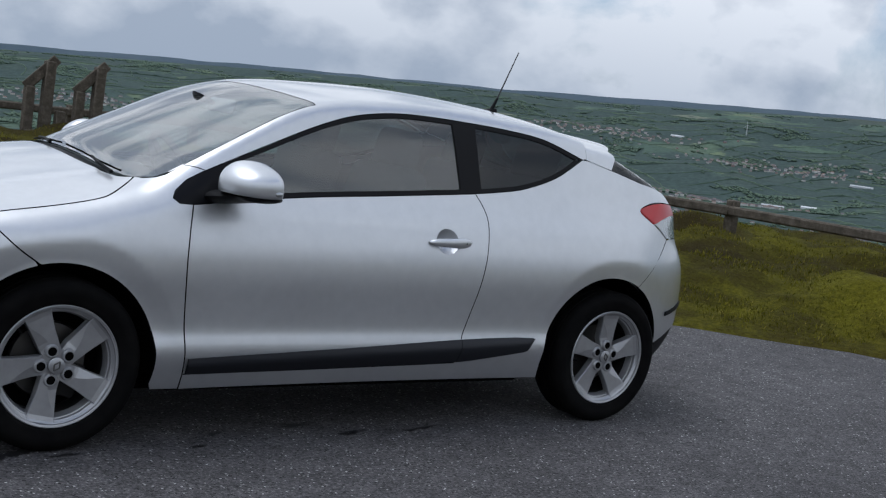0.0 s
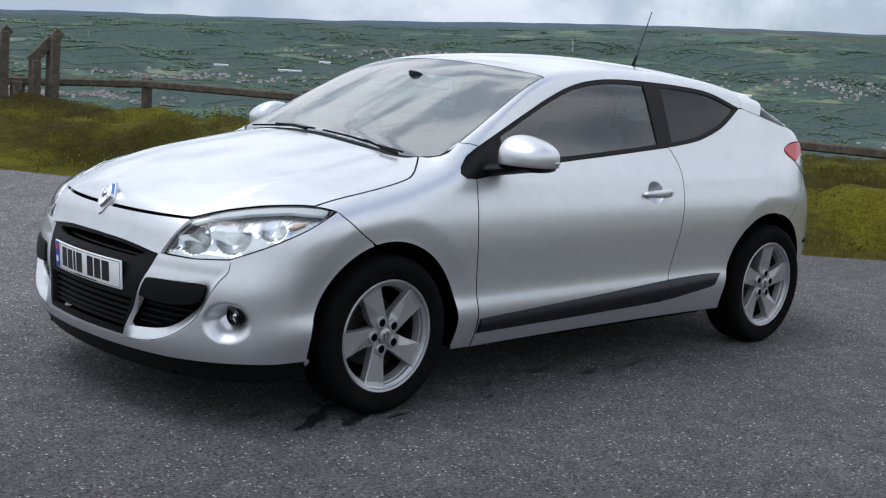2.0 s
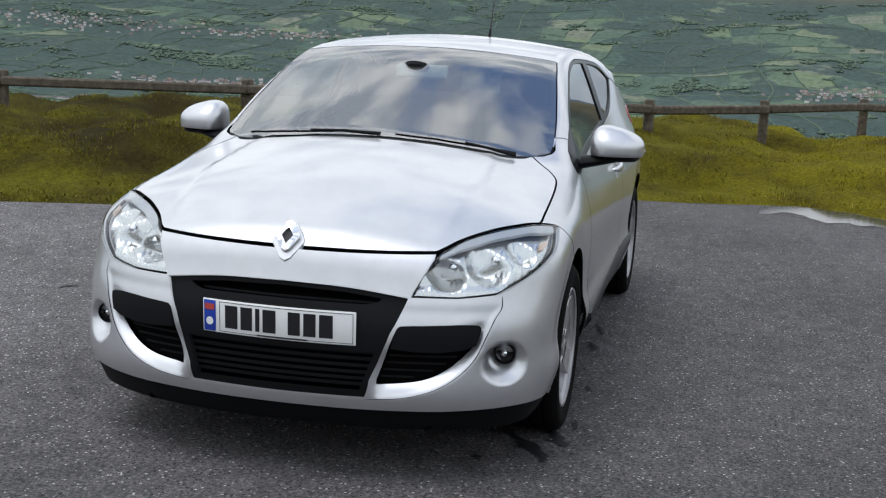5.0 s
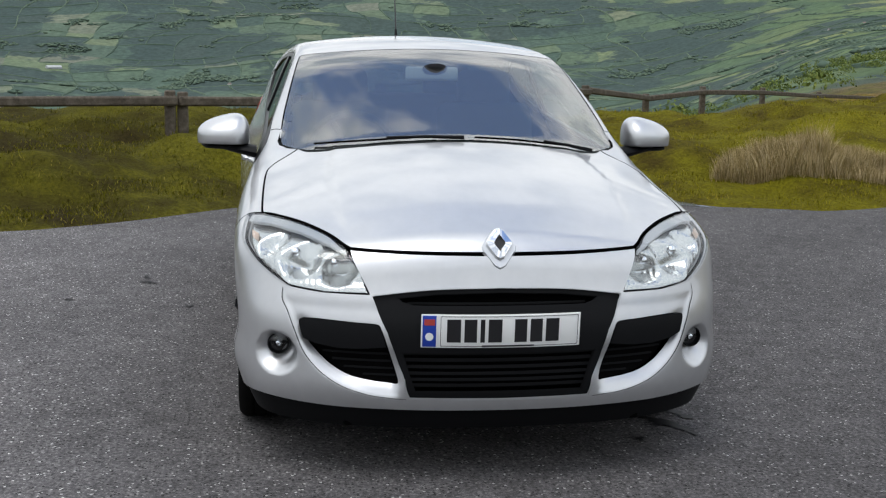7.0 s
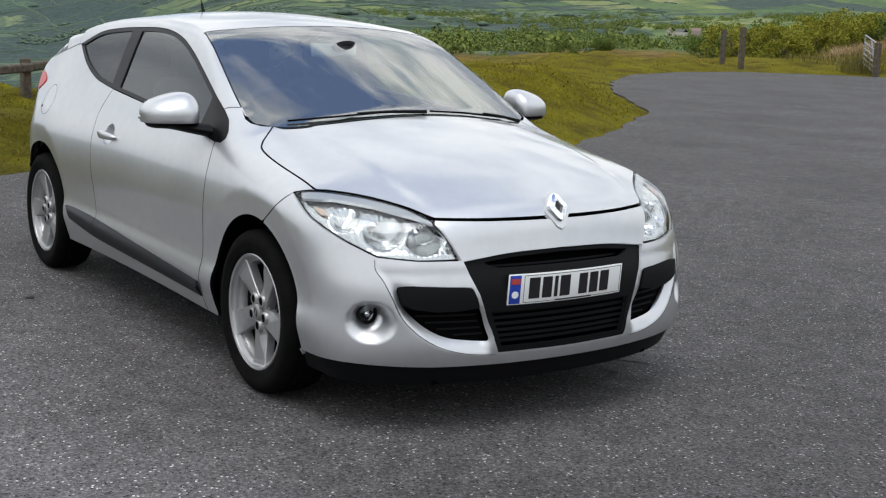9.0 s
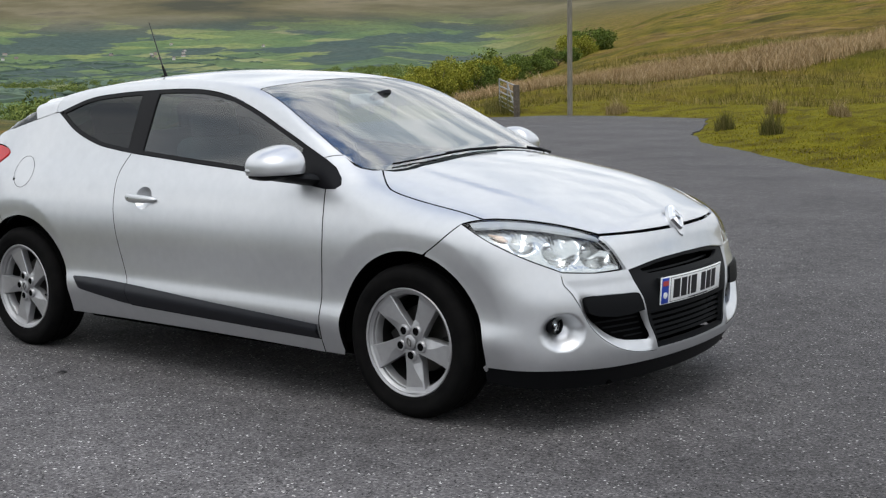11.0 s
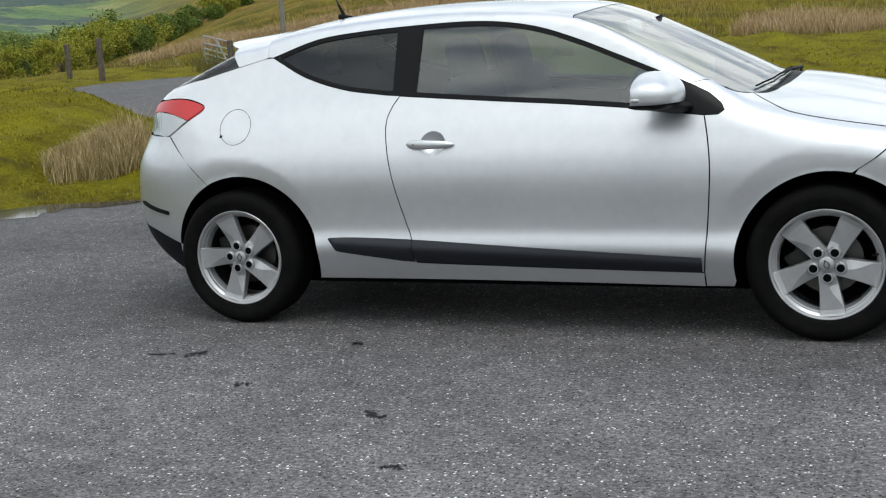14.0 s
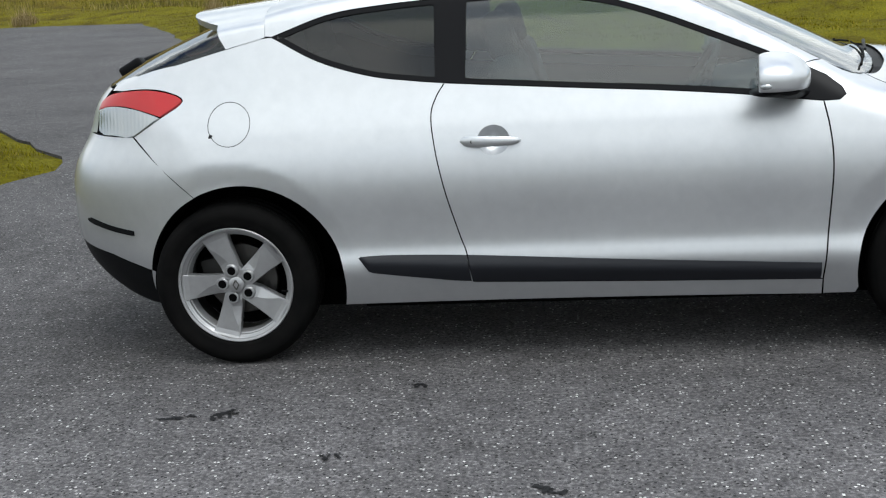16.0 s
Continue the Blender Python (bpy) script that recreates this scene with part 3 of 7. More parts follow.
su = calc(LAND, "ADD", calc(LAND, "ADD", PX, sine(calc(LAND, "ADD", calc(LAND, "DIVIDE", PY, 210), 0.6), 45)), sine(calc(LAND, "DIVIDE", calc(LAND, "ADD", PX, PY), 97), 22))
sv = calc(LAND, "ADD", calc(LAND, "ADD", PY, sine(calc(LAND, "DIVIDE", PX, 260), 50)), sine(calc(LAND, "ADD", calc(LAND, "DIVIDE", calc(LAND, "SUBTRACT", PX, PY), 83), 1.0), 20))
cu, cv = calc(LAND, "FLOOR", calc(LAND, "DIVIDE", su, PLOT_U)), calc(LAND, "FLOOR", calc(LAND, "DIVIDE", sv, PLOT_V))
cell = node(LAND, "ShaderNodeCombineXYZ")
wire(LAND, cu, cell.inputs[0])
wire(LAND, cv, cell.inputs[1])
white = node(LAND, "ShaderNodeTexWhiteNoise")
white.noise_dimensions = "2D"
wire(LAND, cell.outputs[0], white.inputs["Vector"])
plots = ramp(LAND, white.outputs["Value"], [(0.0, (0.058, 0.084, 0.064)), (0.3, (0.080, 0.118, 0.074)), (0.5, (0.104, 0.140, 0.080)), (0.7, (0.072, 0.104, 0.074)), (0.85, (0.145, 0.180, 0.088)), (1.0, (0.155, 0.162, 0.108))])
dist = calc(LAND, "SQRT", calc(LAND, "ADD", calc(LAND, "MULTIPLY", PX, PX), calc(LAND, "MULTIPLY", PY, PY)))
northing = calc(LAND, "DIVIDE", PY, calc(LAND, "ADD", dist, 0.01))
fresh = ramp(LAND, white.outputs["Value"], [(0.0, (0.060, 0.092, 0.042)), (0.3, (0.095, 0.142, 0.050)), (0.5, (0.130, 0.168, 0.052)), (0.7, (0.080, 0.116, 0.048)), (0.85, (0.185, 0.215, 0.062)), (1.0, (0.195, 0.195, 0.085))])
# fields to the south stay bluer, with haze put into their colour
plots = blend(LAND, ramp(LAND, northing, [(0.22, grey(0)), (0.52, grey(1))]), plots, fresh)
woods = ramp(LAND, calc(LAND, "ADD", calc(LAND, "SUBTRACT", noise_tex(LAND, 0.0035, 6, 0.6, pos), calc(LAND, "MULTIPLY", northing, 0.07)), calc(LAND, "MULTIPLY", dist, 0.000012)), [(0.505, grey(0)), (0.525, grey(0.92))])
# blue of distant haze multiplied into the field colours
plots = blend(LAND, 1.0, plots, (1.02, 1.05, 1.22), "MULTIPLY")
# woods painted blue-green as if seen through haze
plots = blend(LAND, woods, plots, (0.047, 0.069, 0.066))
plots = blend(LAND, ramp(LAND, noise_tex(LAND, 0.03, 5, 0.65, pos), [(0.35, grey(0.0)), (0.7, grey(0.40))]), plots, (0.052, 0.076, 0.064))
plots = blend(LAND, 1.0, plots, ramp(LAND, noise_tex(LAND, 0.07, 5, 0.7, pos), [(0.32, grey(0.70)), (0.7, grey(1.35))]), "MULTIPLY")
turf_a = ramp(LAND, noise_tex(LAND, 1.1, 7, 0.62, pos), [(0.34, (0.062, 0.047, 0.008)), (0.43, (0.108, 0.092, 0.008)), (0.52, (0.142, 0.127, 0.008)), (0.72, (0.192, 0.172, 0.010))])
turf_b = ramp(LAND, noise_tex(LAND, 28, 6, 0.7, pos), [(0.3, grey(0.45)), (0.72, grey(1.35))])
turf = blend(LAND, 1.0, turf_a, turf_b, "MULTIPLY")
# darker, browner turf towards -y, on the bank by the fence
bank_mask = node(LAND, "ShaderNodeMapRange")
bank_mask.interpolation_type = "SMOOTHSTEP"
bank_mask.inputs["From Min"].default_value, bank_mask.inputs["From Max"].default_value = 4.0, 0.0
wire(LAND, calc(LAND, "ADD", PY, calc(LAND, "MULTIPLY", noise_tex(LAND, 0.5, 4, 0.6, pos), 3.0)), bank_mask.inputs["Value"])
dark_turf = ramp(LAND, noise_tex(LAND, 0.8, 6, 0.65, pos), [(0.38, (0.034, 0.026, 0.007)), (0.50, (0.062, 0.055, 0.008)), (0.62, (0.118, 0.110, 0.010))])
turf = blend(LAND, bank_mask.outputs[0], turf, blend(LAND, 1.0, dark_turf, turf_b, "MULTIPLY"))
heath = ramp(LAND, noise_tex(LAND, 0.09, 7, 0.62, pos), [(0.30, (0.060, 0.056, 0.009)), (0.42, (0.130, 0.120, 0.014)), (0.50, (0.200, 0.158, 0.026)), (0.57, (0.170, 0.118, 0.036)), (0.64, (0.270, 0.195, 0.080)), (0.72, (0.160, 0.132, 0.022))])
heath = blend(LAND, 1.0, heath, ramp(LAND, noise_tex(LAND, 5, 6, 0.7, pos), [(0.3, grey(0.55)), (0.75, grey(1.2))]), "MULTIPLY")
heath = blend(LAND, 1.0, heath, ramp(LAND, noise_tex(LAND, 0.45, 6, 0.65, pos), [(0.36, (0.44, 0.46, 0.38)), (0.5, (0.82, 0.78, 0.72)), (0.66, (1.10, 1.02, 0.95))]), "MULTIPLY")


def band(lo, hi):
    v = node(LAND, "ShaderNodeMapRange")
    v.interpolation_type = "SMOOTHSTEP"
    v.inputs["From Min"].default_value, v.inputs["From Max"].default_value = lo, hi
    return v


near_far = band(28, 60)
wire(LAND, dist, near_far.inputs["Value"])
hill = band(-0.45, -0.95)
wire(LAND, calc(LAND, "DIVIDE", PX, calc(LAND, "ADD", dist, 0.01)), hill.inputs["Value"])
mid = band(120, 420)
wire(LAND, dist, mid.inputs["Value"])
south = band(0.87, 0.79)
wire(LAND, calc(LAND, "DIVIDE", PY, calc(LAND, "ADD", dist, 0.01)), south.inputs["Value"])
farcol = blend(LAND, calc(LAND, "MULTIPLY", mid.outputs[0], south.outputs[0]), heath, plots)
upland = ramp(LAND, noise_tex(LAND, 0.0022, 6, 0.6, pos), [(0.36, (0.050, 0.050, 0.034)), (0.5, (0.105, 0.092, 0.050)), (0.62, (0.155, 0.132, 0.082)), (0.72, (0.070, 0.062, 0.046))])
high = band(85, 190)
wire(LAND, sep.outputs["Z"], high.inputs["Value"])
farcol = blend(LAND, high.outputs[0], farcol, upland)
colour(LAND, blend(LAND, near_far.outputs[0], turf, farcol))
bump(LAND, noise_tex(LAND, 22, 6, 0.7, pos), 0.9, 0.05)
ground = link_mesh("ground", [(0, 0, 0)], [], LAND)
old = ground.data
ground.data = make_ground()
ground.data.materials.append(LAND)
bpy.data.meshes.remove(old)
# far ridges beyond the valley, the blue of haze put into their colour
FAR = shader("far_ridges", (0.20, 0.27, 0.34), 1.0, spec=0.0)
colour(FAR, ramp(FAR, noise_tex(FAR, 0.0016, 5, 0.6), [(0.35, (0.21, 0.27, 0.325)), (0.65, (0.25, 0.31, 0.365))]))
az_f = np.radians(np.linspace(150, 275, 260))
RIDGE = 4930.0
xf, yf = RIDGE * np.cos(az_f), RIDGE * np.sin(az_f)
up_f = lerp_az(np.degrees(az_f), SKYLINE) + 0.02 + 0.13 * wave(xf, yf, 2800, 3) + 0.06 * wave(xf, yf, 800, 6) + 0.02 * wave(xf, yf, 230, 2)
vf = np.concatenate([np.stack([xf, yf, RIDGE * np.tan(np.radians(up_f))], -1), np.stack([xf, yf, 0 * xf - 500], -1)])
ff = [(i, i + 1, 260 + i + 1, 260 + i) for i in range(259)]
tagged(link_mesh("backdrop", vf, ff, FAR), "distant ridges along the horizon, painted in the blue of haze", "hills", kind="structure")
tagged(ground, "rough grass verge, moor and green valley fields to the horizon", "ground", kind="structure")

# tarmac
TARMAC = shader("worn_tarmac", (0.06, 0.06, 0.06), 0.85, spec=0.2)
tp = coords(TARMAC)
stone = node(TARMAC, "ShaderNodeTexVoronoi", Scale=95.0)
wire(TARMAC, tp, stone.inputs["Vector"])
base = ramp(TARMAC, noise_tex(TARMAC, 60, 6, 0.75, tp), [(0.34, (0.030, 0.029, 0.030)), (0.5, (0.080, 0.076, 0.078)), (0.64, (0.17, 0.162, 0.163))])
sepc = node(TARMAC, "ShaderNodeSeparateColor")
wire(TARMAC, stone.outputs["Color"], sepc.inputs[0])
pick = calc(TARMAC, "MULTIPLY", calc(TARMAC, "GREATER_THAN", sepc.outputs[0], 0.855), calc(TARMAC, "LESS_THAN", stone.outputs["Distance"], 0.42))
chip_tone = ramp(TARMAC, sepc.outputs[2], [(0.0, (0.15, 0.145, 0.142)), (0.75, (0.26, 0.255, 0.25)), (1.0, (0.52, 0.51, 0.495))])
base = blend(TARMAC, pick, base, chip_tone)
dark = calc(TARMAC, "MULTIPLY", calc(TARMAC, "LESS_THAN", sepc.outputs[1], 0.12), calc(TARMAC, "LESS_THAN", stone.outputs["Distance"], 0.45))
base = blend(TARMAC, dark, base, grey(0.014))
patch = ramp(TARMAC, noise_tex(TARMAC, 0.7, 5, 0.6, tp), [(0.3, grey(0.75)), (0.7, grey(1.2))])
mottle = ramp(TARMAC, noise_tex(TARMAC, 9, 5, 0.65, tp), [(0.3, grey(0.70)), (0.7, grey(1.28))])
patch = blend(TARMAC, 1.0, patch, mottle, "MULTIPLY")
# tarmac colour raised towards -y, standing in for stronger light there
sep_t = node(TARMAC, "ShaderNodeSeparateXYZ")
wire(TARMAC, tp, sep_t.inputs[0])
drift = calc(TARMAC, "ADD", sep_t.outputs["Y"], calc(TARMAC, "MULTIPLY", noise_tex(TARMAC, 0.9, 5, 0.6, tp), 1.6))
brightened = node(TARMAC, "ShaderNodeMapRange")
brightened.interpolation_type = "SMOOTHSTEP"
wire(TARMAC, drift, brightened.inputs["Value"])
brightened.inputs["From Min"].default_value, brightened.inputs["From Max"].default_value = 0.3, -1.5
brightened.inputs["To Min"].default_value, brightened.inputs["To Max"].default_value = 0.88, 1.45
patch = blend(TARMAC, 1.0, patch, brightened.outputs[0], "MULTIPLY")
colour(TARMAC, blend(TARMAC, 1.0, base, patch, "MULTIPLY"))
bump(TARMAC, noise_tex(TARMAC, 75, 5, 0.7, tp), 0.7, 0.008)
lp = resample(EDGE[:, :2], 0.5)
lp = lp + 0.10 * np.stack([wave(lp[:, 0], lp[:, 1], 1.7, 8), wave(lp[:, 0], lp[:, 1], 1.3, 9)], -1)
bm = bmesh.new()
bm.faces.new([bm.verts.new((x, y, 0.0)) for x, y in lp])
bmesh.ops.triangulate(bm, faces=bm.faces[:])
r = bmesh.ops.extrude_face_region(bm, geom=bm.faces[:])
bmesh.ops.translate(bm, verts=[v for v in r["geom"] if isinstance(v, bmesh.types.BMVert)], vec=(0, 0, -0.06))
tagged(part("road", bm, TARMAC, None, smooth=False), "worn grey tarmac of the hilltop car park and road", "road", kind="structure")


# ---- the car ----
car = tagged(new("car"), "silver three-door hatchback coupe parked on the asphalt", "car")


def both(left):
    """A loop across the car from its left half, which runs from the middle to the middle."""
    right = np.array(left)[::-1].copy()
    right[:, 1] = math.pi * ROUND - right[:, 1]
    return np.concatenate([left, right[1:-1]])


def both_end(left):
    right = np.array(left)[::-1].copy()
    right[:, 0] *= -1
    return np.concatenate([left, right[1:-1]])


def arc(cx, r, a0, a1, n=26):
    a = np.radians(np.linspace(a0, a1, n))
    return np.stack([cx + r * np.cos(a), HUB_Z + r * np.sin(a)], -1)


DLO_TOP = curve([(-1.14, 1.222), (-0.925, 1.291), (-0.715, 1.316), (-0.488, 1.328), (-0.233, 1.334), (-0.05, 1.324), (0.125, 1.293), (0.30, 1.236), (0.47, 1.168), (0.64, 1.098), (0.783, 1.036), (0.864, 0.996), (0.915, 0.955)])
DLO_LOW = curve([(0.928, 0.930), (0.905, 0.914), (0.85, 0.912), (0.60, 0.942), (0.294, 0.970), (-0.03, 0.993), (-0.477, 1.028), (-0.613, 1.042), (-0.775, 1.067), (-0.964, 1.127), (-1.14, 1.222)])
DOOR_FRONT = curve([(0.85, 0.912), (0.868, 0.81), (0.876, 0.69), (0.866, 0.515), (0.845, 0.276)])
DOOR_REAR = curve([(-0.415, 0.303), (-0.435, 0.415), (-0.456, 0.479), (-0.500, 0.637), (-0.532, 0.794), (-0.545, 0.915), (-0.526, 0.98), (-0.494, 1.0295)])
HOOD_EDGE = curve([(1.02, 0.612), (1.07, 0.660), (1.135, 0.715), (1.20, 0.738), (1.394, 0.750), (1.65, 0.757)])
ARCH_F, ARCH_R = 0.372, 0.382
fx, rx = WHEELBASE + 0.018, -WHEELBASE + 0.045

low = DLO_LOW[(DLO_LOW[:, 0] <= 0.85) & (DLO_LOW[:, 0] >= -0.49)]
ha = np.radians(np.arange(0, 360, 15))
SCOOP = np.stack([-0.318 + 0.056 * np.cos(ha), 0.824 + 0.050 * np.sin(ha)], -1)


def scoop(p, n):
    r = np.hypot((p[:, 0] + 0.318) / 0.056, (p[:, 2] - 0.824) / 0.050)
    return p - n * (0.034 * np.clip(1.02 - r**2, 0, 1)[:, None] ** 0.7)


panel("door", [side_uv(np.concatenate([DOOR_FRONT[::-1], low[1:-1], DOOR_REAR[::-1]])), side_uv(SCOOP)], onto_long, PAINT, car, "silver painted door", mirror=True)

panel("handle_recess", [side_uv(SCOOP)], onto_long, PAINT, car, "silver scoop behind the door handle", step=0.010, gap=-0.003, depth=0, shape=scoop, mirror=True)

# front wing, from the door to the bumper joint and up to the bonnet
wing_side = np.concatenate([
    DOOR_FRONT, [(0.8475, 0.214), (0.962, 0.215)], arc(fx, ARCH_F, 196, 78)[1:]])
wing_up = side_uv(curve([(1.424, 0.68), (1.505, 0.735), (1.585, 0.806)], 6))
wing_top = np.concatenate([top_uv(HOOD_EDGE)[::-1], top_uv([(1.0, 0.650), (0.965, 0.680), (0.93, 0.687), (0.86, 0.672)])])
wing_dlo = side_uv(np.concatenate([[(0.783, 1.036), (0.864, 0.996), (0.915, 0.955), (0.928, 0.930), (0.905, 0.914)]]))
wing = np.concatenate([side_uv(wing_side), wing_up, wing_top, wing_dlo])
panel("front_wing", [wing], onto_long, PAINT, car, "silver painted front wing", mirror=True)

# rear quarter with the sill
q_dlo = DLO_LOW[DLO_LOW[:, 0] < -0.50]
sill_top = curve([(0.845, 0.276), (0.3, 0.284), (-0.2, 0.296), (-0.415, 0.303)])
q = np.concatenate([
    side_uv(np.concatenate([[(0.845, 0.213)], sill_top, DOOR_REAR[1:], q_dlo, [(-1.19, 1.219)]])),
    side_uv([(-1.30, 1.190), (-1.504, 1.139), (-1.66, 1.104), (-1.765, 1.080)]), side_uv([(-1.79, 1.045)]),
    side_uv(curve([(-1.74, 1.047), (-1.63, 1.055), (-1.541, 1.043), (-1.477, 1.009), (-1.55, 0.958), (-1.64, 0.905), (-1.68, 0.880)], 4)),
    side_uv([(-1.573, 0.7705)]), side_uv(arc(rx, ARCH_R, 116, -14)), side_uv([(-0.90, 0.222)])])
panel("rear_quarter", [q], onto_long, PAINT, car, "silver painted rear quarter panel", gap=0.0018, mirror=True)

# bonnet, screen, roof with pillars, hatch
cowl = [(1.02, 0.612), (1.075, 0.56), (1.135, 0.40), (1.160, 0.2), (1.166, 0.0)]
hood_front = curve([(2.09, 0.0, 0.747), (2.07, 0.25, 0.749), (1.985, 0.467, 0.754)], 6)
lamp_top = curve([(1.985, 0.467, 0.754), (1.898, 0.536, 0.784), (1.783, 0.626, 0.810), (1.69, 0.715, 0.8215), (1.65, 0.757, 0.8215)], 5)
bonnet = np.concatenate([long_uv(onto_front(front_uv(hood_front))), long_uv(onto_front(front_uv(lamp_top)))[1:], top_uv(HOOD_EDGE[::-1])[1:], top_uv(curve(cowl))[1:]])
panel("bonnet", [both(bonnet)], onto_long, PAINT, car, "silver painted bonnet", step=0.024)
SCREEN_EDGE = curve([(1.0, 0.640), (0.95, 0.678), (0.80, 0.668), (0.62, 0.640), (0.45, 0.610), (0.30, 0.584), (0.268, 0.565), (0.30, 0.40), (0.325, 0.2), (0.333, 0.0)])
screen_low = [(1.115, 0.0), (1.112, 0.2), (1.098, 0.4), (1.052, 0.56), (1.0, 0.640)]
screen = np.concatenate([top_uv(curve(screen_low)), top_uv(SCREEN_EDGE)[1:]])
def flat_screen(p, n):
    return np.stack([p[:, 0], p[:, 1], np.maximum(p[:, 2], roof_line(p[:, 0]) - roof_crown(p[:, 0]) * p[:, 1] ** 2 - 0.004)], -1)


panel("windscreen", [both(screen)], onto_long, SCREEN, car, "clear windscreen reflecting clouds", step=0.03, gap=0.003, depth=0, lift=-0.001, shape=flat_screen)
sc = both(screen)
panel("screen_border", [sc, shrink(resample(sc, 0.02), 0.020)], onto_long, GLOSS, car, "black band round the windscreen", step=0.03, gap=0.003, depth=0.002, lift=-0.009)
panel("cowl", [both(np.concatenate([top_uv(curve([(1.185, 0.0), (1.155, 0.4), (1.095, 0.56), (1.025, 0.635)])), top_uv(curve(screen_low[::-1]))[1:]]))], onto_long, PLASTIC, car, "black plastic scuttle below the windscreen", step=0.03, lift=-0.010)

up = DLO_TOP[DLO_TOP[:, 0] < 0.79]
roof_left = np.concatenate([top_uv(SCREEN_EDGE[::-1][:-10]), top_uv([(0.86, 0.672)]), side_uv(up[::-1]), side_uv([(-1.165, 1.225)]), top_uv(curve([(-1.170, 0.57), (-1.185, 0.5), (-1.195, 0.25), (-1.195, 0.0)]))])
panel("roof", [both(roof_left)], onto_long, PAINT, car, "silver painted roof and pillars", step=0.026, gap=0.0012)
hatch_l = np.concatenate([top_uv([(-1.35, 0.0), (-1.35, 0.40), (-1.335, 0.52)]), side_uv([(-1.305, 1.186), (-1.504, 1.135), (-1.66, 1.100), (-1.76, 1.076)]), top_uv([(-1.845, 0.50), (-1.89, 0.3), (-1.905, 0.0)])])
panel("rear_window", [both(hatch_l)], onto_long, PRIVACY, car, "dark tinted tailgate glass", step=0.035, gap=0.004, lift=-0.002)

# side windows: black frame, door glass, quarter glass
dlo = np.concatenate([DLO_TOP, DLO_LOW[:-1]])
inner = shrink(resample(dlo, 0.02), 0.020)
pane_d = inner[(inner[:, 0] > -0.418) & (inner[:, 0] < 0.655)]
pane_q = inner[inner[:, 0] < -0.522]
panel("window_frame", [side_uv(dlo), side_uv(pane_d), side_uv(pane_q)], onto_long, GLOSS, car, "black window surround", step=0.03, gap=0.0015, depth=0.012, lift=0.001, mirror=True)
panel("side_window", [side_uv(pane_d)], onto_long, GLASS, car, "door window glass", step=0.035, gap=-0.004, depth=0.004, lift=-0.005, mirror=True)
panel("quarter_window", [side_uv(pane_q)], onto_long, PRIVACY, car, "dark tinted quarter window", step=0.035, gap=-0.004, depth=0.004, lift=-0.005, mirror=True)

# rubbing strip
strip = np.concatenate([curve([(0.838, 0.345), (0.489, 0.361), (0.059, 0.382), (-0.427, 0.409), (-0.70, 0.418), (-0.823, 0.416)]), [(-0.838, 0.408), (-0.80, 0.356)], curve([(-0.78, 0.350), (-0.568, 0.322), (-0.388, 0.305), (0.2, 0.288), (0.838, 0.276)])])
half = len(curve([(0, 0), (1, 1), (2, 2), (3, 3), (4, 4), (5, 5)]))
st_top, st_low = strip[:half], strip[half:]
fr = np.concatenate([st_top[st_top[:, 0] > -0.428], [(-0.431, 0.409), (-0.418, 0.3075)], st_low[st_low[:, 0] > -0.415]])
rr = np.concatenate([st_low[st_low[:, 0] < -0.42], [(-0.4195, 0.3075), (-0.4325, 0.409)], st_top[st_top[:, 0] < -0.434]])


def swell(p, n):
    # two facets that meet in a ridge below the upper edge
    hi, lo = np.interp(p[:, 0], st_top[::-1, 0], st_top[::-1, 1]), np.interp(p[:, 0], st_low[:, 0], st_low[:, 1])
    u = np.clip((p[:, 2] - lo) / np.maximum(hi - lo, 0.01), 0, 1)
    return p + n * (0.005 + 0.013 * np.minimum(u / 0.62, (1 - u) / 0.38 * 0.8 + 0.2))[:, None]


for piece in (fr, rr):
    panel("rubbing_strip", [side_uv(piece)], onto_long, TRIM, car, "dark grey plastic rubbing strip", step=0.012, gap=0.002, depth=0.02, shape=swell, mirror=True)

# front bumper with openings
LAMP_LOW = [(1.585, 0.818, 0.806), (1.72, 0.80, 0.742), (1.85, 0.765, 0.683), (1.968, 0.688, 0.628)]
bump_top = curve([(2.09, 0.0, 0.741), (2.07, 0.25, 0.743), (1.985, 0.467, 0.748)], 6)
bump_l = np.concatenate([front_uv(bump_top), front_uv(curve([(2.03, 0.444, 0.69), (2.07, 0.412, 0.617)], 4)), front_uv(curve([(2.03, 0.56, 0.617), (1.968, 0.688, 0.628)], 4)), front_uv(curve(LAMP_LOW[::-1]))[1:]])
edge = side3(curve([(1.585, 0.806), (1.505, 0.735), (1.424, 0.68)], 6))
archpts = side3(arc(fx, ARCH_F, 76, -11, 16))
bump_l = np.concatenate([bump_l, front_uv(edge)[1:-1], front_uv(archpts), front_uv([(1.69, 0.82, 0.258), (1.90, 0.72, 0.258), (2.05, 0.5, 0.249), (2.14, 0.25, 0.246), (2.16, 0, 0.246)])])
GRILLE = front_uv(curve([(2.13, 0.0, 0.640), (2.12, 0.22, 0.634), (2.105, 0.418, 0.612)], 5)).tolist() + front_uv(curve([(2.15, 0.371, 0.502), (2.165, 0.296, 0.288)], 5)).tolist() + front_uv([(2.17, 0.0, 0.286)]).tolist()
grille = both_end(np.array(GRILLE))
VENT_TOP = curve([(0.300, 0.350), (0.318, 0.409), (0.335, 0.471), (0.349, 0.510), (0.356, 0.522), (0.369, 0.527), (0.421, 0.530), (0.499, 0.534), (0.563, 0.533), (0.576, 0.525), (0.571, 0.500), (0.561, 0.470)], 4)
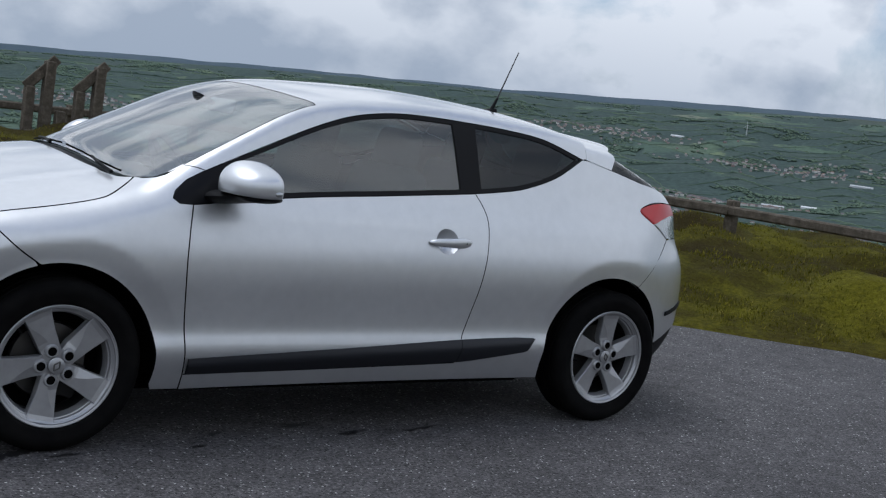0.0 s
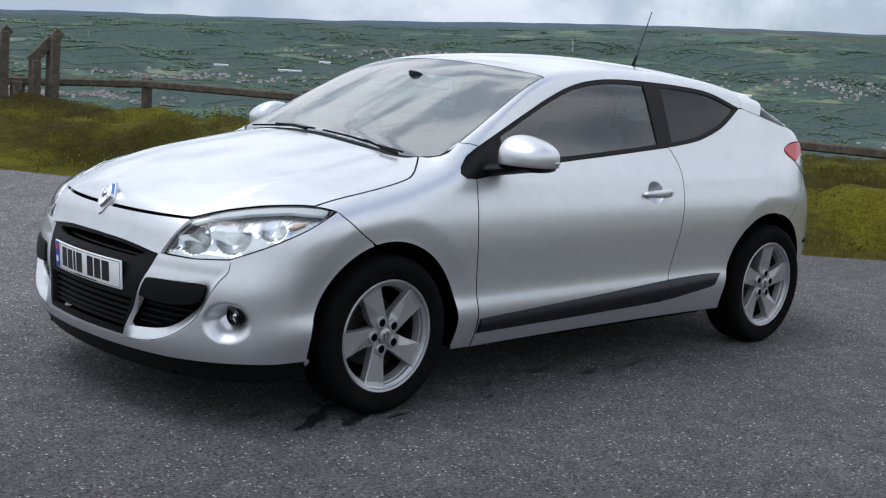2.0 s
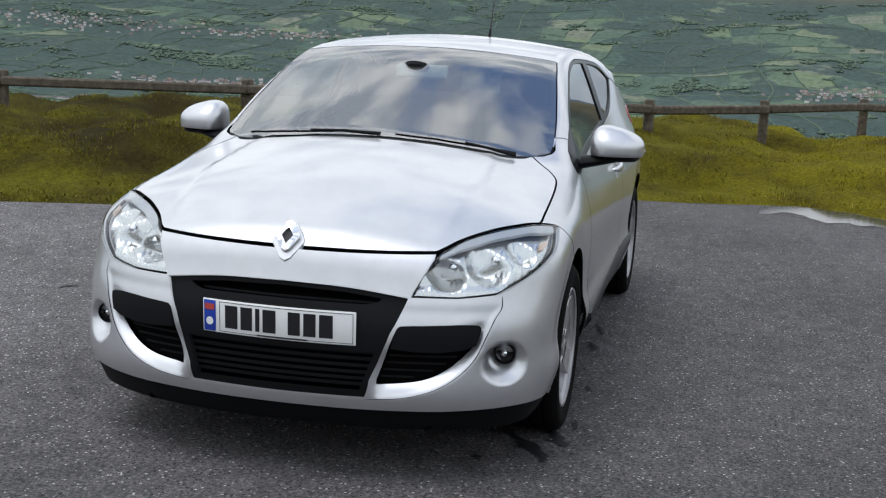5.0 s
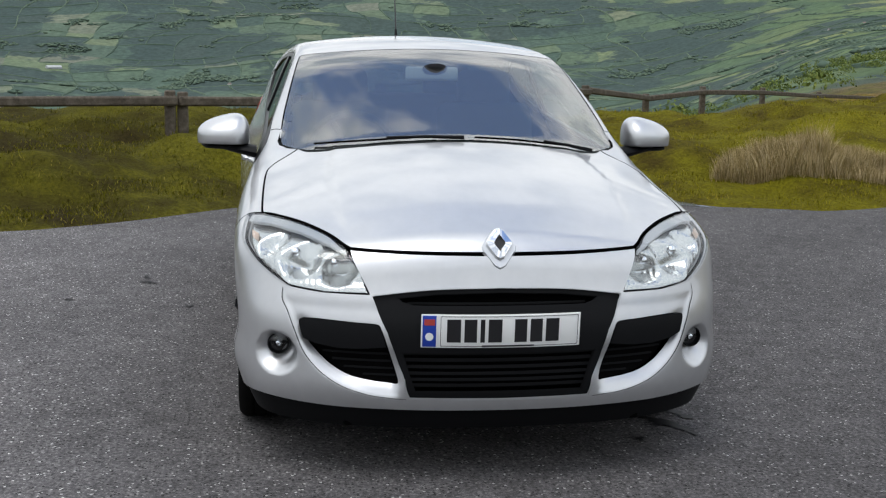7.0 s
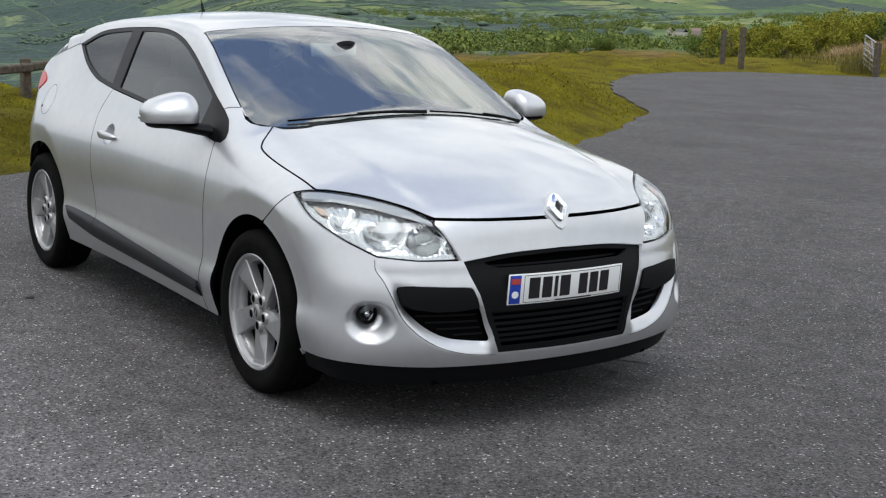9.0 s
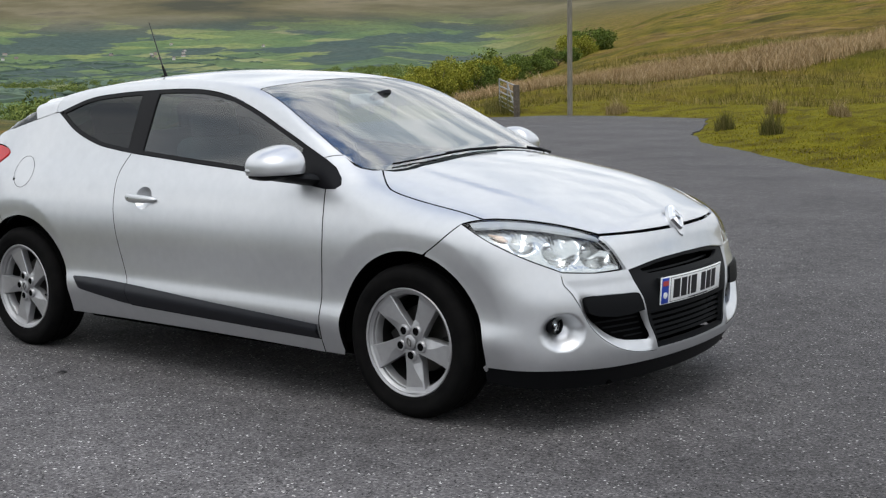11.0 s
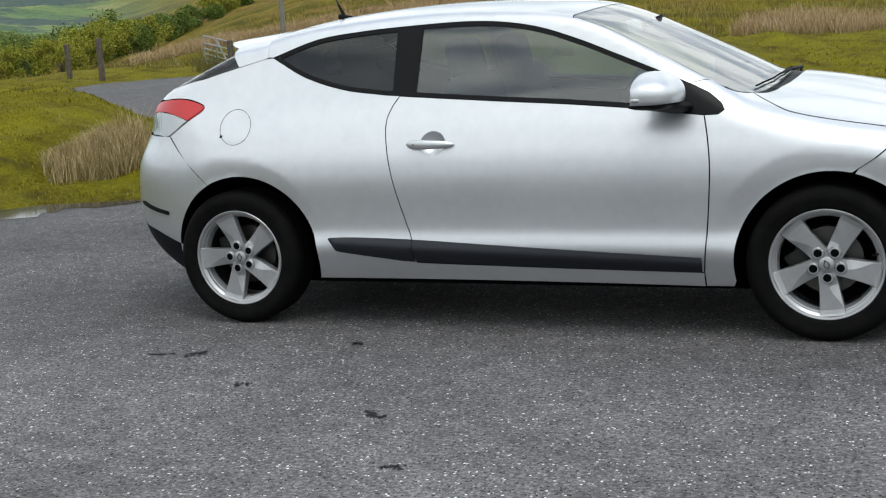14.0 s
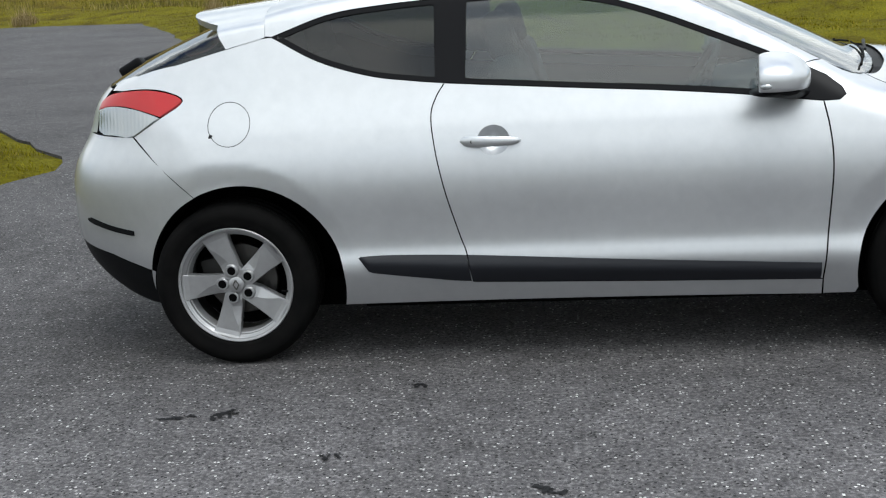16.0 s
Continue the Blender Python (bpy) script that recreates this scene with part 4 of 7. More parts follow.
VENT_LOW = curve([(0.550, 0.449), (0.522, 0.418), (0.488, 0.388), (0.449, 0.364), (0.412, 0.350), (0.364, 0.341), (0.312, 0.335), (0.300, 0.338)], 4)
VENT = np.concatenate([VENT_TOP, VENT_LOW])
VENT_R = VENT * np.array([-1, 1])


FOLD_LINE = curve([(0.646, 0.618), (0.640, 0.584), (0.616, 0.550), (0.590, 0.498), (0.562, 0.431), (0.529, 0.385), (0.487, 0.347), (0.438, 0.318), (0.373, 0.297), (0.310, 0.289), (0.275, 0.286)], 10)
FOLD = np.concatenate([FOLD_LINE, [(0.20, 0.285), (0.20, 0.70), (0.45, 0.70)]])


def dish(p, n):
    q = front_uv(np.stack([p[:, 0], np.abs(p[:, 1]), p[:, 2]], -1))
    u = q - np.array([0.646, 0.406])
    r = np.hypot(u[:, 0] / 0.068, u[:, 1] / 0.070)
    deep = 0.068 * np.clip((1.0 - r) / 0.58, 0, 1) ** 0.85 * (0.55 + 0.45 * step01((u[:, 1] + 0.05) / 0.08))
    # the middle of the bumper stands back behind a fold, and a scooped lip runs from the fold to the intake
    to_fold = np.sqrt(((q[:, None] - FOLD_LINE[None]) ** 2).sum(-1)).min(1)
    to_vent = np.sqrt(((q[:, None] - resample(VENT, 0.004)[None]) ** 2).sum(-1)).min(1)
    inside = within(q, FOLD)
    off = q - np.array([0.42, 0.445])
    below = step01(0.55 - off[:, 1] / 0.11 + off[:, 0] / 0.30) * step01((q[:, 0] - 0.275) / 0.05)
    share = to_vent / np.maximum(to_vent + to_fold, 1e-6)
    deep += np.where(inside, 0.005 * step01(to_fold / 0.014) * step01((0.605 - q[:, 1]) / 0.04) * step01((q[:, 0] - 0.275) / 0.04) + 0.026 * below * (1 - share) ** 1.4 * step01((0.085 - to_vent) / 0.05), 0.0)
    return p - n * deep[:, None]


panel("front_bumper", [both_end(bump_l), grille, VENT, VENT_R], onto_front, PAINT, car, "silver painted front bumper", step=0.0085, gap=0.002, depth=0.035, shape=dish)
# thin near-black strip laid on the fold, painting the shade of its groove
groove = np.concatenate([FOLD_LINE + np.array([0.0009, -0.0006]), (FOLD_LINE + np.array([-0.0009, 0.0006]))[::-1]])
panel("bumper_groove", [groove], onto_front, SHELL, car, "fine near-black strip for the shade in the bumper's groove", step=0.006, gap=0, depth=0, lift=0.0016, shape=dish, mirror=True)
panel("chin_spoiler", [both_end(np.concatenate([front_uv([(2.16, 0, 0.250), (2.14, 0.25, 0.250), (2.05, 0.5, 0.253), (1.90, 0.72, 0.262), (1.69, 0.82, 0.262)]), front_uv([(1.69, 0.82, 0.185), (1.9, 0.72, 0.172), (2.05, 0.5, 0.165), (2.16, 0, 0.165)])]))], onto_front, PLASTIC, car, "black plastic chin", step=0.03, gap=0, lift=-0.012, depth=0.05)

# grille: surround, mesh bars, upper slot
def lift_end(loop, lift, name, material, label, step=0.02, depth=0.02, holes=(), mirror=False, gap=0.001):
    return panel(name, [loop, *holes], onto_front, material, car, label, step=step, gap=gap, depth=depth, lift=lift, mirror=mirror)


slot = np.array([(-0.322, 0.614), (-0.300, 0.596), (-0.265, 0.586), (0.265, 0.586), (0.300, 0.596), (0.322, 0.614), (0.20, 0.628), (0.0, 0.634), (-0.20, 0.628)])
lowgr = np.array([(-0.294, 0.440), (0.294, 0.440), (0.251, 0.300), (-0.251, 0.300)])
lift_end(grille, -0.014, "grille_surround", PLASTIC, "matt black grille surround", holes=(slot, lowgr), gap=-0.004)
# near-black sheet that paints the shade behind the grille bars
lift_end(grille, -0.085, "grille_backing", SHELL, "near-black sheet for the shade behind the grille", step=0.05, depth=0.0)
for k in range(6):
    z = 0.322 + 0.021 * k
    hw = 0.256 + 0.28 * (z - 0.30)
    bar = np.array([(-hw, z), (hw, z), (hw, z + 0.008), (-hw, z + 0.008)])
    lift_end(bar, -0.030, "grille_bar", PLASTIC, "", step=0.04, depth=0.016, gap=0)
bar = np.array([(-0.285, 0.600), (0.285, 0.600), (0.285, 0.606), (-0.285, 0.606)])
lift_end(bar, -0.05, "grille_bar", PLASTIC, "", step=0.04, depth=0.016, gap=0)
# shade inside the intake, drawn as a near-black sheet
lift_end(VENT, -0.05, "vent_backing", SHELL, "near-black sheet for the shade inside the side intake", step=0.03, depth=0, mirror=True, gap=-0.004)
vent_top = np.concatenate([VENT_TOP[9:], [(0.528, 0.456), (0.462, 0.446), (0.400, 0.447), (0.333, 0.455)]])
lift_end(vent_top, 0.004, "intake_bar", PLASTIC, "black plastic bar over the side intake", depth=0.05, mirror=True)
for k in range(4):
    z = 0.356 + 0.022 * k
    u0, u1 = 0.305 + 0.32 * (z - 0.35), (0.40, 0.455, 0.49, 0.52)[k]
    lift_end(np.array([(u0, z), (u1, z), (u1, z + 0.006), (u0, z + 0.006)]), -0.042, "intake_slat", PLASTIC, "", step=0.03, depth=0.006, mirror=True, gap=0)

# headlamps
lamp = np.concatenate([front_uv(curve([(2.07, 0.415, 0.619), (2.025, 0.44, 0.70), (1.978, 0.467, 0.748)], 4)), front_uv(curve([(1.978, 0.467, 0.752), (1.898, 0.536, 0.782), (1.783, 0.626, 0.808), (1.69, 0.715, 0.820), (1.65, 0.757, 0.820), (1.585, 0.818, 0.808)], 5))[1:], front_uv(curve(LAMP_LOW))[1:], front_uv([(2.03, 0.56, 0.617)])])
panel("headlamp_lens", [lamp], onto_front, LENS, car, "clear headlamp cover", step=0.02, gap=0.003, depth=0.006, lift=0.001, mirror=True)
lamp_in = shrink(resample(lamp, 0.012), 0.0055)
panel("headlamp_seal", [lamp, lamp_in], onto_front, GLOSS, car, "black seal round the headlamp", step=0.02, gap=0.001, depth=0.012, lift=-0.012, mirror=True)


def bowl(p, n):
    a = front_uv(np.stack([p[:, 0], np.abs(p[:, 1]), p[:, 2]], -1))
    deep = 0.020 + 0.010 * step01((a[:, 1] - 0.640) / 0.012)
    for c, r, d in LAMP_BOWLS:
        q = np.hypot(a[:, 0] - c[0], a[:, 1] - c[1]) / r
        deep += d * np.clip(1 - q**2, 0, 1)
    return p - n * deep[:, None]


LAMP_BOWLS = [((0.500, 0.697), 0.062, 0.065), ((0.630, 0.718), 0.068, 0.065), ((0.765, 0.752), 0.045, 0.040)]
panel("headlamp_reflector", [shrink(resample(lamp, 0.012), 0.004)], onto_front, REFLECTOR, car, "chromed headlamp reflector", step=0.009, gap=0, depth=0, shape=bowl, mirror=True)
lid = front_uv(curve([(1.966, 0.471, 0.747), (1.898, 0.536, 0.779), (1.783, 0.626, 0.805), (1.69, 0.715, 0.817), (1.65, 0.757, 0.817), (1.61, 0.79, 0.811)], 6))
bez = np.concatenate([lid[::-1], np.array([(0.484, 0.736), (0.556, 0.760), (0.694, 0.786), (0.831, 0.802), (0.94, 0.795)])])
panel("headlamp_bezel", [bez], onto_front, BEZEL, car, "pale silver bezel along the headlamp", step=0.012, gap=0, depth=0.012, lift=-0.006, mirror=True)
am = np.array([(0.885, 0.782), (0.835, 0.778), (0.812, 0.757), (0.842, 0.762)])
panel("indicator", [am], onto_front, AMBER, car, "amber indicator reflector", step=0.012, gap=0, depth=0.01, lift=-0.016, mirror=True)
for c, r, d in LAMP_BOWLS[:2]:
    for s in (1, -1):
        a = c[0] / 0.8
        base = cast(np.array([[1.30 + 1.2 * math.cos(a), s * 1.2 * math.sin(a), c[1]]]), np.array([[-math.cos(a), -s * math.sin(a), 0.0]]), 1.1)[0]
        bm = bmesh.new()
        inward = Vector((-1, 0, 0))
        bmesh.ops.create_uvsphere(bm, u_segments=16, v_segments=8, radius=0.017, matrix=Matrix.Translation(Vector(base) + inward * 0.075))
        part("bulb", bm, CHROME, car, "chrome capped bulb")

# fog lamps
for s in (1, -1):
    base = cast(np.array([[2.6, s * 0.706, 0.428]]), np.array([[-1.0, 0.0, 0.0]]), 1.5)[0]
    m = look(Vector(base) + Vector((-0.056, 0, 0)), Vector(base) + Vector((1.0, s * 0.12, 0))) @ pose(0, 0, 0)
    bm = bmesh.new()
    lathe(bm, [(0.034, 0.03), (0.036, -0.012), (0.033, -0.016), (0.031, -0.008), (0.029, 0.010), (0.0, 0.018)], m, 32)
    fog = part("fog_lamp", bm, GLOSS, car, "round fog lamp with a black bezel")
    bm = bmesh.new()
    lathe(bm, [(0.031, -0.008), (0.022, -0.013), (0.0, -0.015)], m, 32)
    part("lens", bm, LENS, fog)
    bm = bmesh.new()
    bmesh.ops.create_uvsphere(bm, u_segments=16, v_segments=8, radius=0.014, matrix=m @ Matrix.Translation((0, 0, 0.0)))
    part("bulb", bm, CHROME, fog)

# rear bumper, tail lamps, lower valance
rb = np.concatenate([front_uv([(-1.98, 0.0, 0.864), (-1.9, 0.55, 0.881), (-1.80, 0.66, 0.878)], -1), front_uv(side3([(-1.685, 0.8795), (-1.570, 0.7715)]), -1), front_uv(side3(arc(rx, ARCH_R, 116, 184, 14)), -1), front_uv([(-1.66, 0.85, 0.368), (-1.85, 0.75, 0.425), (-2.05, 0.4, 0.48), (-2.1, 0.0, 0.49)], -1)])
panel("rear_bumper", [both_end(rb)], onto_rear, PAINT, car, "silver painted rear bumper", step=0.02, gap=0.0004)
rv = np.concatenate([front_uv([(-2.1, 0.0, 0.488), (-2.05, 0.4, 0.478), (-1.85, 0.75, 0.423), (-1.66, 0.85, 0.366)], -1), front_uv([(-1.64, 0.84, 0.215), (-1.75, 0.75, 0.212), (-1.85, 0.62, 0.235), (-1.9, 0.4, 0.30), (-2.0, 0.0, 0.33)], -1)])
panel("rear_valance", [both_end(rv)], onto_rear, PLASTIC, car, "black plastic rear valance", step=0.04, gap=0, lift=-0.004, depth=0.04)
panel("bumper_strip", [side_uv(curve([(-1.71, 0.508), (-1.82, 0.523), (-1.92, 0.545), (-1.92, 0.562), (-1.82, 0.541), (-1.71, 0.526)], 3))], onto_long, PLASTIC, car, "black rubbing strip on the rear bumper", step=0.02, gap=0, lift=0.008, depth=0.02, mirror=True)
tl_red = side_uv(np.concatenate([curve([(-1.862, 0.972), (-1.842, 1.004), (-1.80, 1.028), (-1.74, 1.043), (-1.63, 1.051), (-1.541, 1.039), (-1.483, 1.010), (-1.55, 0.964)], 4), [(-1.565, 0.955)]]))
tl_clear = side_uv(np.array([(-1.866, 0.968), (-1.568, 0.952), (-1.64, 0.908), (-1.678, 0.886), (-1.715, 0.878), (-1.83, 0.882), (-1.862, 0.895)]))
panel("tail_lamp", [tl_red], onto_long, REDBODY, car, "red tail lamp", step=0.015, gap=0.0004, depth=0.02, lift=0.004, mirror=True)
panel("tail_lamp", [tl_clear], onto_long, CLEAR_LAMP, car, "clear lower tail lamp", step=0.015, gap=0.0004, depth=0.02, lift=0.003, mirror=True)
panel("tailgate", [both_end(np.concatenate([front_uv([(-1.9, 0, 1.06), (-1.88, 0.3, 1.06), (-1.86, 0.50, 1.058), (-1.79, 0.60, 1.055)], -1), front_uv([(-1.865, 0.60, 0.98), (-1.87, 0.60, 0.885), (-1.95, 0.5, 0.872), (-2.02, 0.0, 0.866)], -1)]))], onto_rear, PAINT, car, "silver painted tailgate", step=0.035)

# roof spoiler: the roof runs on over the tailgate glass, with cheeks that come down beside it
bm = bmesh.new()
HALF = [(1.0, None), (0.85, None), (0.67, None), (0.45, None), (0.25, None), (0.08, None), (None, 0.585), (None, 0.55), (None, 0.48), (None, 0.38), (None, 0.26), (None, 0.13)]
outer_grid, inner_grid = [], []
for j in range(9):
    f_ = j / 8
    ring_o, ring_i = [], []
    for sgn, side_list in ((-1, HALF), (0, [(None, 0.0)]), (1, HALF[::-1])):
        for down, yy in side_list:
            if yy is None:
                z0, z1 = 1.285 - 0.063 * down, float(np.interp(down, [0, 0.5, 1.0], [1.262, 1.225, 1.187]))
                x1 = float(np.interp(down, [0, 0.5, 1.0], [-1.352, -1.337, -1.312]))
                x, z = -1.165 + (x1 + 1.165) * f_, z0 + (z1 - z0) * f_
                y = float(half_width(x) - tuck(z)) + 0.003 - 0.022 * max(0.0, 0.3 - down) ** 1.5 / 0.164
                ring_o.append((x, sgn * y, z))
                ring_i.append((x + 0.012, sgn * (y - 0.03), z + 0.004))
            else:
                xe = float(np.interp(yy, [0, 0.13, 0.26, 0.38, 0.48, 0.55, 0.585], [-1.56, -1.556, -1.54, -1.508, -1.455, -1.40, -1.362]))
                x = -1.165 + (xe + 1.165) * f_
                z = 1.352 - 0.10 * (-1.165 - x) - 0.14 * yy * yy - 0.48 * max(0.0, yy - 0.42) ** 2
                ring_o.append((x, sgn * yy, z))
                ring_i.append((x + 0.012, sgn * min(yy, 0.57), z - 0.028))
    outer_grid.append([bm.verts.new(v) for v in ring_o])
    inner_grid.append([bm.verts.new(v) for v in ring_i])
n = len(outer_grid[0])
for a, b in zip(outer_grid[:-1], outer_grid[1:]):
    for i in range(n - 1):
        bm.faces.new((a[i], a[i + 1], b[i + 1], b[i]))
for a, b in zip(inner_grid[:-1], inner_grid[1:]):
    for i in range(n - 1):
        bm.faces.new((a[i + 1], a[i], b[i], b[i + 1]))
for o, i_, way in ((outer_grid[-1], inner_grid[-1], 1), (outer_grid[0], inner_grid[0], -1)):
    for i in range(n - 1):
        bm.faces.new((o[i], o[i + 1], i_[i + 1], i_[i])[::way])
for k in (0, n - 1):
    for a, b, c, d in zip(outer_grid[:-1], outer_grid[1:], inner_grid[1:], inner_grid[:-1]):
        bm.faces.new((a[k], b[k], c[k], d[k]))
part("roof_spoiler", bm, PAINT, car, "silver painted roof spoiler", angle=50)
# rear wiper at the foot of the tailgate glass
bm = bmesh.new()
box(bm, (0.11, 0.075, 0.045), pose(-1.925, 0.0, 1.085, 0, -28, 0), 0.014, 3)
rear_wiper = part("rear_wiper", bm, PLASTIC, car, "black rear wiper at the foot of the tailgate glass")
bm = bmesh.new()
rod(bm, (-1.905, 0.02, 1.105), (-1.84, 0.34, 1.135), 0.009, 0.006, 8)
part("wiper_arm", bm, PLASTIC, rear_wiper)

# dark shell behind the joints with the shade painted in, wheel housings and floor
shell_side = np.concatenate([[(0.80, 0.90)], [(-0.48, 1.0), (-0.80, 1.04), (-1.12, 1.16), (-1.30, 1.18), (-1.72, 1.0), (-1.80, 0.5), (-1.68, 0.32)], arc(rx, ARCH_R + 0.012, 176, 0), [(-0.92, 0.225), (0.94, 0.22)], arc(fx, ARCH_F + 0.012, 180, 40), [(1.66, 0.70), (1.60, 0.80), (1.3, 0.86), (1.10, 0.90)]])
panel("inner_shell", [side_uv(shell_side)], onto_long, SHELL, car, "near-black inner body for the shade in the joints", step=0.06, gap=0, depth=0, lift=-0.045, mirror=True)
panel("inner_shell", [both(np.concatenate([top_uv([(2.05, 0.0), (2.0, 0.4), (1.80, 0.62), (1.62, 0.74), (1.3, 0.73), (1.1, 0.66), (1.14, 0.4), (1.16, 0.0)])]))], onto_long, SHELL, car, "near-black sheet for the shade under the bonnet", step=0.06, gap=0, depth=0, lift=-0.022)
panel("inner_shell", [both_end(np.concatenate([front_uv([(2.09, 0.0, 0.79), (1.98, 0.47, 0.77), (1.66, 0.78, 0.81), (1.52, 0.84, 0.70), (1.66, 0.84, 0.50), (1.70, 0.82, 0.2), (2.1, 0.3, 0.19), (2.16, 0.0, 0.19)])]))], onto_front, SHELL, car, "near-black sheet for the shade behind the bumper", step=0.05, gap=0, depth=0, lift=-0.135)
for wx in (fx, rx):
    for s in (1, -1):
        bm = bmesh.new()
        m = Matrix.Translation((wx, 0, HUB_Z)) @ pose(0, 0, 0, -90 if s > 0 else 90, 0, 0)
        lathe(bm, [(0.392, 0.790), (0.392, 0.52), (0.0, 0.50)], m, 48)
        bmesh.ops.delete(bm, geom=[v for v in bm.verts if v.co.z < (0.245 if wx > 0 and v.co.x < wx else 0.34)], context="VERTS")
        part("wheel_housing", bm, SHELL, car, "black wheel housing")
# unseen near-black boxes, added to stop light passing under and through the car
for name_, size_, at in (("underbody", (3.3, 1.10, 0.12), (0.10, 0, 0.205)), ("floor_pan", (1.72, 1.52, 0.03), (0.02, 0, 0.209)), ("bulkhead", (0.05, 1.36, 0.62), (1.02, 0, 0.55)), ("silencer", (0.5, 1.0, 0.18), (-1.5, 0, 0.36)), ("undertray", (0.5, 1.0, 0.06), (1.8, 0, 0.20)), ("engine", (0.86, 0.98, 0.44), (1.48, 0, 0.45)), ("spare_wheel_well", (0.70, 0.98, 0.36), (-1.32, 0, 0.44))):
    bm = bmesh.new()
    box(bm, size_, pose(*at), 0.01)
    part(name_, bm, SHELL, car, "dark " + name_.replace("_", " ") + " of the car")


# ---- wheels ----
def make_wheel():
    """Wheel with its outer face towards +z of its own axis."""
    w = new("wheel")
    bm = bmesh.new()
    R = HUB_Z
    prof = [(0.205, -0.09), (0.235, -0.101), (0.285, -0.102), (0.303, -0.090), (R, -0.07), (R, -0.052), (R - 0.007, -0.050), (R - 0.007, -0.042), (R, -0.040), (R, -0.004), (R - 0.007, -0.003), (R - 0.007, 0.006), (R, 0.008), (R, 0.040), (R - 0.007, 0.042), (R - 0.007, 0.050), (R, 0.052), (R, 0.07), (0.304, 0.088), (0.290, 0.098), (0.287, 0.100), (0.262, 0.102), (0.258, 0.100), (0.238, 0.098), (0.229, 0.095), (0.221, 0.086)]
    lathe(bm, prof, Matrix.Identity(4), 72)
    tyre = part("tyre", bm, RUBBER, w, "black rubber tyre", angle=50)
    bm = bmesh.new()
    lathe(bm, [(0.186, 0.030), (0.190, 0.052), (0.194, 0.062), (0.198, 0.0635), (0.200, 0.074), (0.2075, 0.079), (0.211, 0.085), (0.2215, 0.0895), (0.2235, 0.091), (0.220, 0.0945), (0.212, 0.0915), (0.2105, 0.086)], Matrix.Identity(4), 96)
    rim = part("rim", bm, ALLOY, w, "silver alloy rim")
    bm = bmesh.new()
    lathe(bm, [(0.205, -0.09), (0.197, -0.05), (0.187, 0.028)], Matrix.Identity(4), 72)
    part("barrel", bm, BARREL, rim, "inside of the rim, painted near-black for the shade there")
    bm = bmesh.new()
    lathe(bm, [(0.0, -0.02), (0.135, -0.02), (0.140, -0.028), (0.140, -0.04), (0.0, -0.04)], Matrix.Identity(4), 48)
    part("brake_disc", bm, STEEL, w, "steel brake disc")
    bm = bmesh.new()
    box(bm, (0.09, 0.13, 0.05), pose(-0.105, 0.02, -0.03, 0, 0, 12), 0.01)
    part("brake_caliper", bm, BARREL, w, "dark brake caliper")
    bm = bmesh.new()
    # near-black sheet for the shade behind the spokes
    lathe(bm, [(0.0, -0.06), (0.19, -0.06), (0.19, -0.085)], Matrix.Identity(4), 40)
    part("hub_backing", bm, SHELL, w)
    # five spokes with a flat face and a twisted facet that falls away along one edge
    LUG = 106
    sweep = [(0.034, -56, 52, 0.5, 0.066), (0.048, -42, 42, 0.5, 0.0675), (0.062, -35, 35, 0.46, 0.069), (0.076, -27, 30.5, 0.46, 0.070), (0.092, -21.5, 27, 0.50, 0.071), (0.110, -17.5, 24, 0.58, 0.072), (0.130, -14.5, 22, 0.69, 0.073), (0.150, -12.7, 20.7, 0.82, 0.074), (0.170, -11.5, 19.8, 0.93, 0.075), (0.190, -10.5, 19, 0.965, 0.0765), (0.206, -10.1, 18.6, 0.965, 0.081), (0.2135, -9.9, 18.4, 0.965, 0.0865)]
    for k in range(5):
        bm = bmesh.new()
        grid = []
        for r, a0, a1, tc, z in sweep:
            drop = 0.34 * r * radians(a1 - a0) * max(0.0, 0.965 - tc) * step01((r - 0.066) / 0.02)
            row = []
            for t, dz in ((0.0, -0.036), (0.0, -0.004), (0.03, 0.0), (tc, 0.0), (0.975, -drop), (1.0, -drop - 0.004), (1.0, -drop - 0.036)):
                a = radians(LUG + a0 + (a1 - a0) * t + 72 * k)
                row.append(bm.verts.new((r * math.cos(a), r * math.sin(a), z + dz)))
            grid.append(row)
        for a, b in zip(grid[:-1], grid[1:]):
            for i in range(6):
                bm.faces.new((a[i], a[i + 1], b[i + 1], b[i]))
        part("spoke", bm, ALLOY, w, "", angle=9)
    bm = bmesh.new()
    lathe(bm, [(0.0, 0.045), (0.060, 0.042), (0.064, 0.056), (0.058, 0.066), (0.0, 0.069)], Matrix.Identity(4), 40)
    part("hub", bm, ALLOY, w, "")
    bm = bmesh.new()
    lathe(bm, [(0.030, 0.070), (0.030, 0.080), (0.026, 0.083), (0.0, 0.084)], Matrix.Identity(4), 32)
    cap = part("centre_cap", bm, ALLOY, w, "silver centre cap with a raised badge")
    bm = bmesh.new()
    for a, b in (((0, 0.019), (0.011, 0)), ((0.011, 0), (0, -0.019)), ((0, -0.019), (-0.011, 0)), ((-0.011, 0), (0, 0.019))):
        rod(bm, (*a, 0.084), (*b, 0.084), 0.0028, seg=6)
    part("badge", bm, STEEL, cap)
    for k in range(5):
        a = radians(106 + 72 * k)
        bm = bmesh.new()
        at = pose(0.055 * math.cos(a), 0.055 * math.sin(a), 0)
        # flat near-black disc that paints the shade of the bolt recess
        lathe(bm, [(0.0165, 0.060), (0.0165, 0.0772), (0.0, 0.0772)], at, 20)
        part("bolt_hole", bm, SHELL, w, "near-black disc for the shade in a wheel bolt recess")
        bm = bmesh.new()
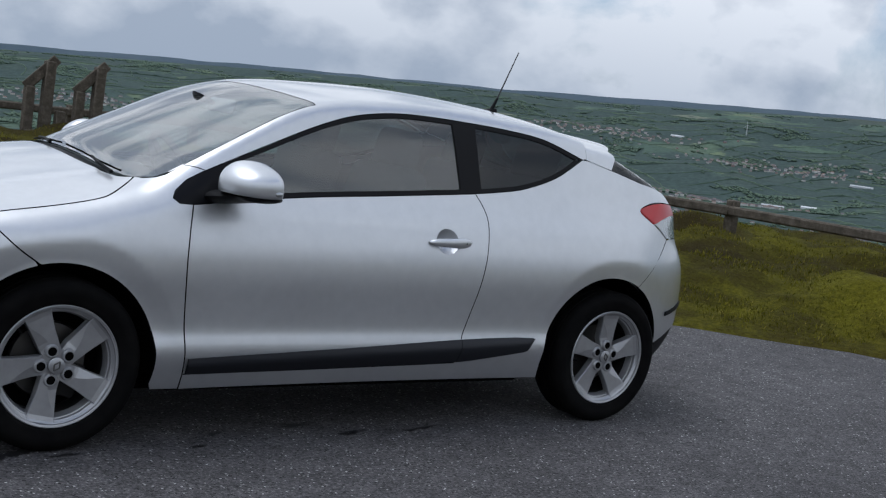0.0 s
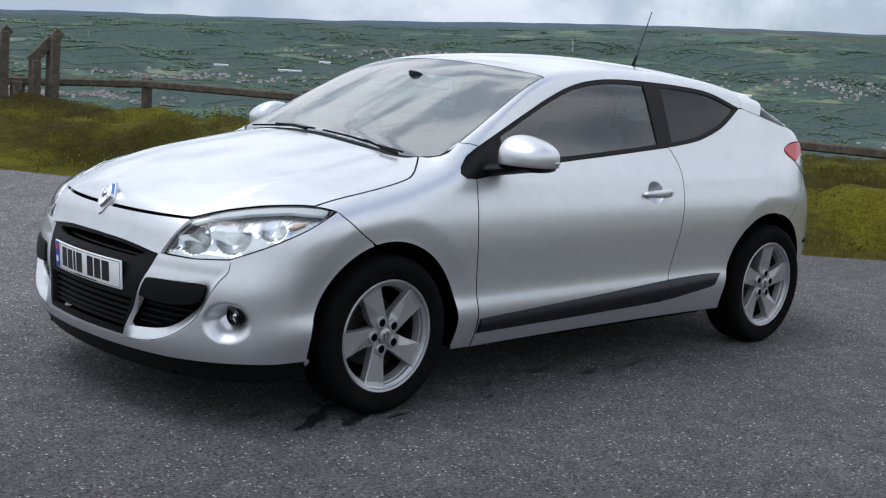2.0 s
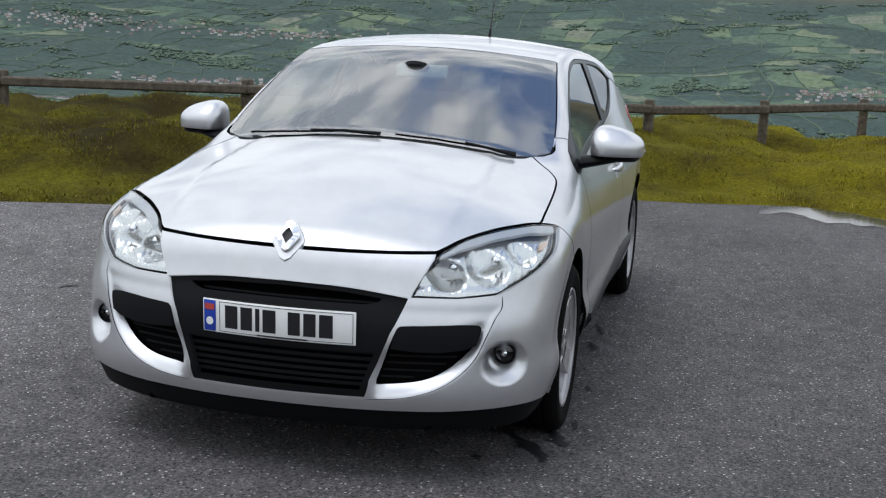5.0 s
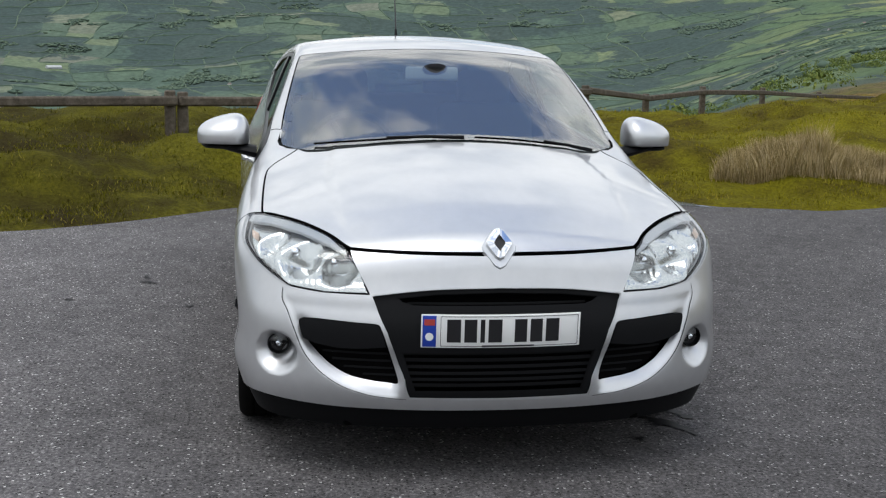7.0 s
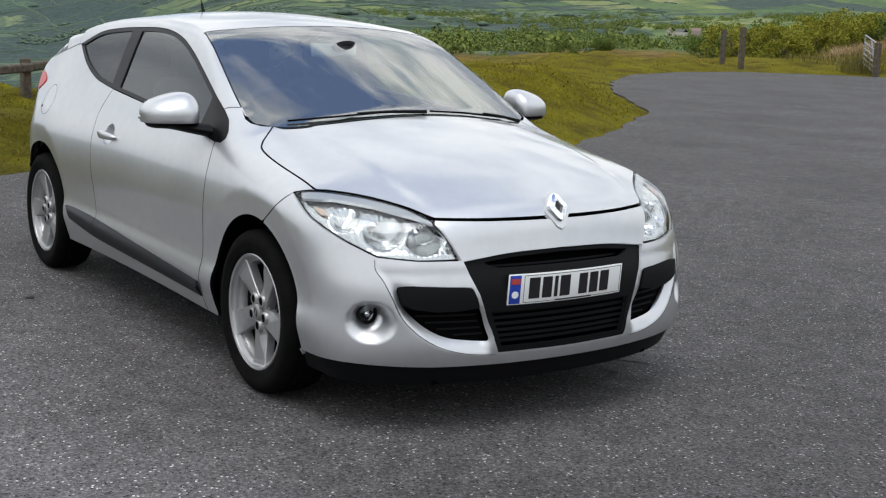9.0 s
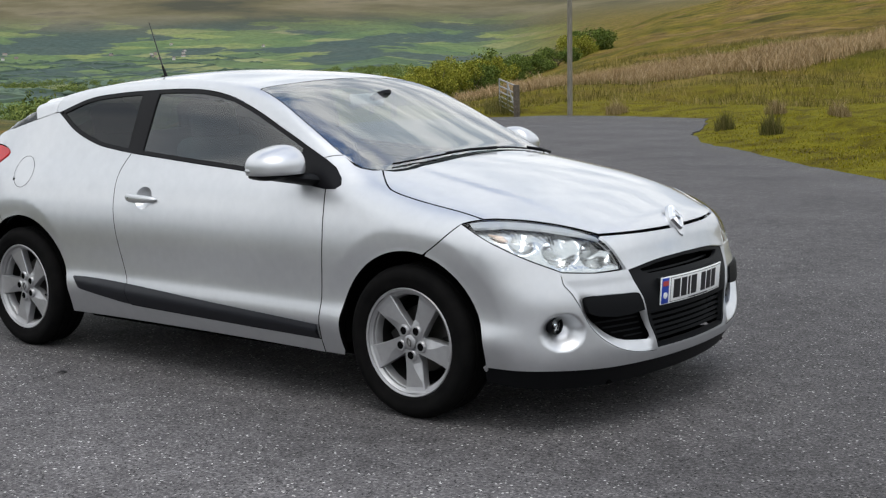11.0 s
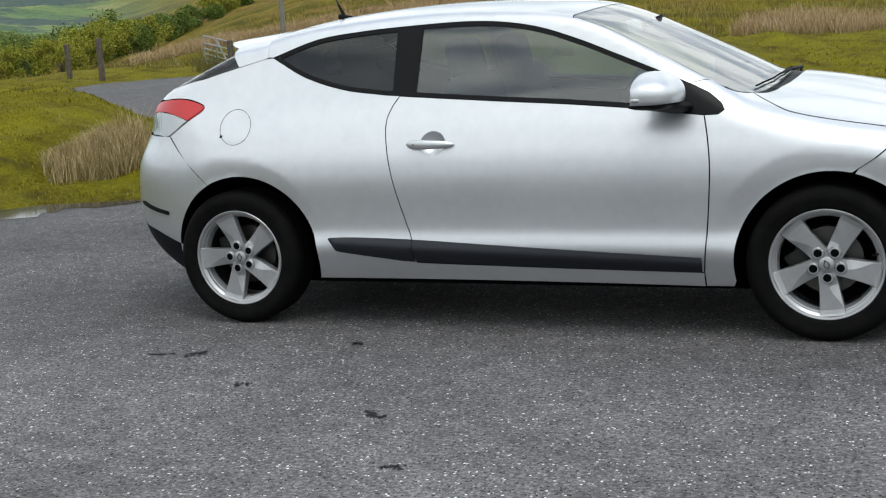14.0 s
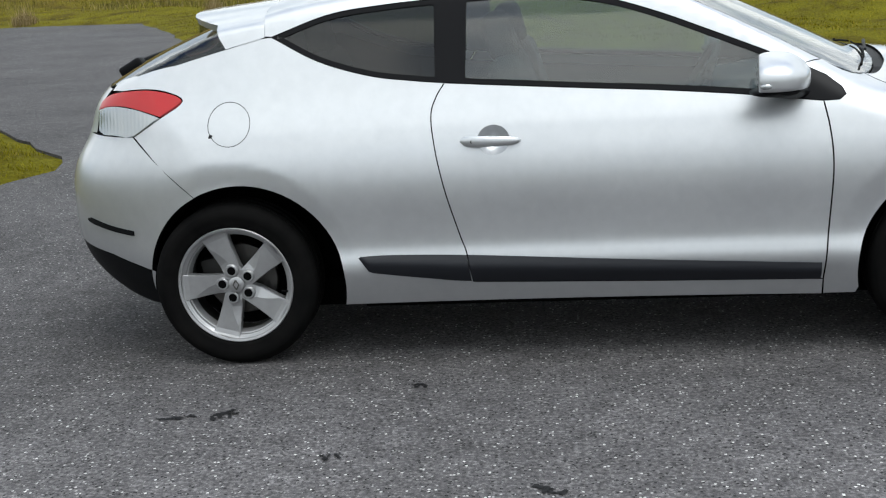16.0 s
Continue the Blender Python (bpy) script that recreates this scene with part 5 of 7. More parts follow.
        lathe(bm, [(0.0163, 0.066), (0.0163, 0.0792), (0.0205, 0.0792), (0.0235, 0.0765), (0.0265, 0.066)], at, 24)
        part("bolt_boss", bm, ALLOY, w)
    bm = bmesh.new()
    rod(bm, (0.196, -0.035, 0.068), (0.172, -0.030, 0.078), 0.004, seg=8)
    part("valve", bm, RUBBER, w)
    return w


first = make_wheel()
first.parent = car
for n, (x, s, spin) in enumerate(((WHEELBASE, 1, -32), (-WHEELBASE, 1, 14), (WHEELBASE, -1, 22), (-WHEELBASE, -1, 0))):
    m = Matrix.Translation((x, s * 0.742, HUB_Z)) @ pose(0, 0, 0, -90 * s, 0, 0) @ pose(0, 0, 0, 0, 0, spin)
    if n == 0:
        first.matrix_basis = m
    else:
        copy_thing(first, m).parent = car


# ---- car details ----
def side_point(x, z, s=1):
    return Vector(cast(np.array([[x, s * 1.3, z]]), np.array([[0.0, -float(s), 0.0]]), 1.25)[0])


def top_point(x, y):
    return Vector(cast(np.array([[x, y, 1.9]]), np.array([[0.0, 0.0, -1.0]]), 1.6)[0])


def front_point(y, z):
    return Vector(cast(np.array([[2.6, y, z]]), np.array([[-1.0, 0.0, 0.0]]), 1.5)[0])


# door handles
for s in (1, -1):
    bm = bmesh.new()
    rings = []
    n = 18
    for k in range(n + 1):
        t = k / n
        x = -0.440 + 0.222 * t
        p = side_point(x, 0.824 - 0.004 * t, s)
        out = 0.010 + 0.024 * math.sin(math.pi * t) ** 0.6
        hgt = 0.019 * (1 - abs(2 * t - 1) ** 4) ** 0.5 * (1.2 - 0.42 * t) + 0.001
        rings.append([bm.verts.new((x, p.y + s * (out - 0.008 + 0.010 * math.cos(a)), p.z + hgt * math.sin(a))) for a in np.linspace(0, 2 * math.pi, 12, endpoint=False)])
    for a, b in zip(rings[:-1], rings[1:]):
        for i in range(12):
            bm.faces.new((a[i], a[(i + 1) % 12], b[(i + 1) % 12], b[i]))
    bm.faces.new(rings[0])
    bm.faces.new(rings[-1][::-1])
    handle = part("door_handle", bm, PAINT, car, "silver painted door handle", angle=60)
    bm = bmesh.new()
    p = side_point(-0.395, 0.823, s)
    tube(bm, Matrix.Translation((p.x, p.y + s * 0.026, p.z)) @ pose(0, 0, 0, 90), 0.0055, 0.0055, 0.006, 14)
    part("keyhole", bm, INK, handle)

# fuel flap on the right flank
fl = np.stack([-1.296 + 0.079 * np.cos(ha), 0.919 + 0.078 * np.sin(ha)], -1)
for loops, mat, nm, lab, lift in (([side_uv(shrink(resample(fl, 0.008), -0.0022)), side_uv(fl)], SHELL, "fuel_flap_joint", "thin dark joint of the round fuel flap", 0.0006),):
    ob = panel(nm, loops, onto_long, mat, car, lab, step=0.012, gap=0, depth=0.0, lift=lift)
    ob.scale = (1, -1, 1)
bm = bmesh.new()
p = side_point(-1.366, 0.878, -1)
box(bm, (0.012, 0.004, 0.018), Matrix.Translation(p) @ pose(0, 0, 0, 0, 25, 0), 0.0015)
part("flap_notch", bm, INK, car, "black notch at the fuel flap")

# door mirrors
for s in (1, -1):
    mirror_ob = new("door_mirror")
    mirror_ob.parent = car
    c = Vector((0.672, 0.905 * s, 1.024))
    bm = bmesh.new()
    bmesh.ops.create_icosphere(bm, subdivisions=4, radius=1.0)
    for v in bm.verts:
        q = v.co.copy()
        x, y, z = (math.copysign(abs(k) ** e, k) for k, e in zip(q, (0.80, 0.74, 0.74)))
        x = -0.55 + 0.10 * (x + 0.55) if x < -0.55 else x
        z = -0.40 + 0.10 * (z + 0.40) if z < -0.40 else z
        z *= (1.0 - (0.34 if z > 0 else 0.0) * y) * (1.0 - (0.34 if z > 0 else 0.10) * max(x, 0) ** 2)
        v.co = c + Vector((0.112 * x * (1 - 0.10 * y) - 0.018 * y, s * (0.108 * y + 0.004), 0.082 * z - 0.016))
    part("housing", bm, PAINT, mirror_ob, "silver painted mirror housing", angle=70)
    bm = bmesh.new()
    rings = []
    for t in np.linspace(0, 1, 14):
        y = 0.772 + 0.228 * t
        w = 0.060 + 0.026 * math.sin(math.pi * min(1, t * 0.8))
        h = 0.027 - 0.013 * t
        zc = 0.945 + 0.022 * min(1, t * 1.6)
        xc = 0.745 - 0.085 * min(1, t * 1.7)
        e = 1 if t < 0.85 else math.sqrt(max(0.02, 1 - ((t - 0.85) / 0.15) ** 2))
        rings.append([bm.verts.new((xc + w * e * math.cos(a), s * y, zc + h * e * math.sin(a))) for a in np.linspace(0, 2 * math.pi, 14, endpoint=False)])
    for a, b in zip(rings[:-1], rings[1:]):
        for i in range(14):
            bm.faces.new((a[i], a[(i + 1) % 14], b[(i + 1) % 14], b[i]))
    bm.faces.new(rings[0])
    bm.faces.new(rings[-1][::-1])
    part("mirror_arm", bm, PLASTIC, mirror_ob, "black plastic mirror arm")
    bm = bmesh.new()
    box(bm, (0.006, 0.140, 0.062), pose(0.608, 0.900 * s, 1.014), 0.002)
    part("mirror_glass", bm, MIRROR, mirror_ob, "mirror glass")
    bm = bmesh.new()
    bmesh.ops.create_icosphere(bm, subdivisions=3, radius=1.0)
    for v in bm.verts:
        v.co = Vector((0.636 + 0.036 * v.co.x, s * (0.990 + 0.028 * v.co.y - 0.012 * v.co.x), 0.994 + 0.015 * v.co.z))
    part("side_repeater", bm, CLEAR_LAMP, mirror_ob, "clear side indicator lens")

# badge
bp = front_point(0.0, 0.772)
bn = Vector((0.80, 0, 0.45)).normalized()
bmx = Matrix.Translation(bp + bn * 0.006) @ Matrix((Vector((0, 1, 0)), bn.cross(Vector((0, 1, 0))), bn)).transposed().to_4x4()
outer = [(0, 0.057), (0.014, 0.050), (0.044, 0.006), (0.044, -0.006), (0.014, -0.050), (0, -0.057), (-0.014, -0.050), (-0.044, -0.006), (-0.044, 0.006), (-0.014, 0.050)]
hole = [(0, 0.024), (0.0, 0.024), (0.0145, 0.002), (0.0145, -0.002), (0.0, -0.024), (0, -0.024), (-0.0, -0.024), (-0.0145, -0.002), (-0.0145, 0.002), (-0.0, 0.024)]
bm = bmesh.new()
ro = [bm.verts.new(bmx @ Vector((x, y, 0.0))) for x, y in outer]
rt = [bm.verts.new(bmx @ Vector((x * 0.90, y * 0.90, 0.013))) for x, y in outer]
rc = [bm.verts.new(bmx @ Vector((x * 1.25, y * 1.25, 0.017))) for x, y in hole]
ri = [bm.verts.new(bmx @ Vector((x, y, 0.006))) for x, y in hole]
for a, b in ((ro, rt), (rt, rc), (rc, ri)):
    for i in range(10):
        j = (i + 1) % 10
        bm.faces.new((a[i], a[j], b[j], b[i]))
bmesh.ops.remove_doubles(bm, verts=bm.verts, dist=1e-5)
badge = part("badge", bm, CHROME, car, "chrome diamond badge", angle=20)
bm = bmesh.new()
box(bm, (0.032, 0.052, 0.004), bmx @ pose(0, 0, 0.004))
part("badge_core", bm, INK, badge, "black badge centre")
bm = bmesh.new()
pts = [(x * 1.32, y * 1.30 - 0.012) for x, y in outer]
low_r = [bm.verts.new(bmx @ Vector((x, y, -0.012))) for x, y in pts]
up_r = [bm.verts.new(bmx @ Vector((x * 0.92, y * 0.94, 0.001))) for x, y in pts]
for i in range(10):
    bm.faces.new((low_r[i], low_r[(i + 1) % 10], up_r[(i + 1) % 10], up_r[i]))
bm.faces.new(up_r)
part("badge_plinth", bm, PAINT, badge, "silver plinth under the badge")

# number plate with plain bars for its writing
plate = new("number_plate")
plate.parent = car
PZ, PXX, BOW = 0.510, 2.168, 0.32
pm = pose(PXX, 0, PZ, 90, 0, 90) @ pose(0, 0, 0, 4, 0, 0)
bm = bmesh.new()
box(bm, (0.520, 0.111, 0.006), pm, 0.003)
part("plate_board", bm, YELLOWISH, plate, "white reflective plate")
bm = bmesh.new()
box(bm, (0.043, 0.103, 0.004), pm @ pose(-0.234, 0, 0.003), 0.001)
part("plate_band", bm, BLUE, plate, "blue band")
bm = bmesh.new()
tube(bm, pm @ pose(-0.234, -0.018, 0.0055), 0.013, 0.013, 0.002, 20)
part("plate_mark", bm, YELLOWISH, plate, "pale round mark")
bm = bmesh.new()
box(bm, (0.034, 0.020, 0.002), pm @ pose(-0.234, 0.030, 0.0055))
part("plate_mark", bm, shader("plate_red", (0.45, 0.06, 0.05), 0.4), plate, "small red mark")
x0 = -0.178
for k, w in enumerate((0.044, 0.040, 0.014, 0.044, None, 0.040, 0.040, 0.044)):
    if w is None:
        x0 += 0.030
        continue
    bm = bmesh.new()
    box(bm, (w, 0.076, 0.0015), pm @ pose(x0 + w / 2, 0.002, 0.0042))
    part("plate_bar", bm, INK, plate)
    x0 += w + 0.0115
bm = bmesh.new()
for y in (0.049, -0.049):
    box(bm, (0.45, 0.0015, 0.001), pm @ pose(0.026, y, 0.0035))
for x in (-0.198, 0.251):
    box(bm, (0.0015, 0.098, 0.001), pm @ pose(x, 0, 0.0035))
part("plate_border", bm, INK, plate, "thin black border line")
bm = bmesh.new()
box(bm, (0.17, 0.005, 0.001), pm @ pose(0.02, -0.0485, 0.0042))
part("plate_line", bm, INK, plate)
bm = bmesh.new()
box(bm, (0.50, 0.10, 0.03), pm @ pose(0, 0, -0.024), 0.006)
part("plate_holder", bm, PLASTIC, plate, "black plastic plate holder")
# the whole plate is bowed to the bumper
for piece in plate.children:
    bm = bmesh.new()
    bm.from_mesh(piece.data)
    for k in range(-7, 8):
        bmesh.ops.bisect_plane(bm, geom=bm.verts[:] + bm.edges[:] + bm.faces[:], plane_co=(0, 0.034 * k, 0), plane_no=(0, 1, 0))
    for v in bm.verts:
        v.co.x -= BOW * v.co.y**2
    bm.to_mesh(piece.data)
    bm.free()

# wipers
def wiper(points, blade):
    w = new("wiper")
    w.parent = car
    ps = [top_point(x, y) + Vector((0.010, 0, 0.014)) for x, y in points]
    bm = bmesh.new()
    for a, b, r1, r2 in zip(ps[:-1], ps[1:], (0.008, 0.006, 0.004), (0.006, 0.005, 0.003)):
        rod(bm, a, b, r1, r2, 8)
    part("wiper_arm", bm, PLASTIC, w, "black wiper arm")
    bs = [top_point(x, y) + Vector((0.004, 0, 0.008)) for x, y in blade]
    bm = bmesh.new()
    for a, b in zip(bs[:-1], bs[1:]):
        rod(bm, a, b, 0.004, 0.004, 6)
    part("wiper_blade", bm, RUBBER, w, "black wiper blade")


wiper([(1.14, 0.03), (1.11, -0.12), (1.085, -0.27)], [(1.095, 0.02), (1.09, -0.15), (1.070, -0.35), (1.02, -0.55)])
wiper([(1.080, 0.56), (1.095, 0.46), (1.085, 0.36)], [(1.045, 0.55), (1.08, 0.42), (1.092, 0.25), (1.095, 0.08)])

# aerial
bm = bmesh.new()
ap = top_point(-1.06, 0)
box(bm, (0.085, 0.030, 0.030), Matrix.Translation(ap + Vector((-0.008, 0, 0.008))) @ pose(0, 0, 0, 0, 12, 0), 0.010)
rod(bm, ap + Vector((-0.015, 0, 0.010)), ap + Vector((-0.048, 0, 0.078)), 0.011, 0.006, 12)
aerial = part("aerial_base", bm, PLASTIC, car, "black aerial foot")
bm = bmesh.new()
rod(bm, ap + Vector((-0.046, 0, 0.074)), (-1.205, 0, 1.697), 0.0042, 0.0026, 8)
part("aerial_rod", bm, INK, aerial, "thin black aerial rod")

# cabin
bm = bmesh.new()
rows = []
for x, z in ((1.08, 0.93), (0.98, 0.955), (0.80, 0.952), (0.62, 0.925), (0.55, 0.88), (0.54, 0.70), (0.56, 0.50)):
    rows.append([bm.verts.new((x - 0.05 * (abs(y) / 0.68) ** 2, y, z - 0.03 * (abs(y) / 0.68) ** 4 + (0.03 * math.exp(-((y + 0.36) / 0.17) ** 2) if 0.5 < x < 0.85 else 0))) for y in np.linspace(-0.68, 0.68, 25)])
for a, b in zip(rows[:-1], rows[1:]):
    for i in range(24):
        bm.faces.new((a[i], a[i + 1], b[i + 1], b[i]))
part("dashboard", bm, DASH, car, "dark grey dashboard", angle=60)


def seat(x, y, wide, rear=False):
    st = new("rear_seat" if rear else "front_seat")
    st.parent = car
    tagged(st, "dark cloth car seat")
    bm = bmesh.new()
    box(bm, (0.50, wide, 0.16), pose(x + 0.20, y, 0.50, 0, -6, 0), 0.05, 4)
    part("cushion", bm, CLOTH, st)
    bm = bmesh.new()
    box(bm, (0.15, wide * 0.96, 0.62), pose(x - 0.14, y, 0.80, 0, -17, 0), 0.06, 4)
    part("backrest", bm, CLOTH, st)
    for hy in ((y,) if not rear else (y - 0.30, y + 0.30)):
        bm = bmesh.new()
        box(bm, (0.11, 0.27, 0.19), pose(x - 0.245, hy, 1.165, 0, -14, 0), 0.045, 4)
        part("headrest", bm, CLOTH, st)


seat(-0.06, 0.36, 0.50)
seat(-0.06, -0.36, 0.50)
seat(-0.92, 0.0, 1.10, True)
bm = bmesh.new()
ring, tubes = 0.185, 0.016
wm = pose(0.44, -0.36, 0.925, 0, -64, 0)
for k in range(40):
    a0, a1 = 2 * math.pi * k / 40, 2 * math.pi * (k + 1) / 40
    rod(bm, wm @ Vector((ring * math.cos(a0), ring * math.sin(a0), 0)), wm @ Vector((ring * math.cos(a1), ring * math.sin(a1), 0)), tubes, seg=8)
wheel = part("steering_wheel", bm, DASH, car, "dark steering wheel")
bm = bmesh.new()
box(bm, (0.14, 0.16, 0.05), wm @ pose(0, 0, -0.02), 0.02)
for a in (90, 210, 330):
    q = wm @ pose(0, 0, 0, 0, 0, a)
    rod(bm, q @ Vector((0.03, 0, -0.01)), q @ Vector((ring, 0, 0)), 0.016, 0.012, 8)
part("wheel_boss", bm, DASH, wheel)
bm = bmesh.new()
box(bm, (0.025, 0.235, 0.062), pose(0.40, 0.0, 1.262, 0, -12, 0), 0.012, 3)
imirror = part("inside_mirror", bm, shader("mirror_back", (0.36, 0.37, 0.37), 0.5), car, "pale backed inside mirror")
bm = bmesh.new()
lathe(bm, [(0.055, 0.0), (0.05, 0.012), (0.0, 0.022)], Matrix.Translation(top_point(0.50, 0.0) + Vector((-0.012, 0, -0.016))) @ pose(0, 0, 0, 180, -24, 0), 24)
part("sensor_pod", bm, TRIM, imirror, "dark sensor pod on the glass")
# headliner, pillars' inner faces and door cards
panel("headliner", [both(np.concatenate([top_uv(curve([(0.30, 0.0), (0.25, 0.5)])), side_uv(up[(up[:, 0] < 0.3)][::-1]) - np.array([0, -0.01]), top_uv([(-1.20, 0.5), (-1.22, 0.0)])]))], onto_long, LINER, car, "pale roof lining", step=0.06, gap=0.01, depth=0, lift=-0.035)
panel("door_card", [side_uv(np.array([(0.80, 0.90), (-0.44, 1.0), (-0.75, 1.03), (-0.80, 0.45), (0.80, 0.36)]))], onto_long, DASH, car, "dark grey inner door trim", step=0.06, gap=0, depth=0, lift=-0.06, mirror=True)
bm = bmesh.new()
box(bm, (0.62, 1.20, 0.03), pose(-1.50, 0, 0.985, 0, 0, 0), 0.01)
part("parcel_shelf", bm, DASH, car, "dark parcel shelf")


# ---- fence, stile, gate, pole ----
WOOD = shader("weathered_wood", (0.13, 0.10, 0.07), 0.85, spec=0.2)
wv = coords(WOOD, (1, 1, 1))
colour(WOOD, ramp(WOOD, noise_tex(WOOD, 14, 7, 0.7, wv), [(0.28, (0.042, 0.034, 0.026)), (0.5, (0.092, 0.077, 0.059)), (0.75, (0.17, 0.148, 0.118))]))
bump(WOOD, noise_tex(WOOD, 60, 5, 0.7, wv), 0.5, 0.01)
GREYMETAL = shader("galvanised_steel", (0.30, 0.31, 0.31), 0.5, 0.6)


def height(x, y):
    return float(land(np.array([float(x)]), np.array([float(y)]))[0])


def beam(bm, a, b, w, h, bevel=0.012):
    a, b = Vector(a), Vector(b)
    d = b - a
    x = d.normalized()
    z = Vector((0, 0, 1))
    z = (z - x * z.dot(x))
    if z.length < 1e-3:
        z = Vector((1, 0, 0))
    z.normalize()
    y = z.cross(x)
    m = Matrix.Translation((a + b) / 2) @ Matrix((x, y, z)).transposed().to_4x4()
    return box(bm, (d.length, w, h), m, bevel, 1)


FENCE = [(2.6, -13.2, 0.58), (0.4, -12.9, 0.60), (-1.5, -12.4, 0.62), (-3.2, -12.0, 0.62), (-4.6, -11.1, 0.68), (-5.52, -8.7, 0.70), (-6.5, -6.4, 0.70), (-7.55, -4.0, 0.70), (-8.15, -1.62, 0.70), (-8.95, 0.35, 0.67), (-10.3, 1.65, 0.68), (-12.13, 2.97, 0.69), (-14.43, 4.58, 0.57), (-18.45, 6.86, 0.25), (-20.27, 8.67, 0.31), (-23.5, 11.33, 0.17), (-27.5, 14.6, -0.09), (-30.2, 17.8, -0.28), (-30.1, 18.7, -0.25)]
fence = tagged(new("fence"), "weathered timber post and single rail fence on the grass bank", "fence")
rng = random.Random(4)
for k, (x, y, zt) in enumerate(FENCE):
    g = height(x, y)
    for dup in ((-0.07, 0.07) if k in (8,) else (0.0,)):
        nx, ny, _ = FENCE[min(k + 1, len(FENCE) - 1)]
        px, py, _ = FENCE[max(k - 1, 0)]
        t = Vector((nx - px, ny - py, 0)).normalized()
        bm = bmesh.new()
        beam(bm, (x + t.x * dup, y + t.y * dup, g - 0.25), (x + t.x * dup, y + t.y * dup, zt + 0.045 + rng.uniform(-0.015, 0.015)), 0.115, 0.115, 0.014)
        part("post", bm, WOOD, fence)
for k, ((ax, ay, az_), (bx, by, bz)) in enumerate(zip(FENCE[:-1], FENCE[1:])):
    t = Vector((bx - ax, by - ay, 0)).normalized()
    out = Vector((-t.y, t.x, 0)) * 0.0
    if (Vector((0, 0, 0)) - Vector((ax, ay, 0))).dot(Vector((-t.y, t.x, 0))) < 0:
        t = -t
    inn = Vector((-t.y, t.x, 0)) * 0.075
    sag = rng.uniform(-0.02, 0.005)
    bm = bmesh.new()
    beam(bm, Vector((ax, ay, az_ - 0.055 + sag)) + inn, Vector((bx, by, bz - 0.055 + sag)) + inn, 0.080, 0.105, 0.020)
    part("rail", bm, WOOD, fence)

stile = tagged(new("stile"), "weathered timber stile with two raked handrails in the fence", "stile")
for (tx, ty), (sx, sy) in (((-2.58, -11.22), (-2.38, -11.28)), ((-3.16, -11.0), (-2.96, -11.07))):
    g = height(tx, ty)
    bm = bmesh.new()
    beam(bm, (tx, ty, g - 0.2), (tx - 0.02, ty, 1.22), 0.15, 0.13)
    part("post", bm, WOOD, stile)
    bm = bmesh.new()
    beam(bm, (sx, sy, g - 0.2), (sx, sy, 0.88), 0.13, 0.12)
    part("post", bm, WOOD, stile)
    bm = bmesh.new()
    beam(bm, (sx + 0.05, sy - 0.02, 0.86), (tx - 0.10, ty + 0.02, 1.26), 0.11, 0.13)
    part("handrail", bm, WOOD, stile)
bm = bmesh.new()
beam(bm, (-2.75, -11.14, 0.0), (-2.75, -11.14, 0.60), 0.12, 0.12)
part("post", bm, WOOD, stile)
bm = bmesh.new()
box(bm, (0.9, 0.22, 0.05), pose(-2.78, -11.1, 0.30, 0, 0, -18), 0.008)
part("step_board", bm, WOOD, stile)

gate = tagged(new("gate"), "open grey steel field gate on timber posts", "gate")
gx, gy = -18.35, 28.2
bm = bmesh.new()
beam(bm, (gx, gy, -0.2), (gx, gy, 0.98), 0.15, 0.15)
part("post", bm, WOOD, gate)
LEAF_LONG = 3.6
ga = Vector((math.cos(radians(134)), math.sin(radians(134)), 0))
lift_g = max(0.0, height(gx + ga.x * LEAF_LONG, gy + ga.y * LEAF_LONG) - height(gx, gy)) / LEAF_LONG


def on_leaf(along, up):
    return Vector((gx, gy, up + lift_g * along)) + ga * along


for zz in (0.08, 0.22, 0.37, 0.53, 0.71, 0.94):
    bm = bmesh.new()
    rod(bm, on_leaf(0.12, zz), on_leaf(LEAF_LONG, zz), 0.022)
    part("bar", bm, GREYMETAL, gate)
for along in (0.12, 0.5 * LEAF_LONG, LEAF_LONG):
    bm = bmesh.new()
    rod(bm, on_leaf(along, 0.06), on_leaf(along, 0.96), 0.026)
    part("stay", bm, GREYMETAL, gate)
bm = bmesh.new()
rod(bm, on_leaf(0.12, 0.10), on_leaf(0.5 * LEAF_LONG, 0.93), 0.02)
part("brace", bm, GREYMETAL, gate)

POLEWOOD = shader("grey_pole_timber", (0.2, 0.19, 0.16), 0.9, spec=0.15)
colour(POLEWOOD, ramp(POLEWOOD, noise_tex(POLEWOOD, 6, 7, 0.7, coords(POLEWOOD, (6, 6, 0.6))), [(0.3, (0.115, 0.105, 0.085)), (0.7, (0.25, 0.235, 0.195))]))
bm = bmesh.new()
px_, py_ = -17.1, 29.3
rod(bm, (px_, py_, height(px_, py_) - 0.5), (px_ + 0.05, py_, 8.2), 0.085, 0.07, 16)
pole_ob = part("utility_pole", bm, POLEWOOD)
tagged(pole_ob, "tall weathered timber utility pole beside the road", "utility pole")
for x, y, hgt in ((-21.4, 25.9, 1.25), (-24.0, 27.8, 1.1), (-23.4, 16.9, 0.55), (-25.5, 18.3, 0.55)):
    bm = bmesh.new()
    beam(bm, (x, y, height(x, y) - 0.3), (x, y, height(x, y) + hgt), 0.14, 0.14)
    tagged(part("fence_post", bm, WOOD), "lone weathered timber post in the grass", "post", group="lone posts")


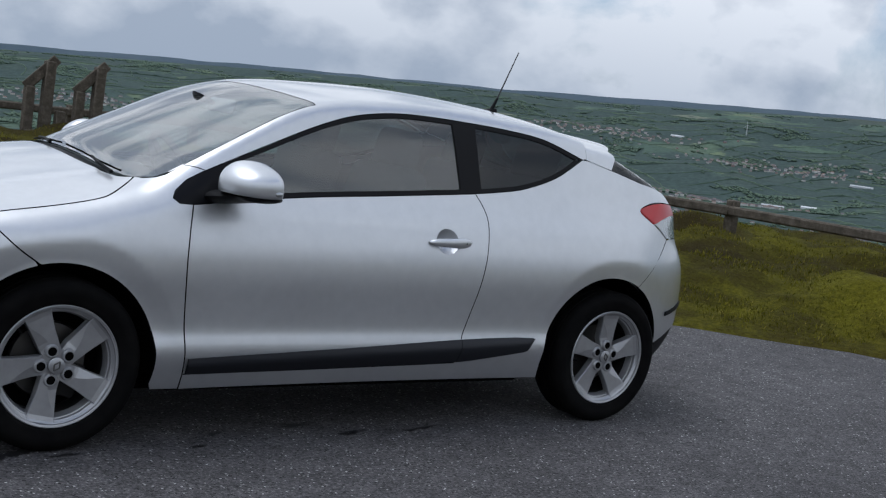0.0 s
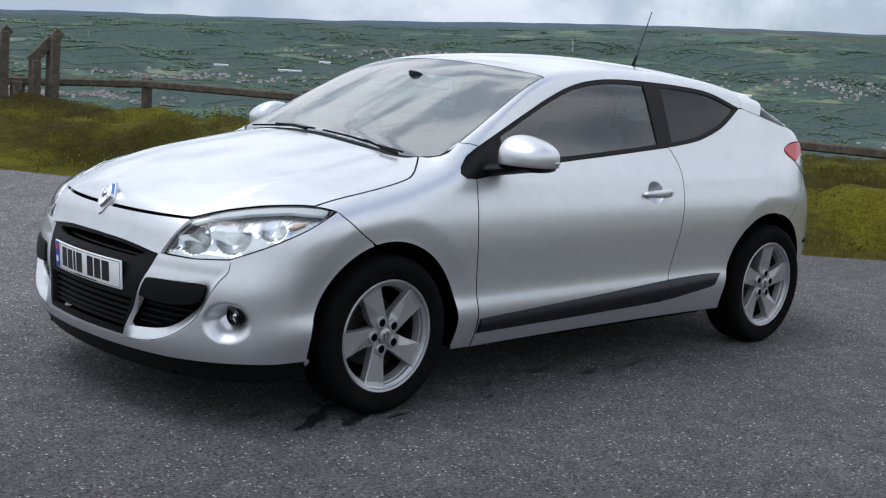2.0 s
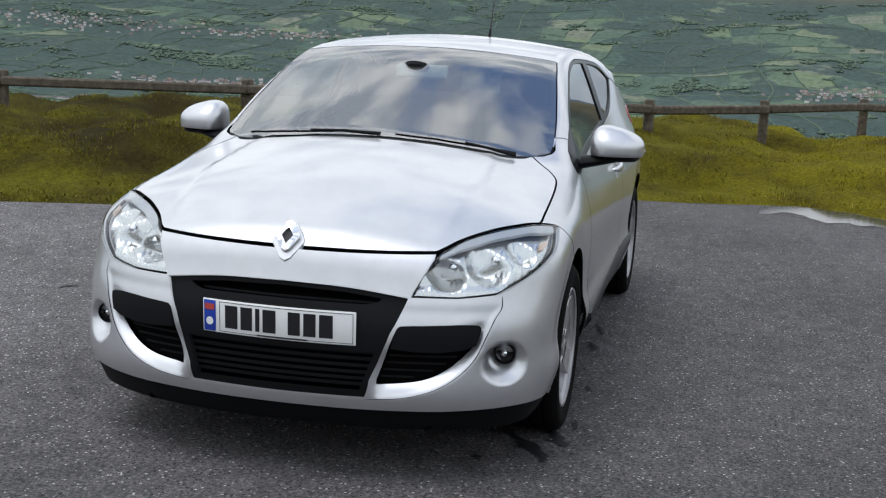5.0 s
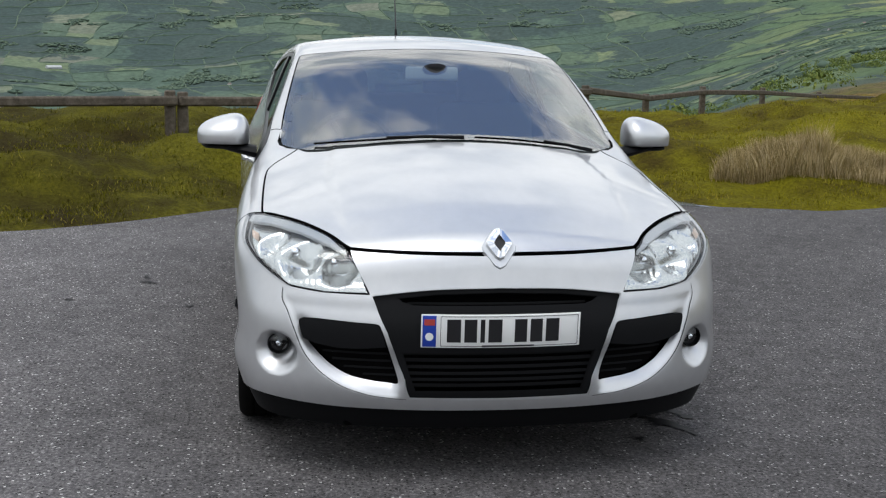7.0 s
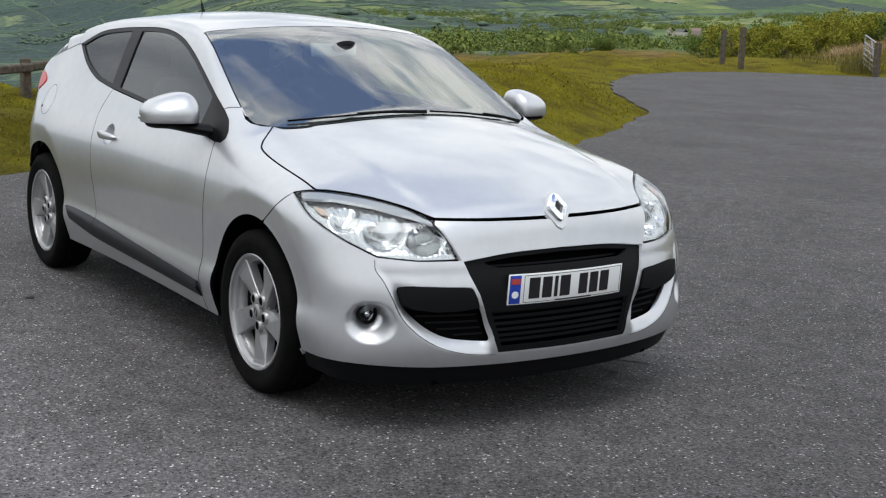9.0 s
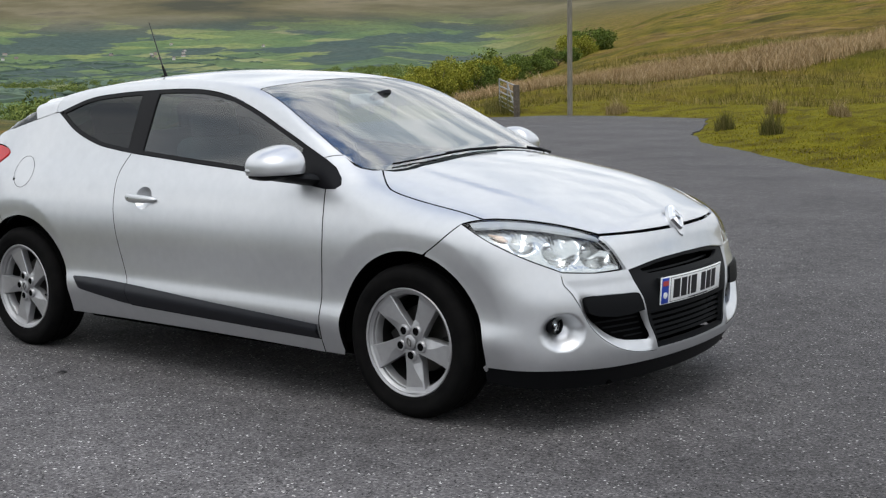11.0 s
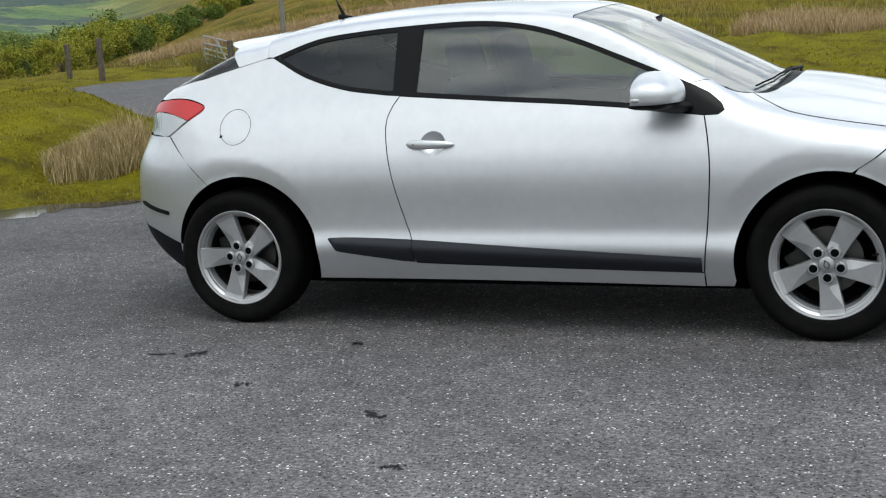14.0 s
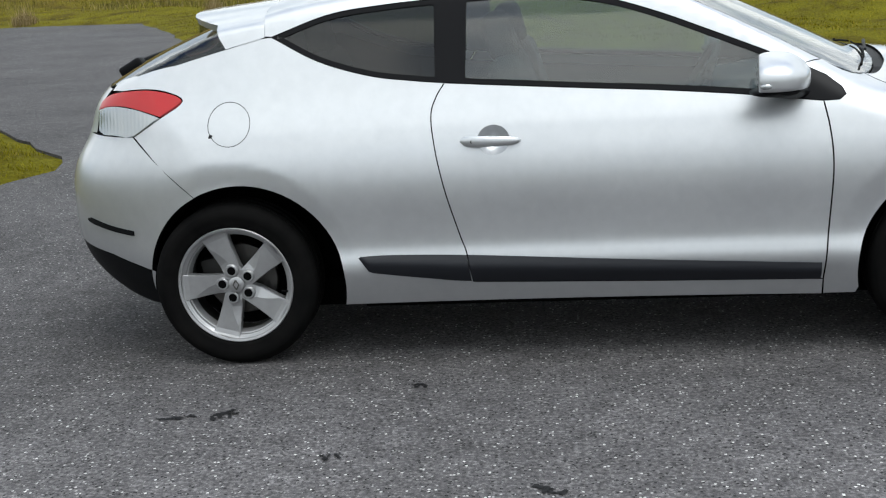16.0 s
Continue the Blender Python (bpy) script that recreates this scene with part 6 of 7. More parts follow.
# ---- plants ----
def mesh_np(name, verts, tris, material, smooth=False):
    me = bpy.data.meshes.new(name)
    me.vertices.add(len(verts))
    me.vertices.foreach_set("co", np.ascontiguousarray(verts, dtype=np.float32).ravel())
    me.loops.add(tris.size)
    me.loops.foreach_set("vertex_index", np.ascontiguousarray(tris, dtype=np.int32).ravel())
    n = tris.shape[1]
    me.polygons.add(len(tris))
    me.polygons.foreach_set("loop_start", np.arange(len(tris), dtype=np.int32) * n)
    me.polygons.foreach_set("use_smooth", np.full(len(tris), smooth))
    me.materials.append(material)
    me.update(calc_edges=True)
    return new(name, me)


def island_paint(name, stops, rough=0.85, thin=0.0):
    m = shader(name, stops[0][1], rough, spec=0.06)
    info = node(m, "ShaderNodeNewGeometry")
    colour(m, ramp(m, info.outputs["Random Per Island"], stops))
    return m


GRASS = island_paint("grass_blades", [(0.0, (0.085, 0.072, 0.005)), (0.45, (0.158, 0.144, 0.008)), (0.8, (0.225, 0.195, 0.012)), (1.0, (0.30, 0.245, 0.045))])
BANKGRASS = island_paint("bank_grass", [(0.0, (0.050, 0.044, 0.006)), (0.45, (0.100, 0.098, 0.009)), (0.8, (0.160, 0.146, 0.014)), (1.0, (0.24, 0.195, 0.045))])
RUSH = island_paint("dry_rushes", [(0.0, (0.085, 0.066, 0.022)), (0.4, (0.205, 0.152, 0.066)), (0.8, (0.35, 0.265, 0.145)), (1.0, (0.48, 0.385, 0.24))])
REED = island_paint("tan_reeds", [(0.0, (0.21, 0.145, 0.065)), (0.4, (0.35, 0.250, 0.130)), (0.8, (0.45, 0.330, 0.190)), (1.0, (0.56, 0.44, 0.28))])
SEDGE = island_paint("green_sedge", [(0.0, (0.05, 0.055, 0.016)), (0.6, (0.11, 0.105, 0.03)), (1.0, (0.22, 0.18, 0.08))])
STRAW = island_paint("straw_rushes", [(0.0, (0.15, 0.12, 0.04)), (0.4, (0.30, 0.23, 0.10)), (0.8, (0.46, 0.36, 0.20)), (1.0, (0.58, 0.48, 0.30))])
DRYGRASS = island_paint("dry_moor_grass", [(0.0, (0.050, 0.050, 0.012)), (0.45, (0.110, 0.098, 0.022)), (0.8, (0.20, 0.162, 0.055)), (1.0, (0.36, 0.28, 0.14))])
LEAF = island_paint("leaves", [(0.0, (0.045, 0.070, 0.016)), (0.5, (0.090, 0.130, 0.026)), (1.0, (0.15, 0.19, 0.040))], 0.7)
LEAF_Y = island_paint("young_leaves", [(0.0, (0.11, 0.125, 0.017)), (0.5, (0.21, 0.22, 0.028)), (1.0, (0.32, 0.30, 0.050))], 0.7)
# pale and bluish: haze of the distance put into the leaf colour
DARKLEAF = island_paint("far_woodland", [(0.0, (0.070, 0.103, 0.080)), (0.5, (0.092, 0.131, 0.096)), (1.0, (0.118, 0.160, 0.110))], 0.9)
BARK = shader("bark", (0.10, 0.08, 0.06), 0.9)


def blades(name, x, y, z, tall, wide, lean, material, seed):
    rs = np.random.RandomState(seed)
    n = len(x)
    a = rs.uniform(0, 2 * np.pi, n)
    h = tall * rs.uniform(0.55, 1.25, n)
    w = wide * rs.uniform(0.6, 1.3, n)
    la, ll = rs.uniform(0, 2 * np.pi, n), lean * h * rs.uniform(0.1, 1.0, n)
    base = np.stack([x, y, z], -1)
    off = np.stack([np.cos(a) * w, np.sin(a) * w, 0 * a], -1)
    bend = np.stack([np.cos(la) * ll, np.sin(la) * ll, h], -1)
    v = np.stack([base - off, base + off, base + bend * np.array([0.45, 0.45, 0.6]) + off * 0.7, base + bend * np.array([0.45, 0.45, 0.6]) - off * 0.7, base + bend], 1).reshape(-1, 3)
    k = np.arange(n)[:, None] * 5
    t = np.concatenate([k + [0, 1, 2], k + [0, 2, 3], k + [3, 2, 4]], 0)
    return mesh_np(name, v, t, material)


rs = np.random.RandomState(7)
# short turf on the verges
n = 260000
ga_ = np.radians(rs.uniform(72, 262, n))
gr = 3.6 + 13.5 * rs.uniform(0, 1, n) ** 1.15
X, Y = gr * np.cos(ga_), gr * np.sin(ga_)
D = to_edge(X, Y)
keep = (D > 0.03 + 0.10 * wave(X, Y, 1.1, 4)) & (D < 8.0) & (rs.uniform(0, 1, n) < 0.36 + 0.85 * wave(X, Y, 1.4, 3))
X, Y = X[keep], Y[keep]
fence_side = Y + 1.5 * wave(X, Y, 3.0, 5) < 2.2
for here, mat, seed, label in ((fence_side, BANKGRASS, 1, "short brownish grass on the bank by the fence"), (~fence_side, GRASS, 2, "short olive green grass on the verges")):
    x, y = X[here], Y[here]
    tagged(blades("grass", x, y, land(x, y) - 0.004, 0.034, 0.0045, 1.0, mat, seed), label, "grass", kind="stuff")


def clump(cx, cy, rx_, ry_, n, seed):
    q = np.random.RandomState(seed)
    r, a = np.sqrt(q.uniform(0, 1, n)), q.uniform(0, 2 * np.pi, n)
    return cx + rx_ * r * np.cos(a), cy + ry_ * r * np.sin(a)


def rush_clump(cx, cy, rx_, ry_, n, tall, seed, name, label, mat=None):
    x, y = clump(cx, cy, rx_, ry_, n, seed)
    edge = ((x - cx) / rx_) ** 2 + ((y - cy) / ry_) ** 2
    ob = blades(name, x, y, land(x, y) - 0.01, tall * (1.12 - 0.62 * edge) * (1 + 0.22 * wave(x, y, 0.7, seed % 7)), 0.0042, 0.55, mat or RUSH, seed)
    return tagged(ob, label, "rushes", kind="stuff")


rush_clump(-5.75, 4.65, 0.62, 1.05, 6600, 0.34, 11, "rush_clump", "tall dry straw-coloured rushes on the verge", STRAW)
for k, (x, y, r, h, m) in enumerate(((-7.6, 20.5, 0.22, 0.42, SEDGE), (-5.5, 18.1, 0.22, 0.42, SEDGE), (-9.4, 27.2, 0.3, 0.42, RUSH), (-7.6, 27.0, 0.3, 0.40, RUSH), (-19.2, 28.6, 0.7, 0.7, SEDGE), (-15.6, 29.6, 0.4, 0.45, RUSH))):
    rush_clump(x, y, r, r, 460, h, 20 + k, "rush_tuft", "dry tuft of rushes at the edge of the tarmac", m)

# a long belt of tall dry rushes along the foot of the hill
BELT = np.array([(-30, 41.0), (-25, 42.0), (-19.5, 42.5), (-16.8, 45.0), (-14.8, 47.8), (-13.2, 51.0), (-12.5, 56.0), (-12.2, 62.0), (-12.0, 72.0)], float)
n = 90000
leg = np.r_[0, np.cumsum(np.hypot(*np.diff(BELT, axis=0).T))]
run = rs.uniform(0, leg[-1], n)
X, Y = np.interp(run, leg, BELT[:, 0]), np.interp(run, leg, BELT[:, 1])
out = (3.6 + 3.0 * run / leg[-1]) * rs.uniform(0, 1, n) + 0.9 * wave(X, Y, 6, 2)
X, Y = X - 0.75 * out + rs.normal(0, 0.25, n), Y + 0.66 * out + rs.normal(0, 0.25, n)
keep = wave(X, Y, 3.2, 6) + 0.6 * wave(X, Y, 1.3, 3) > -1.1
X, Y = X[keep], Y[keep]
tagged(blades("rush_belt", X, Y, land(X, Y) - 0.02, 0.46 + 0.18 * wave(X, Y, 1.9, 4) + 0.10 * wave(X, Y, 0.7, 5), 0.012, 1.15, REED, 3), "belt of tall dry straw-coloured rushes along the hillside", "rushes", kind="stuff")
# a separate bed of rushes at the back of the mossy lawn
X, Y = clump(-0.4, 35.2, 4.2, 1.7, 9000, 41)
keep = wave(X, Y, 1.6, 2) > -0.55
X, Y = X[keep], Y[keep]
tagged(blades("rush_bed", X, Y, land(X, Y) - 0.02, 0.50 + 0.12 * wave(X, Y, 1.2, 4), 0.010, 0.7, REED, 42), "bed of pale dry rushes behind the mossy lawn", "rushes", kind="stuff")
# looser tufts between the verge and the belt
n = 60000
ma = np.radians(rs.uniform(72, 128, n))
mr = 33 + 34 * rs.uniform(0, 1, n)
X, Y = mr * np.cos(ma), mr * np.sin(ma)
D = to_edge(X, Y)
keep = (D > 3.5) & (wave(X, Y, 7, 5) + 0.8 * wave(X, Y, 2.2, 6) > 0.1 - 0.5 * step01((mr - 22) / 12))
X, Y = X[keep], Y[keep]
tagged(blades("moor_grass", X, Y, land(X, Y) - 0.02, 0.26, 0.008, 0.8, DRYGRASS, 4), "loose tufts of pale dry moor grass", "grass", kind="stuff")
n = 90000
ma = np.radians(rs.uniform(74, 140, n))
mr = 12 + 70 * rs.uniform(0, 1, n) ** 1.1
X, Y = mr * np.cos(ma), mr * np.sin(ma)
D = to_edge(X, Y)
keep = (D > 0.15) & (D < 40)
X, Y = X[keep], Y[keep]
tagged(blades("rough_grass", X, Y, land(X, Y) - 0.01, 0.045, 0.010, 0.9, GRASS, 5), "rough olive grass beside the road", "grass", kind="stuff")


def make_tree(name, x, y, tall, spread, leaf, seed, label, n=900, bushy=0.15):
    q = np.random.RandomState(seed)
    g = height(x, y)
    tree = tagged(new(name), label, "tree" if bushy < 0.3 else "bush")
    tree.location = (x, y, g)
    bm = bmesh.new()
    th = tall * (0.45 if bushy < 0.3 else 0.25)
    rod(bm, (0, 0, -0.3), (0.03 * tall, 0, th), 0.035 * tall, 0.018 * tall, 8)
    tips = []
    for k in range(6):
        a = 2 * math.pi * k / 6 + q.uniform(-0.4, 0.4)
        e = (spread * 0.55 * math.cos(a), spread * 0.55 * math.sin(a), tall * q.uniform(0.5, 0.85))
        rod(bm, (0.02 * tall, 0, th * q.uniform(0.5, 1.0)), e, 0.014 * tall, 0.005 * tall, 5)
        tips.append(e)
    part("trunk", bm, BARK, tree)
    # leaf sprays gathered into uneven clumps
    m = 26
    ca = q.uniform(0, 2 * np.pi, m)
    cr = spread * np.sqrt(q.uniform(0.05, 0.9, m))
    cz = tall * q.uniform(0.32 if bushy < 0.3 else 0.14, 0.88, m)
    cz = np.minimum(cz, tall * (1.0 - 0.45 * (cr / spread) ** 2))
    pick_ = q.randint(0, m, n)
    size = spread * q.uniform(0.24, 0.42, m)
    d = q.normal(0, 1, (n, 3))
    d /= np.linalg.norm(d, axis=1, keepdims=True)
    d *= q.uniform(0.45, 1.0, (n, 1))
    c = np.stack([cr * np.cos(ca), cr * np.sin(ca), cz], -1)[pick_] + d * size[pick_][:, None] * np.array([1, 1, 0.75])
    s = spread * q.uniform(0.024, 0.048, n)
    u = q.normal(0, 1, (n, 3))
    u /= np.linalg.norm(u, axis=1, keepdims=True)
    w = np.cross(u, q.normal(0, 1, (n, 3)))
    w /= np.linalg.norm(w, axis=1, keepdims=True)
    v = np.stack([c + u * s[:, None], c + w * s[:, None] * 0.6, c - u * s[:, None], c - w * s[:, None] * 0.6], 1).reshape(-1, 3)
    crown = mesh_np("crown", v, np.arange(4 * n).reshape(-1, 4), leaf)
    crown.parent = tree
    return tree


def polar(az, r):
    return r * math.cos(radians(az)), r * math.sin(radians(az))


SHRUBS = [(129.5, 70, 5.2, 2.6, LEAF_Y), (128.6, 73, 5.6, 2.8, LEAF_Y), (127.8, 75, 5.0, 2.6, LEAF_Y), (127.0, 78, 5.8, 3.0, LEAF_Y), (126.2, 81, 5.2, 2.8, LEAF), (125.3, 86, 5.4, 3.0, LEAF_Y), (130.6, 90, 6.4, 3.4, LEAF), (124.7, 92, 4.4, 2.6, LEAF), (127.0, 104, 5.0, 3.2, LEAF), (123.6, 112, 4.6, 3.6, LEAF), (122.4, 118, 4.4, 3.4, LEAF), (121.5, 124, 4.6, 3.8, LEAF_Y), (120.8, 130, 4.8, 3.6, LEAF), (124.6, 128, 4.0, 3.0, LEAF), (132.0, 84, 6.0, 3.2, LEAF_Y), (133.2, 92, 5.4, 3.0, LEAF), (138.6, 96, 5.0, 2.2, LEAF), (140.0, 118, 6.4, 2.6, LEAF), (126.0, 150, 6.0, 4.0, LEAF), (129.4, 150, 6.0, 4.2, LEAF)]
for k, (az_, r_, h_, s_, m_) in enumerate(SHRUBS):
    h_, s_ = h_ * 0.48, s_ * 0.62
    x, y = polar(az_, r_)
    make_tree("hawthorn_bush" if h_ < 3.1 else "small_tree", x, y, h_, s_, m_, 50 + k, "fresh green hawthorn on the rough slope" if m_ is LEAF_Y else "dark green hawthorn on the rough slope", 6500, 0.35 if h_ < 3.1 else 0.2)

# far hedges and woods: joined clumps along the plot edges
ico = bmesh.new()
for v_ in ((1, 0, 0), (0, 1, 0), (-1, 0, 0), (0, -1, 0), (0, 0, 1), (0, 0, -1)):
    ico.verts.new(v_)
ico.verts.ensure_lookup_table()
for a_ in range(4):
    ico.faces.new([ico.verts[i_] for i_ in (a_, (a_ + 1) % 4, 4)])
    ico.faces.new([ico.verts[i_] for i_ in ((a_ + 1) % 4, a_, 5)])
ico.verts.index_update()
IV = np.array([v.co[:] for v in ico.verts])
IF = np.array([[v.index for v in f.verts] for f in ico.faces])
ico.free()


def clumps(name, x, y, size, squash, material, seed, label, category):
    q = np.random.RandomState(seed)
    n = len(x)
    z = land(x, y)
    jit = 1 + 0.25 * q.uniform(-1, 1, (n, len(IV), 1))
    v = IV[None] * jit * size[:, None, None] * np.array([1, 1, squash])
    v[..., 0] += x[:, None]
    v[..., 1] += y[:, None]
    v[..., 2] += (z + size * squash * 0.45)[:, None]
    t = (IF[None] + (np.arange(n) * len(IV))[:, None, None]).reshape(-1, 3)
    return tagged(mesh_np(name, v.reshape(-1, 3), t, material, True), label, category, kind="stuff")


def hedge_lines():
    """Every plot edge of the valley as runs of points, broken where a hedge is missing."""
    runs = []
    for along_u in (True, False):
        size, other = (PLOT_U, PLOT_V) if along_u else (PLOT_V, PLOT_U)
        for k in range(int(-4900 / size), int(4900 / size)):
            free = np.arange(-4900, 4900, 8.0)
            X, Y = (np.full(len(free), k * size), free.copy()) if along_u else (free.copy(), np.full(len(free), k * size))
            for _ in range(5):
                u, v = plot_uv(X, Y)
                if along_u:
                    X = X - (u - k * size)
                else:
                    Y = Y - (v - k * size)
            cell_ = np.floor((v if along_u else u) / other)
            chance = np.abs(np.sin(cell_ * 12.9898 + k * 78.233 + (3.1 if along_u else 0)) * 43758.5453) % 1
            r, az = np.hypot(X, Y), np.degrees(np.arctan2(Y, X)) % 360
            ok = (r > 560) & (r < 4300) & (az > 136) & (az < 262) & (chance > 0.26) & ~((az < 150) & (r > 2600))
            ok[ok] &= land(X[ok], Y[ok]) < 80
            cut = np.flatnonzero(np.diff(np.r_[0, ok.astype(int), 0]))
            runs += [(X[i:j], Y[i:j]) for i, j in zip(cut[::2], cut[1::2]) if j - i > 2]
    return runs


vs, fs, count = [], [], 0
for X, Y in hedge_lines():
    m = len(X)
    dx, dy = np.gradient(X), np.gradient(Y)
    ln = np.hypot(dx, dy)
    nx, ny = -dy / ln, dx / ln
    X, Y = X + rs.normal(0, 0.7, m), Y + rs.normal(0, 0.7, m)
    Z = land(X, Y)
    wide = rs.uniform(0.9, 2.0, m)
    tall = rs.uniform(1.3, 2.8, m) + np.where(rs.uniform(0, 1, m) < 0.035, 3.0, 0.0)
    tall[[0, -1]] = 0.6
    for du, dz in ((-1.2, -1.0), (-0.8, 0.75), (0.0, 1.0), (0.8, 0.75), (1.2, -1.0)):
        vs.append(np.stack([X + nx * wide * du, Y + ny * wide * du, Z + (tall * dz if dz > 0 else dz)], -1))
    i = count + np.arange(m - 1)
    for k in range(4):
        fs.append(np.stack([i + k * m, i + k * m + 1, i + (k + 1) * m + 1, i + (k + 1) * m], -1))
    count += 5 * m
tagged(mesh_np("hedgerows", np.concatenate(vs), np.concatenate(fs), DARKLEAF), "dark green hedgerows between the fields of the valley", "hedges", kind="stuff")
n = 520000
fa_ = np.radians(rs.uniform(118, 262, n))
fr_ = 620 + 4000 * rs.uniform(0, 1, n)
X, Y = fr_ * np.cos(fa_), fr_ * np.sin(fa_)
wood = 0.7 * wave(X, Y, 640, 3) + 0.6 * wave(X, Y, 230, 7) + 0.35 * wave(X, Y, 90, 1) > 0.60 + 0.20 * Y / fr_
wood &= (land(X, Y) < 110) & ((np.degrees(np.arctan2(Y, X)) % 360 > 152) | ((np.hypot(X, Y) < 1500) & (np.degrees(np.arctan2(Y, X)) % 360 > 136)))
X, Y = X[wood], Y[wood]
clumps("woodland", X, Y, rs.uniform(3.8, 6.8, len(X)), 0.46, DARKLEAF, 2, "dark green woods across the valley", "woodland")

# nearer woods below the bank: crowns of many leaf sprays
q = np.random.RandomState(31)
n = 1300
wa = np.radians(q.uniform(150, 262, n))
wr = 380 + 420 * q.uniform(0, 1, n) ** 0.8
X, Y = wr * np.cos(wa), wr * np.sin(wa)
keep = wave(X, Y, 190, 4) + 0.6 * wave(X, Y, 60, 2) > -0.25
# thicker woods on the slope beyond the thorn bushes
wa = np.radians(q.uniform(125.5, 164, 6400))
wr = 230 + 900 * q.uniform(0, 1, 6400) ** 0.9
X, Y = np.r_[X, wr * np.cos(wa)], np.r_[Y, wr * np.sin(wa)]
keep = np.r_[keep, wave(wr * np.cos(wa), wr * np.sin(wa), 230, 6) + 0.5 * wave(wr * np.cos(wa), wr * np.sin(wa), 70, 3) > -0.02 + 0.6 * step01((np.degrees(wa) - 145) / 5)]
X, Y = X[keep], Y[keep]
n, m = len(X), 84
size = q.uniform(1.7, 3.6, n)
d = q.normal(0, 1, (n, m, 3))
d /= np.linalg.norm(d, axis=2, keepdims=True)
d[..., 2] = np.abs(d[..., 2]) * 1.15 - 0.25
d *= q.uniform(0.55, 1.05, (n, m, 1))
c = np.stack([X, Y, land(X, Y) + size * 0.75], -1)[:, None] + d * size[:, None, None]
sp = (size[:, None] * q.uniform(0.07, 0.16, (n, m)))[..., None]
u = q.normal(0, 1, (n, m, 3))
u /= np.linalg.norm(u, axis=2, keepdims=True)
w = np.cross(u, d + 0.2 * q.normal(0, 1, (n, m, 3)))
w /= np.maximum(np.linalg.norm(w, axis=2, keepdims=True), 1e-6)
v = np.stack([c + u * sp, c + w * sp * 0.8, c - u * sp, c - w * sp * 0.8], 2).reshape(-1, 3)
WOODLEAF = island_paint("wood_leaves", [(0.0, (0.075, 0.105, 0.030)), (0.5, (0.125, 0.165, 0.042)), (1.0, (0.195, 0.225, 0.062))], 0.8)
tagged(mesh_np("valley_trees", v, np.arange(4 * n * m).reshape(-1, 4), WOODLEAF), "leafy green woods on the slope below the bank", "woodland", kind="stuff")

# far towns: small houses with pitched roofs, and long pale sheds
WALLS = island_paint("house_walls", [(0.0, (0.48, 0.47, 0.44)), (0.4, (0.62, 0.61, 0.58)), (0.7, (0.36, 0.32, 0.29)), (1.0, (0.26, 0.20, 0.18))])
SLATE = island_paint("slate_roofs", [(0.0, (0.10, 0.10, 0.11)), (0.6, (0.17, 0.15, 0.15)), (1.0, (0.24, 0.17, 0.14))])
SHED = island_paint("pale_sheds", [(0.0, (0.40, 0.42, 0.44)), (1.0, (0.62, 0.63, 0.64))])


def houses(name, x, y, ang, length, depth_, eaves, ridge, label):
    n = len(x)
    z = land(x, y)
    c, s = np.cos(ang), np.sin(ang)
    l, d = length / 2, depth_ / 2
    pts = [(-1, -1, 0), (1, -1, 0), (1, 1, 0), (-1, 1, 0), (-1, -1, 1), (1, -1, 1), (1, 1, 1), (-1, 1, 1), (-1, 0, 2), (1, 0, 2)]
    v = np.empty((n, 10, 3))
    for i, (a, b, h) in enumerate(pts):
        v[:, i, 0] = x + a * l * c - b * d * s
        v[:, i, 1] = y + a * l * s + b * d * c
        v[:, i, 2] = z - 1.5 if h == 0 else z + (eaves if h == 1 else ridge)
    k = np.arange(n)[:, None] * 10
    walls = np.concatenate([k + f for f in ([0, 1, 5, 4], [1, 2, 6, 5], [2, 3, 7, 6], [3, 0, 4, 7], [4, 8, 7, 7], [5, 6, 9, 9])], 0)
    walls = np.where(walls == np.roll(walls, 1, 1), walls, walls)
    quads = walls[(walls[:, 2] != walls[:, 3])]
    v2 = v.reshape(-1, 3)
    o = mesh_np(name, v2, quads, SHED if name == "sheds" else WALLS)
    tagged(o, label, "houses", kind="stuff")
    tri_ = np.concatenate([k + [4, 5, 9, 8], k + [7, 8, 9, 6], k + [4, 8, 7, 4], k + [5, 6, 9, 5]], 0)
    up_ = mesh_np(name + "_roofs", v2 + np.array([0, 0, 0.02]), tri_[:2 * n], SHED if name == "sheds" else SLATE)
    tagged(up_, "pale metal roofs of the distant sheds" if name == "sheds" else "pitched slate roofs of the distant houses", "roofs", kind="stuff")


hx, hy, ha_ = [], [], []
TOWNS = [(231, 2350, 300, 60, 90), (226, 2250, 260, 50, 80), (222, 2600, 260, 60, 90), (214, 2150, 260, 60, 110), (208, 2050, 240, 50, 110), (203, 2500, 280, 60, 100), (196, 2250, 240, 45, 90), (192, 1750, 170, 40, 120), (187, 1850, 150, 40, 90), (243, 2500, 320, 60, 80), (238, 3000, 400, 80, 80), (219, 3300, 420, 90, 80), (209, 3400, 420, 90, 70), (176, 2700, 260, 60, 40), (152, 2500, 400, 90, 8), (145, 2700, 420, 120, 9), (139, 2600, 400, 120, 8), (250, 3000, 300, 70, 60), (228, 3600, 500, 80, 80), (200, 3300, 400, 90, 60)]
